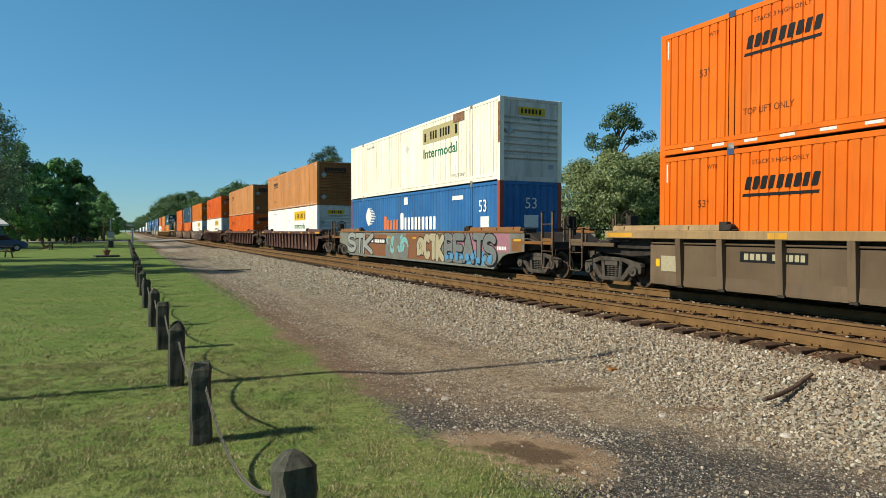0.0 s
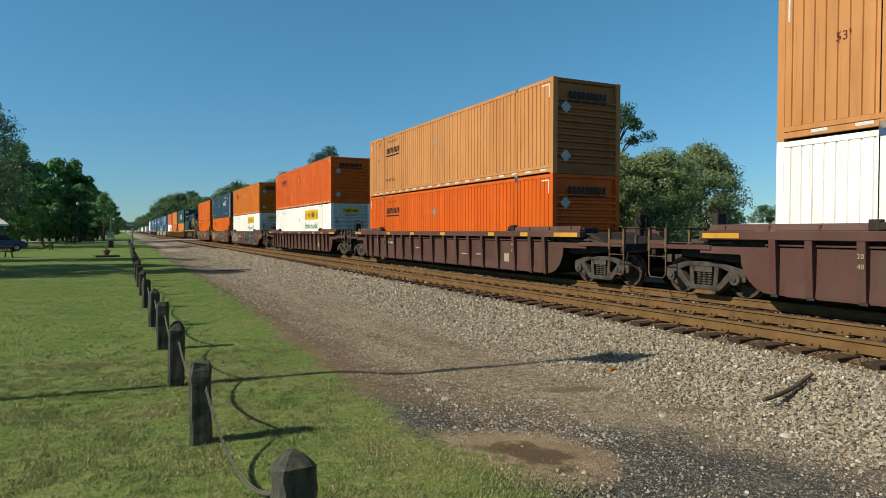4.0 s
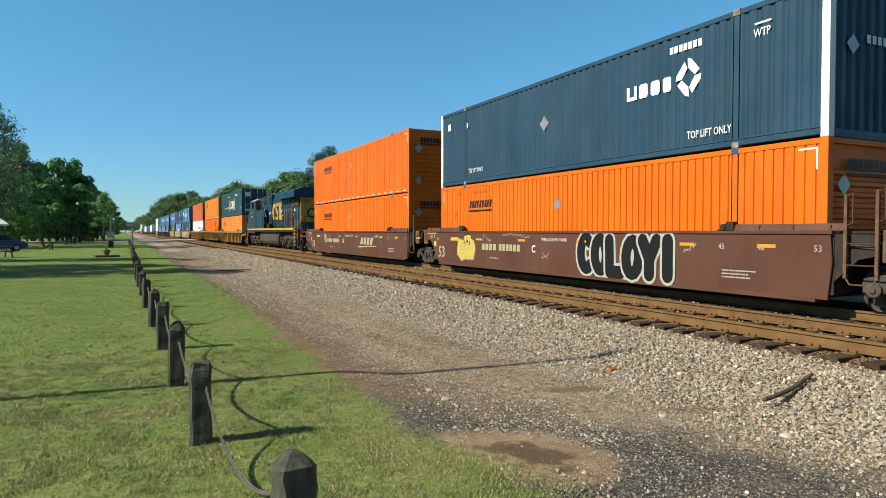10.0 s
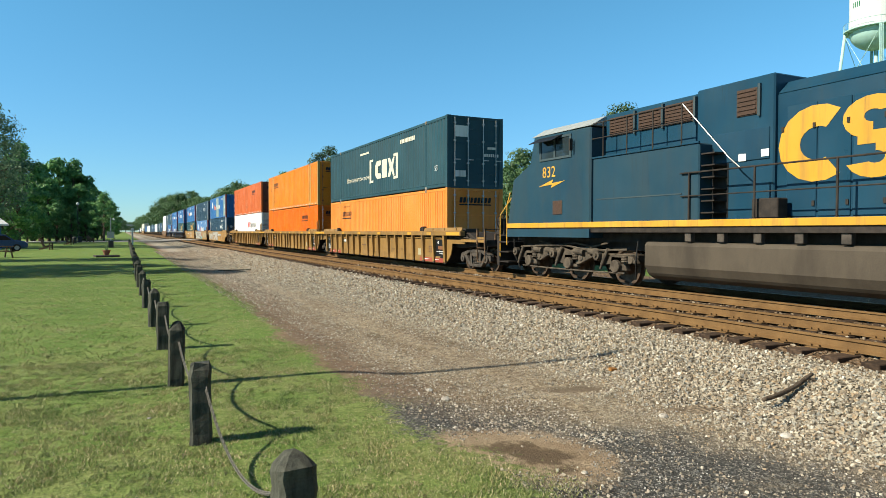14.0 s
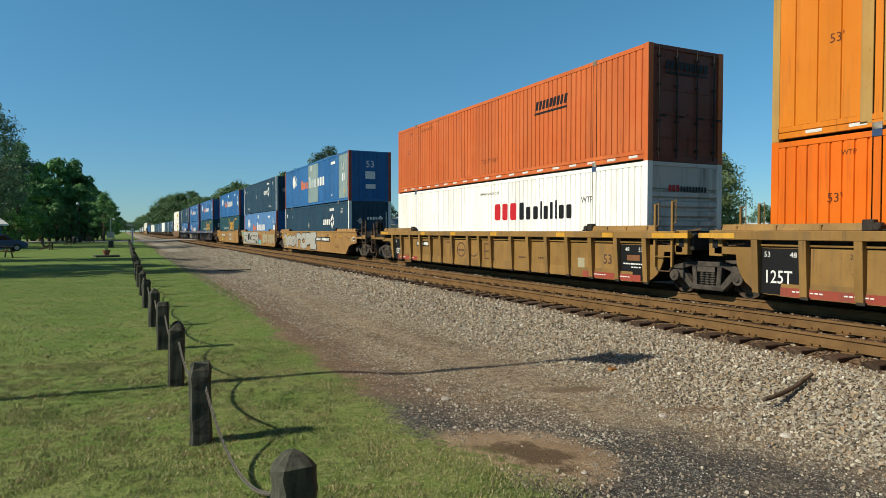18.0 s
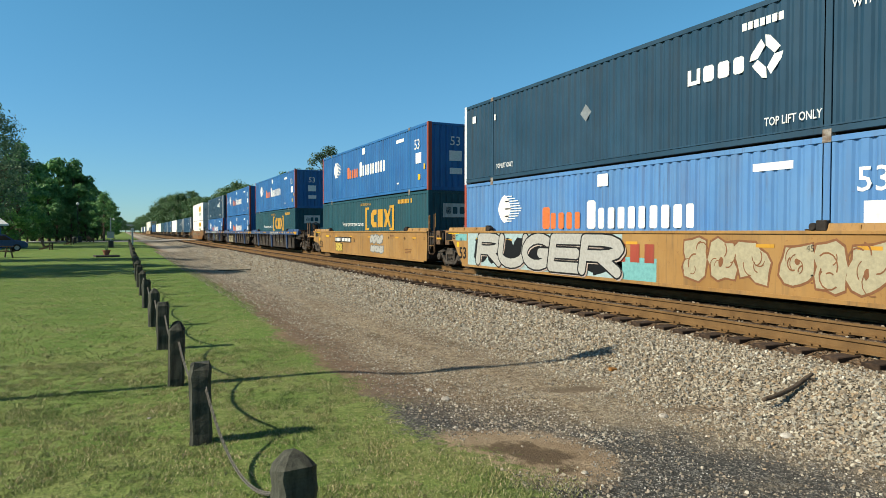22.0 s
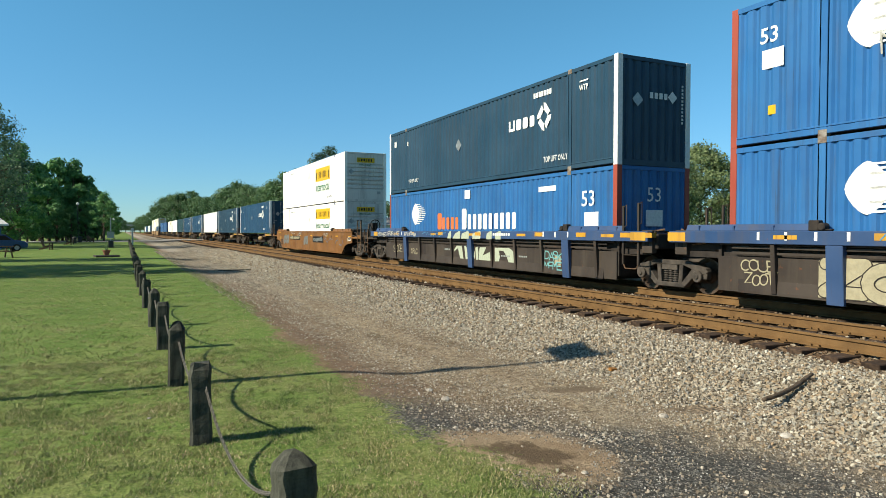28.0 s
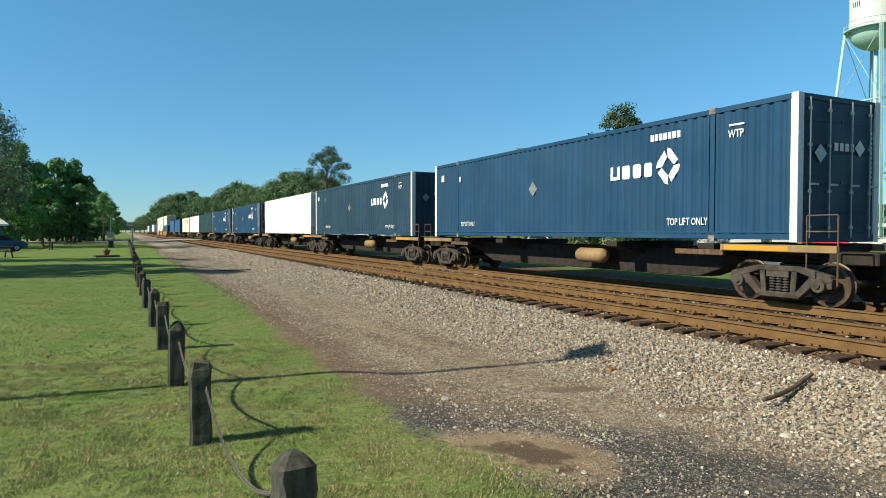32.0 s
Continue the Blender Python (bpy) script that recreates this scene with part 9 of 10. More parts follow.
def post_mesh(seed, top):
    """A square timber post, worn and uneven, with a pointed or a broken top."""
    rn = random.Random(seed)
    w, c = 0.085, 0.022
    ring8 = [(-w, -w + c), (-w + c, -w), (w - c, -w), (w, -w + c), (w, w - c), (w - c, w), (-w + c, w), (-w, w - c)]
    levels = [-0.3, 0.0, 0.08, 0.2, 0.33, 0.45, 0.54, 0.60]
    vs = []
    for z in levels:
        dx, dy = rn.uniform(-0.006, 0.006), rn.uniform(-0.006, 0.006)
        for x, y in ring8:
            vs.append((x + dx + rn.uniform(-0.004, 0.004), y + dy + rn.uniform(-0.004, 0.004), z + (rn.uniform(-0.012, 0.006) if z > 0.55 else 0)))
    n = len(levels)
    fs = [(8 * k + i, 8 * k + (i + 1) % 8, 8 * k + 8 + (i + 1) % 8, 8 * k + 8 + i) for k in range(n - 1) for i in range(8)]
    m = len(vs)
    for x, y in ring8:
        f = 0.45 if top == "point" else 0.8
        vs.append((x * f + rn.uniform(-0.01, 0.01), y * f + rn.uniform(-0.01, 0.01), (0.665 if top == "point" else 0.645) + rn.uniform(-0.018, 0.012)))
    fs += [(m - 8 + i, m - 8 + (i + 1) % 8, m + (i + 1) % 8, m + i) for i in range(8)]
    vs.append((rn.uniform(-0.01, 0.01), rn.uniform(-0.01, 0.01), 0.69 if top == "point" else 0.64))
    fs += [(m + i, m + (i + 1) % 8, m + 8) for i in range(8)]
    return Geo().add(vs, fs).mesh("fence_post", POST_M)


def link_mesh():
    g = Geo()
    pts = []
    for i in range(12):
        a = 2 * math.pi * i / 12
        pts.append((0.010 * math.cos(a), 0.021 * math.sin(a) + (0.008 if math.sin(a) > 0 else -0.008), 0.0))
    for i in range(12):
        g.cyl(pts[i], pts[(i + 1) % 12], 0.0042, 5, caps=False)
    return g.mesh("chain_link", CHAIN_M)


rnd = random.Random(9)
POSTS = [(0.80, 3.42, 0.86), (0.558, 5.67, 1.025), (0.52, 7.912, 1.07), (0.512, 10.44, 1.07), (0.481, 13.0, 1.02), (0.464, 16.25, 1.0)]
y = 19.4
while y < 100:
    POSTS.append((0.46 + 0.004 * (y - 19) + rnd.uniform(-0.04, 0.04), y, rnd.uniform(0.95, 1.08)))
    y += 2.9
pms, lm = [post_mesh(1, "point"), post_mesh(2, "broken"), post_mesh(3, "point"), post_mesh(4, "broken")], link_mesh()
chain = thing("chain", "rusty steel chain sagging between the timber fence posts", "chain")
for i, (x, y, h) in enumerate(POSTS):
    p = single("fence_post", pms[i % 4], "weathered dark timber fence post with a pointed top", "fence post", pose(x, y, 0, rnd.uniform(-2, 2), rnd.uniform(-2, 2), rnd.uniform(-8, 8)), "fence along the lawn")
    p.scale = (1.2, 1.2, h) if i == 0 else (1, 1, h)
    if i + 1 < len(POSTS) and i < 8:
        a, b = Vector((x + 0.03, y, 0.50 * h)), Vector((POSTS[i + 1][0] + 0.03, POSTS[i + 1][1], 0.50 * POSTS[i + 1][2]))
        n = 74 if i < 3 else 50
        sag = 0.40 if i == 0 else 0.20
        pts = [a.lerp(b, k / n) - Vector((0, 0, sag * 4 * (k / n) * (1 - k / n))) for k in range(n + 1)]
        if i < 3:
            for k in range(n):
                d = (pts[k + 1] - pts[k]).normalized()
                q = d.to_track_quat("Y", "Z").to_matrix().to_4x4()
                part("chain_link", lm, chain, at=Matrix.Translation((pts[k] + pts[k + 1]) / 2) @ q @ pose(0, 0, 0, 0, 90 * (k % 2) + 20, 0))
        else:
            gpart("chain_span", Geo().tube([tuple(q) for q in pts[::4]], 0.012, 5), CHAIN_M, chain)

# ---------------------------------------------------------------- flagpole beside the lawn, whose shadow crosses the drive
FLAG_POLE = Vector((-3.2, 8.12, 0))
pole = thing("flagpole", "slim white metal flagpole standing on the lawn", "flagpole", Matrix.Translation(FLAG_POLE))
gpart("pole", Geo().cyl((0, 0, 0), (0, 0, 7.25), 0.06, 12, 0.045), GALV, pole, smooth=True)
gpart("finial", Geo().lathe([(0, 7.22), (0.05, 7.25), (0.07, 7.3), (0.05, 7.35), (0, 7.38)], 12), GALV, pole, smooth=True)

# a second slim pole farther along, of which the lawn shows the shadow
slim = thing("slim_pole", "slim grey metal pole standing on the lawn", "pole", Matrix.Translation((-5.14, 15.99, 0)))
gpart("shaft", Geo().cyl((0, 0, 0), (0, 0, 3.6), 0.04, 10, 0.03), GALV, slim, smooth=True)
gpart("cap", Geo().lathe([(0, 3.58), (0.04, 3.6), (0.045, 3.64), (0, 3.67)], 10), GALV, slim, smooth=True)

# stray stones on the drive, a rusty leaf and a rotten board
for k, (x, y, r) in enumerate(((3.17, 6.80, 0.045), (3.16, 6.36, 0.055), (2.88, 5.14, 0.032), (2.70, 5.23, 0.026), (3.15, 3.95, 0.03), (4.9, 4.9, 0.05), (5.4, 3.9, 0.06), (0.2, 6.6, 0.02), (-0.25, 8.6, 0.02))):
    rn = random.Random(70 + k)
    g = Geo().lathe([(0, -0.3 * r), (0.8 * r, -0.25 * r), (r, 0.1 * r), (0.75 * r, 0.42 * r), (0.3 * r, 0.58 * r), (0, 0.6 * r)], 9)
    g.v = [(a * rn.uniform(0.75, 1.15), b * rn.uniform(0.75, 1.15), c * rn.uniform(0.8, 1.15)) for a, b, c in g.v]
    single("stone", g.mesh("stone", surface("pale_stone", (0.42, 0.38, 0.32), (0.60, 0.56, 0.50), 0.85)), "single pale stone lying on the drive" if x > 2 else "small pale stone in the grass", "stone", pose(x, y, lie(x, y) + 0.1 * r, 0, 0, 40 * k), "stray stones")
g = Geo().add([(-0.05, 0, 0.004), (0, -0.025, 0.016), (0.055, 0, 0.006), (0, 0.028, 0.02), (0, 0, 0.008)], [(0, 1, 4), (1, 2, 4), (2, 3, 4), (3, 0, 4)])
single("dry_leaf", g.mesh("dry_leaf", plain("rust_leaf", (0.34, 0.10, 0.03)), fix=False), "curled rust-brown leaf on the grass edge", "leaf", pose(2.14, 3.42, 0.02, 8, 5, 30))
single("bark_chip", Geo().prism([(-0.09, -0.03), (0.06, -0.045), (0.10, 0.01), (0.02, 0.05), (-0.08, 0.035)], "z", 0.0, 0.035).mesh("bark_chip", surface("orange_bark", (0.30, 0.13, 0.03), (0.46, 0.22, 0.06), 0.9), 0.006), "orange-brown chip of wood on the gravel", "wood chip", pose(5.87, 6.80, lie(5.87, 6.80), 10, 6, 25))
single("rotten_board", Geo().prism([(-0.75, -0.08), (0.62, -0.10), (0.80, -0.02), (0.70, 0.09), (-0.70, 0.10)], "z", 0.0, 0.05).mesh("rotten_board", POST_M, 0.008), "dark rotten board lying on the drive", "board", pose(4.7, 32.0, lie(4.7, 32.0) + 0.01, 0, 0, 6))

# ---------------------------------------------------------------- branch on the ballast
def branch_geo(pts, radii, n=10):
    """One continuous bent limb: rings along a smooth line, closed at both ends."""
    rn = random.Random(8)
    pts = [Vector(p) for p in pts]
    g, vs, rings = Geo(), [], 26
    for k in range(rings):
        s = k / (rings - 1) * (len(pts) - 1)
        i = min(int(s), len(pts) - 2)
        f = s - i
        a, b, c, d = pts[max(i - 1, 0)], pts[i], pts[i + 1], pts[min(i + 2, len(pts) - 1)]
        p = 0.5 * (2 * b + (c - a) * f + (2 * a - 5 * b + 4 * c - d) * f * f + (3 * b - a - 3 * c + d) * f ** 3)
        r = (radii[i] * (1 - f) + radii[i + 1] * f) * rn.uniform(0.94, 1.06)
        across = (c - b).cross(Vector((0, 0, 1))).normalized()
        for q in range(n):
            w = 2 * math.pi * q / n
            vs.append(tuple(p + r * rn.uniform(0.93, 1.07) * (across * math.cos(w) + Vector((0, 0, math.sin(w))))))
    fs = [(k * n + q, k * n + (q + 1) % n, (k + 1) * n + (q + 1) % n, (k + 1) * n + q) for k in range(rings - 1) for q in range(n)]
    return g.add(vs, fs + [tuple(reversed(range(n))), tuple(range((rings - 1) * n, rings * n))])


g = branch_geo([(6.00, 4.60, -0.012), (6.22, 4.62, 0.0), (6.48, 4.69, 0.004), (6.78, 4.77, 0.025), (7.02, 4.84, 0.06), (7.20, 4.885, 0.085)], [0.022, 0.026, 0.027, 0.026, 0.027, 0.020])
g.add(*(lambda h: (h.v, h.f))(branch_geo([(7.08, 4.855, 0.06), (7.14, 4.80, 0.035), (7.17, 4.75, 0.01)], [0.02, 0.014, 0.009], 8)))
single("fallen_branch", g.mesh("fallen_branch", BARK, smooth=True), "dead brown branch lying on the ballast", "branch")

# ---------------------------------------------------------------- water tower
TOWER_M = surface("pale_aqua_paint", (0.42, 0.66, 0.60), (0.48, 0.70, 0.64), 0.5, 0, 0.6)
TANK_M = surface("white_tank_paint", (0.72, 0.76, 0.74), (0.78, 0.80, 0.78), 0.45, 0, 0.4)


def water_tower(x, y, turn):
    tw = thing("water_tower", "tall pale aqua water tower on slender braced legs", "water tower", pose(x, y, 0, 0, 0, turn))
    R, ZB = 3.55, 32.1
    gpart("tank", Geo().lathe([(R, ZB), (R, ZB + 5.6), (R * 0.8, ZB + 7.4), (R * 0.4, ZB + 8.4), (0, ZB + 8.7)], 40), TANK_M, tw, "white cylindrical tank", smooth=False)
    gpart("bowl", Geo().lathe([(R, ZB)] + [(R * math.cos(a), ZB - 2.9 * math.sin(a)) for a in [0.157 * k for k in range(1, 10)]] + [(0.3, ZB - 2.95)], 40), TOWER_M, tw, smooth=True)
    gpart("balcony", Geo().lathe([(R, ZB + 0.1), (R + 0.75, ZB + 0.1), (R + 0.75, ZB - 0.02), (R, ZB - 0.02)], 40), TOWER_M, tw)
    g = Geo().lathe([(R + 0.72, ZB + 1.1), (R + 0.76, ZB + 1.14), (R + 0.72, ZB + 1.18)], 40)
    for k in range(40):
        a = 2 * math.pi * k / 40
        g.cyl(((R + 0.73) * math.cos(a), (R + 0.73) * math.sin(a), ZB), ((R + 0.73) * math.cos(a), (R + 0.73) * math.sin(a), ZB + 1.15), 0.025, 4)
    gpart("balcony_rail", g, TOWER_M, tw)
    gpart("riser", Geo().cyl((0, 0, 0), (0, 0, ZB - 2.8), 0.26, 16), TOWER_M, tw, smooth=True)
    def leg(k, z):
        f = 1 - z / ZB
        r = 4.05 + 3.35 * f
        a = math.pi / 2 * k
        return Vector((r * math.cos(a), r * math.sin(a), z))
    for k in range(4):
        gpart("leg", Geo().cyl(leg(k, -0.2), leg(k, ZB), 0.22, 10), TOWER_M, tw, smooth=True)
        for z in (10.2, 21.2):
            gpart("strut", Geo().cyl(leg(k, z), leg((k + 1) % 4, z), 0.14, 8), TOWER_M, tw)
        for z0, z1 in ((0.3, 10.2), (10.2, 21.2), (21.2, ZB - 0.4)):
            gpart("brace_rod", Geo().cyl(leg(k, z0), leg((k + 1) % 4, z1), 0.045, 5), TOWER_M, tw)
            gpart("brace_rod", Geo().cyl(leg(k, z1), leg((k + 1) % 4, z0), 0.045, 5), TOWER_M, tw)
    g = Geo()
    for z in range(97):
        p = leg(3, z * 0.33)
        g.cyl(p + Vector((-0.25, -0.42, 0)), p + Vector((0.25, -0.42, 0)), 0.03, 4)
    for d in (-0.25, 0.25):
        g.cyl(leg(3, 0) + Vector((d, -0.42, 0)), leg(3, ZB) + Vector((d, -0.42, 0)), 0.03, 5)
    gpart("ladder", g, TOWER_M, tw, "narrow caged ladder")
    gpart("painted_name", Geo().add([((R + 0.012) * math.cos(a), (R + 0.012) * math.sin(a), ZB + z) for z in (3.3, 4.1) for a in [3.6 + 0.05 * k for k in range(9)]], [(i, i + 1, 10 + i, 9 + i) for i in range(0, 8, 2)]), GREEN_L, tw)
    return tw


water_tower(TOWER_X, TOWER_Y, TOWER_TURN)


# ---------------------------------------------------------------- flags on the pole: rigid strips that swing
FLAG_M = surface("red_flag_cloth", (0.45, 0.04, 0.05), (0.5, 0.06, 0.06), 0.8)
FLAG_W = surface("white_flag_cloth", (0.7, 0.7, 0.7), (0.65, 0.65, 0.66), 0.8)
FLAGS = []


def flag(name, label, height, hoist, fly, n, mat):
    fl = thing(name, label, "flag", Matrix.Translation(FLAG_POLE + Vector((0, 0, height))))
    w = fly / n
    strip = Geo().box(0, w + 0.01, -0.004, 0.004, 0, hoist).mesh("strip", mat)
    FLAGS.append((fl, [part("strip", strip, fl) for _ in range(n)], w))
    return fl


flag("flag", "red flag streaming from the top of the pole", 6.52, 0.62, 1.0, 5, FLAG_M)
flag("flag", "white flag hanging lower on the pole", 4.72, 0.5, 0.8, 4, FLAG_W)


# ---------------------------------------------------------------- park at the side of the lawn
LAMP_M = plain("dark_lamp_post", (0.05, 0.052, 0.05))
GLOBE = plain("white_globe", (0.8, 0.8, 0.78), 0.3)


def park_lamp(x, y, h):
    lp = thing("street_lamp", "dark post lamp with a white globe on the lawn", "street lamp", pose(x, y, 0), "park lamps")
    gpart("post", Geo().lathe([(0.16, 0), (0.16, 0.25), (0.09, 0.45), (0.06, 1.0), (0.05, h - 0.5), (0.09, h - 0.45), (0.09, h - 0.38), (0, h - 0.38)], 10), LAMP_M, lp)
    gpart("globe", Geo().lathe([(0.0, h - 0.38)] + [(0.24 * math.sin(a), h - 0.14 - 0.24 * math.cos(a)) for a in [0.4 * k for k in range(1, 8)]] + [(0, h + 0.1)], 14), GLOBE, lp, smooth=True)
    return lp


park_lamp(-6.35, 118.0, 6.2)
park_lamp(-1.8, 165.0, 4.6)

WOOD = surface("brown_bench_wood", (0.10, 0.065, 0.04), (0.17, 0.115, 0.07), 0.8, 0, 6, (1, 6, 1))


def lawn_chair(x, y, turn):
    """A low slatted armchair with a leaning back, facing -y before it is turned."""
    b = thing("lawn_chair", "dark slatted wooden armchair standing on the lawn", "chair", pose(x, y, 0, 0, 0, turn), "park chairs")
    for k in range(4):
        gpart("seat_slat", Geo().box(-0.32, 0.32, -0.34 + 0.16 * k, -0.20 + 0.16 * k, 0.40 - 0.035 * k, 0.43 - 0.035 * k), WOOD, b)
    for k in range(5):
        xx = -0.30 + 0.125 * k
        gpart("back_slat", Geo().prism([(0.26, 0.28), (0.29, 0.28), (0.55, 1.0 + 0.03 * (2 - abs(k - 2))), (0.52, 1.0 + 0.03 * (2 - abs(k - 2)))], "x", xx, xx + 0.11), WOOD, b)
    for e in (-1, 1):
        gpart("armrest", Geo().box(e * 0.36 - 0.07, e * 0.36 + 0.07, -0.42, 0.46, 0.60, 0.64), WOOD, b)
        gpart("front_leg", Geo().box(e * 0.36 - 0.04, e * 0.36 + 0.04, -0.36, -0.26, 0.0, 0.60), WOOD, b)
        gpart("rear_leg", Geo().prism([(-0.36, 0.38), (-0.36, 0.46), (0.62, 0.08), (0.62, 0.0), (0.5, 0.0)], "x", e * 0.33 - 0.02, e * 0.33 + 0.02), WOOD, b)
    return b


# small stumps on the lawn, given the form of lidded drums
def litter_bin(x, y):
    b = thing("litter_bin", "small dark lidded drum on the lawn", "bin", pose(x, y, 0), "park bins")
    gpart("drum", Geo().lathe([(0.0, 0.0), (0.26, 0.0), (0.30, 0.72), (0.0, 0.72)], 14), LAMP_M, b)
    gpart("lid", Geo().lathe([(0.32, 0.70), (0.33, 0.78), (0.20, 0.92), (0.0, 0.95)], 14), LAMP_M, b)


def picnic_table(x, y, turn):
    p = thing("picnic_table", "dark wooden picnic table with attached benches", "table", pose(x, y, 0, 0, 0, turn), "park tables")
    for k in range(5):
        gpart("top_plank", Geo().box(-0.9, 0.9, -0.37 + 0.15 * k, -0.24 + 0.15 * k, 0.72, 0.76), WOOD, p)
    for s in (-1, 1):
        gpart("seat_plank", Geo().box(-0.9, 0.9, s * 0.62 - 0.13, s * 0.62 + 0.13, 0.42, 0.46), WOOD, p)
        g = Geo().prism([(-0.62, 0), (-0.52, 0), (-0.18, 0.72), (-0.28, 0.72)], "x", s * 0.65 - 0.03, s * 0.65 + 0.03)
        g.prism([(0.62, 0), (0.52, 0), (0.18, 0.72), (0.28, 0.72)], "x", s * 0.65 - 0.03, s * 0.65 + 0.03)
        g.box(s * 0.65 - 0.035, s * 0.65 + 0.035, -0.75, 0.75, 0.36, 0.42)
        gpart("trestle", g, WOOD, p)
    return p


for row in CHAIRS:
    lawn_chair(*row)
litter_bin(-6.4, 110.5)
litter_bin(-6.0, 116.7)
for row in TABLES:
    picnic_table(*row)

CAR_GLASS = plain("dark_car_glass", (0.015, 0.018, 0.02), 0.08)
TYRE = plain("tyre_rubber", (0.015, 0.015, 0.015), 0.8)


def parked_car(x, y, turn, colour, words):
    paint = plain(words.split()[0] + "_car_paint", colour, 0.25)
    c = thing("car", words + " sedan car parked beyond the railway", "car", pose(x, y, 0, 0, 0, turn), "parked cars")
    prof = [(-2.2, 0.30), (-2.25, 0.65), (-2.1, 0.88), (-1.55, 0.95), (-1.0, 1.42), (0.55, 1.45), (1.2, 0.98), (2.05, 0.85), (2.25, 0.60), (2.22, 0.30)]
    gpart("body", Geo().prism(prof, "y", -0.86, 0.86), paint, c, bevel=0.06)
    for s in (-1, 1):
        gpart("side_window", Geo().prism([(-1.35, 0.98), (-0.95, 1.34), (0.5, 1.37), (1.05, 0.98)], "y", s * 0.862, s * 0.872), CAR_GLASS, c)
        for xx in (-1.4, 1.4):
            w = gpart("wheel", Geo().lathe([(0.0, -0.1), (0.24, -0.1), (0.31, -0.07), (0.31, 0.07), (0.24, 0.1), (0.0, 0.1)], 16, "y", (xx, s * 0.80, 0.31)), TYRE, c)
            part("rim", Geo().lathe([(0.0, 0.102 * s), (0.19, 0.102 * s)], 12, "y", (xx, s * 0.80, 0.31)).mesh("rim", GALV), w)
    gpart("windscreen", Geo().prism([(0.60, 1.40), (1.15, 1.0), (1.20, 1.02), (0.64, 1.43)], "y", -0.7, 0.7), CAR_GLASS, c)
    gpart("rear_window", Geo().prism([(-1.05, 1.39), (-1.5, 0.99), (-1.55, 1.01), (-1.1, 1.42)], "y", -0.7, 0.7), CAR_GLASS, c)
    for s in (-1, 1):
        part("headlight", Geo().box(2.16, 2.25, s * 0.6 - 0.14, s * 0.6 + 0.14, 0.66, 0.78).mesh("headlight", GALV), c)
        part("tail_light", Geo().box(-2.27, -2.18, s * 0.62 - 0.12, s * 0.62 + 0.12, 0.68, 0.82).mesh("tail_light", RED_L), c)
    return c


for row in PARKED:
    parked_car(*row)

WALL_M = surface("pale_siding", (0.55, 0.55, 0.52), (0.62, 0.62, 0.6), 0.7, 0, 1.0)
BLUE_WALL = surface("blue_siding", (0.05, 0.16, 0.34), (0.07, 0.19, 0.38), 0.7, 0, 1.0)
GREY_ROOF = surface("grey_metal_roof", (0.30, 0.31, 0.31), (0.4, 0.41, 0.41), 0.5, 0.2, 1.0)
WHITE_ROOF = surface("white_metal_roof", (0.7, 0.71, 0.7), (0.76, 0.77, 0.76), 0.5, 0, 1.0)
PANE = plain("dark_window_pane", (0.02, 0.025, 0.03), 0.1)


def house(x, y, turn, w, d, h, rise, wall, roof, words, windows=3):
    b = thing("building", words, "building", pose(x, y, 0, 0, 0, turn), "buildings beyond")
    gpart("wall", Geo().box(-w / 2, w / 2, -d / 2, d / 2, -0.1, h), wall, b)
    gpart("roof", Geo().prism([(-d / 2 - 0.5, h - 0.1), (-d / 2 - 0.5, h + 0.05), (0, h + rise), (d / 2 + 0.5, h + 0.05), (d / 2 + 0.5, h - 0.1)], "x", -w / 2 - 0.5, w / 2 + 0.5), roof, b)
    for k in range(windows):
        xx = -w / 2 + w * (k + 0.5) / windows
        wd = part("window", Geo().box(xx - 0.65, xx + 0.65, -d / 2 - 0.05, -d / 2 - 0.002, 1.0, 2.3).mesh("window", WHITE_ROOF), b)
        part("pane", Geo().box(xx - 0.55, xx + 0.55, -d / 2 - 0.07, -d / 2 - 0.052, 1.1, 2.2).mesh("pane", PANE), wd)
    part("door", Geo().box(w / 2 - 1.5, w / 2 - 0.5, -d / 2 - 0.06, -d / 2 - 0.002, 0.0, 2.1).mesh("door", WALL_M), b)
    return b


HOUSES = [(88.5, 73.5, -62, 9, 7, 2.6, 0.6, WALL_M, WHITE_ROOF, 'low white building beyond the road'), (103.0, 72.0, -62, 8, 8, 2.5, 1.2, WALL_M, GREY_ROOF, 'low house with a grey roof'), (100.6, 62.0, -62, 12, 7, 2.6, 0.5, WALL_M, WHITE_ROOF, 'long low building with a white roof'), (44.8, 122.9, -40, 14, 8, 3.0, 1.5, WALL_M, GREY_ROOF, 'pale building beyond the railway'), (-14.0, 76.5, 25, 5, 6, 2.35, 0.95, BLUE_WALL, WHITE_ROOF, 'blue park building with a white roof')]
for row in HOUSES:
    house(*row)

# ---------------------------------------------------------------- roads, crossing and far markers
ASPH = surface("worn_asphalt", (0.14, 0.135, 0.13), (0.2, 0.195, 0.185), 0.9, 0, 2.0)


def strip_mesh(name, x0, x1, y0, y1, z, mat):
    return Geo().box(x0, x1, y0, y1, z - 0.2, z).mesh(name, mat)


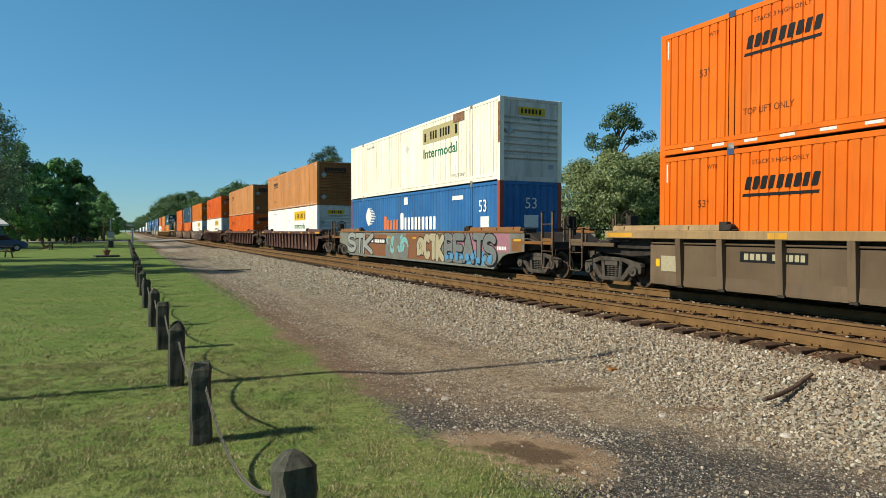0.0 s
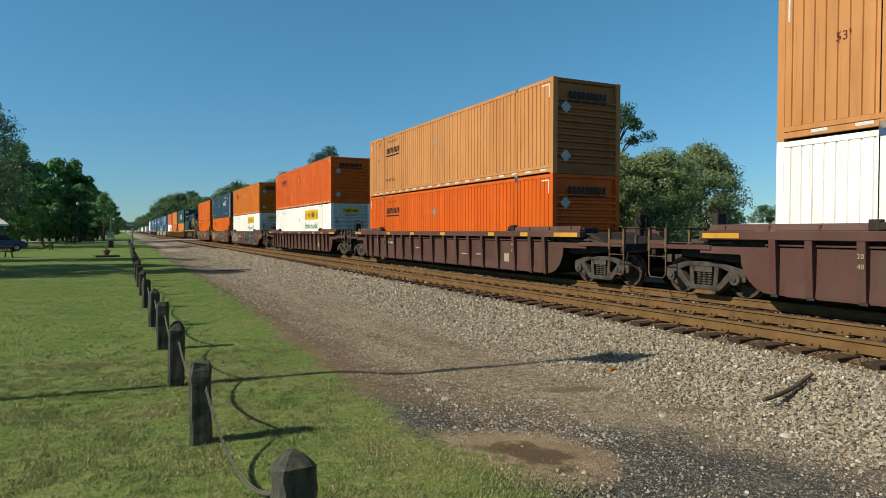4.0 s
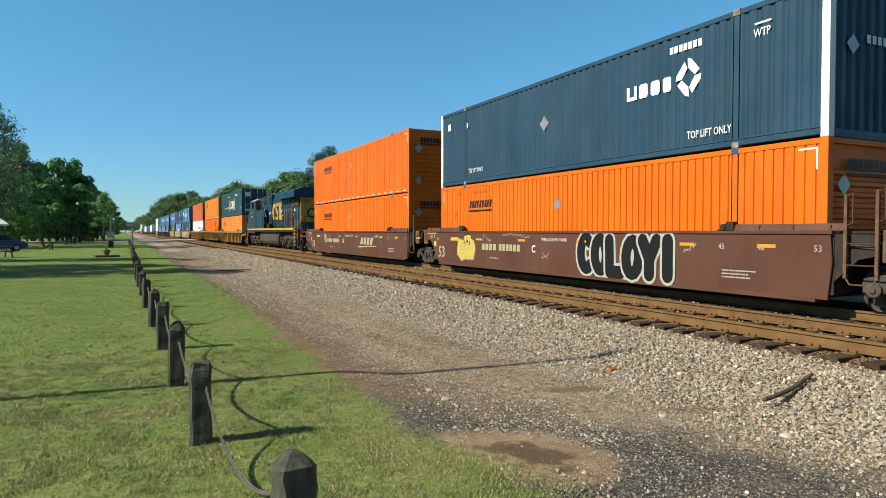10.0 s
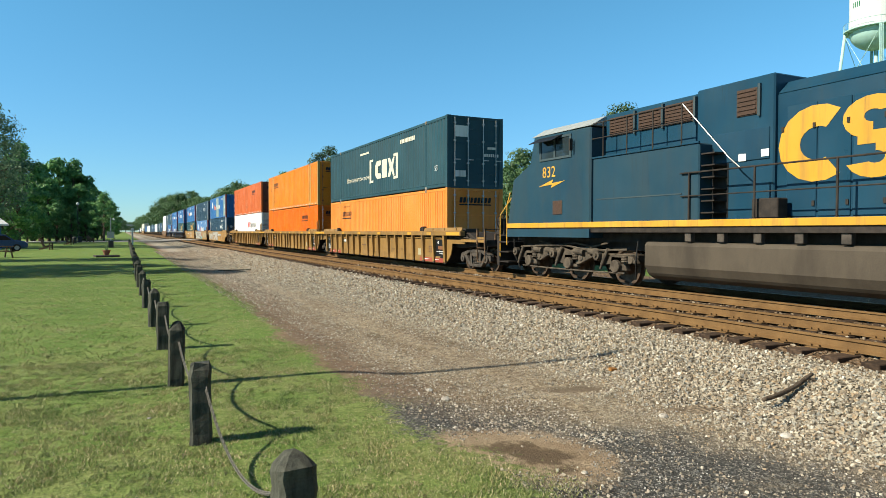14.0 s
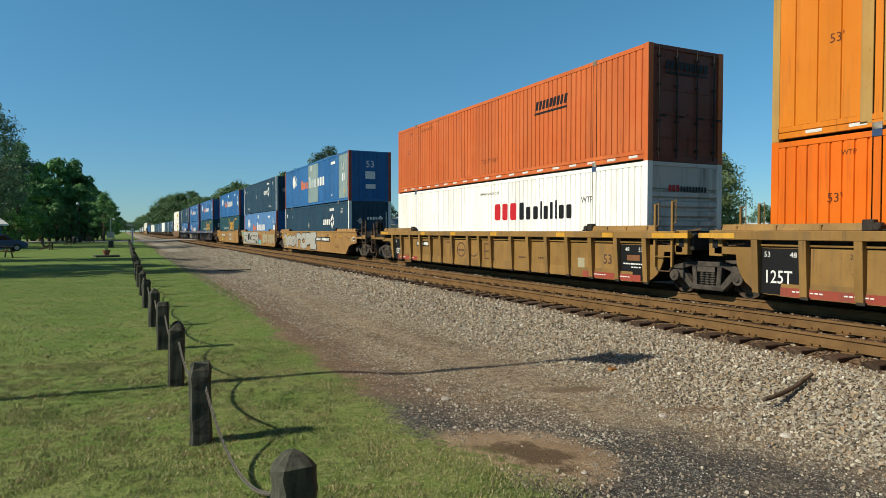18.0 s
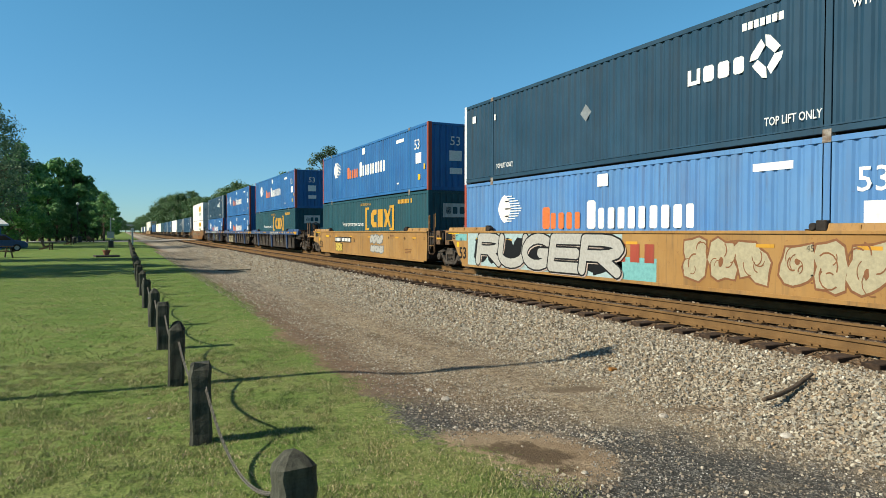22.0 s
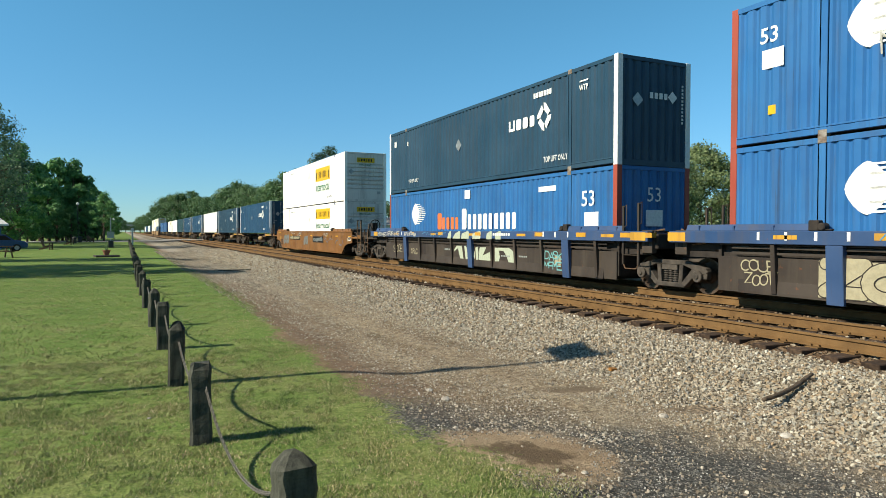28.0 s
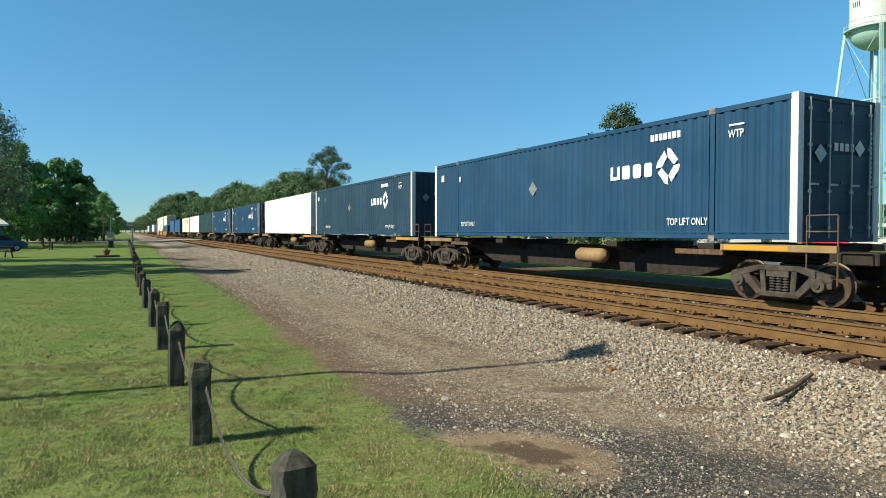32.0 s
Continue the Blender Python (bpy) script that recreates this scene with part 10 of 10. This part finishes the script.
single("road_1", strip_mesh("road_1", 30.0, 37.0, -900, 900, 0.03, ASPH), "grey asphalt road beyond the railway", "road", kind="structure")
PALE_ROAD = surface("sun_bleached_concrete", (0.30, 0.285, 0.26), (0.44, 0.42, 0.385), 0.9, 0, 1.2)
single("road_2", Geo().prism([(-60, -0.2), (-60, 0.02), (-2.0, 0.03), (4.8, 0.12), (8.3, 0.285), (14.9, 0.285), (19.0, 0.10), (60, 0.06), (60, -0.2)], "y", 117.0, 134.0).mesh("road_2", PALE_ROAD), "pale worn road crossing the tracks", "road", kind="structure")
single("path", strip_mesh("path", -13.5, -7.2, 117.5, 138.0, 0.02, PALE_ROAD), "pale paved patch at the edge of the woods", "path", kind="structure")
POST_W = plain("white_marker_paint", (0.78, 0.78, 0.76))
mk = thing("marker_post", "white marker post beside the gravel drive", "post", pose(1.05, 88.0, 0))
gpart("post", Geo().box(-0.09, 0.09, -0.09, 0.09, 0, 2.1), POST_W, mk, bevel=0.02)
gpart("cap", Geo().box(-0.16, 0.16, -0.12, 0.12, 1.75, 2.15), POST_W, mk, bevel=0.02)
sg = thing("sign_post", "grey sign on a slim pole beside the lawn", "sign", pose(-1.15, 78.0, 0))
gpart("pole", Geo().cyl((0, 0, 0), (0, 0, 3.2), 0.05, 8), GALV, sg)
gpart("board", Geo().box(-0.35, 0.35, -0.06, -0.02, 1.0, 1.7), GALV, sg, bevel=0.01)
gpart("base", Geo().box(-0.25, 0.25, -0.25, 0.25, 0, 0.75), LAMP_M, sg, bevel=0.03)
bd = thing("planter", "small potted plant on a low dark slab in the lawn", "planter", pose(-1.0, 49.4, 0, 0, 0, 10))
gpart("slab", Geo().box(-0.72, 0.72, -0.55, 0.55, -0.05, 0.13), surface("dark_slab_stone", (0.05, 0.045, 0.04), (0.09, 0.08, 0.07), 0.9), bd, bevel=0.015)
gpart("pot", Geo().lathe([(0.0, 0.13), (0.15, 0.13), (0.23, 0.40), (0.26, 0.42), (0.26, 0.47), (0.20, 0.47), (0.18, 0.42), (0.0, 0.42)], 14), surface("terracotta", (0.26, 0.11, 0.07), (0.34, 0.16, 0.10), 0.9), bd)
blades = Geo()
for k in range(9):
    q, lean = 2.4 * k, 0.08 + 0.035 * (k % 4)
    blades.cyl((0.05 * math.cos(q), 0.05 * math.sin(q), 0.42), (lean * math.cos(q), lean * math.sin(q), 0.66 + 0.045 * ((k * 5) % 7)), 0.028, 5, 0.006)
gpart("plant", blades, DULL_LEAF, bd)
br = thing("overpass", "distant grey road bridge over the railway", "bridge", pose(0, 620, 0))
gpart("deck", Geo().box(-40, 30, 0, 10, 6.2, 7.6), GALV, br)
for xx in (-25, -3, 22):
    gpart("pier", Geo().box(xx - 0.8, xx + 0.8, 2, 8, 0, 6.2), GALV, br)


# ---------------------------------------------------------------- trees and the far setting
for row in TREES:
    tree(*row)

# ---------------------------------------------------------------- all that moves
def motions():
    for ob, s, z in MOVING:
        x = TRAIN_C
        walk(ob, [(t, pose(x, s - SPEED * t + (0.3 if t == 0 else 0.1 if t == 1 else 0), z)) for t in (0, 1, 2, 3, 8, 16, 24, 32)])
    # heading of the upper flag, degrees from the sun's way, as the wind turns
    turns = [(0, -5), (1, -20), (2, -14), (3, -45), (4.5, -30), (6, -58), (7, -18), (8, -78), (9, -16), (10, -7), (11, -48), (12, -12), (13, -28), (14, -4), (15.5, -25), (17, -30), (18, -40), (19, 7), (20, 12), (21, 17), (22, 14), (23, 11), (24, 14), (25, 10), (26.5, 35), (28, 62), (28.5, 38), (29.5, 42), (30, 36), (30.5, 20), (31, 38), (32, 30)]
    times = [0.25 * k for k in range(129)]
    for which, (fl, strips, w) in enumerate(FLAGS):
        poses = [[] for _ in strips]
        for t in times:
            k = max(i for i, (a, _) in enumerate(turns) if a <= t)
            a, b = turns[k], turns[min(k + 1, len(turns) - 1)]
            f = (t - a[0]) / (b[0] - a[0]) if b[0] > a[0] else 0
            head = a[1] + (b[1] - a[1]) * f if which == 0 else 8 * math.sin(0.7 * t)
            p = Vector((0.04, 0, 0))
            for i in range(len(strips)):
                ang = head + (3 + 3.5 * i) * math.sin(5.0 * t - 1.1 * i + which)
                poses[i].append((t, pose(p.x, p.y, -0.03 * i, 0, 0, ang)))
                p += Vector((w * math.cos(radians(ang)), w * math.sin(radians(ang)), 0))
        for ob, rows in zip(strips, poses):
            walk(ob, rows)
    first = {}
    for w, r in WHEELS:
        if r not in first:
            step = SPEED / FPS / r
            walk(w, [(k / FPS, Matrix.Rotation(step * k, 4, "X")) for k in range(32 * FPS + 1)])
            first[r] = w
        else:
            w.rotation_mode = "QUATERNION"
            keys = w.animation_data_create()
            keys.action = first[r].animation_data.action
            keys.action_slot = first[r].animation_data.action_slot


motions()
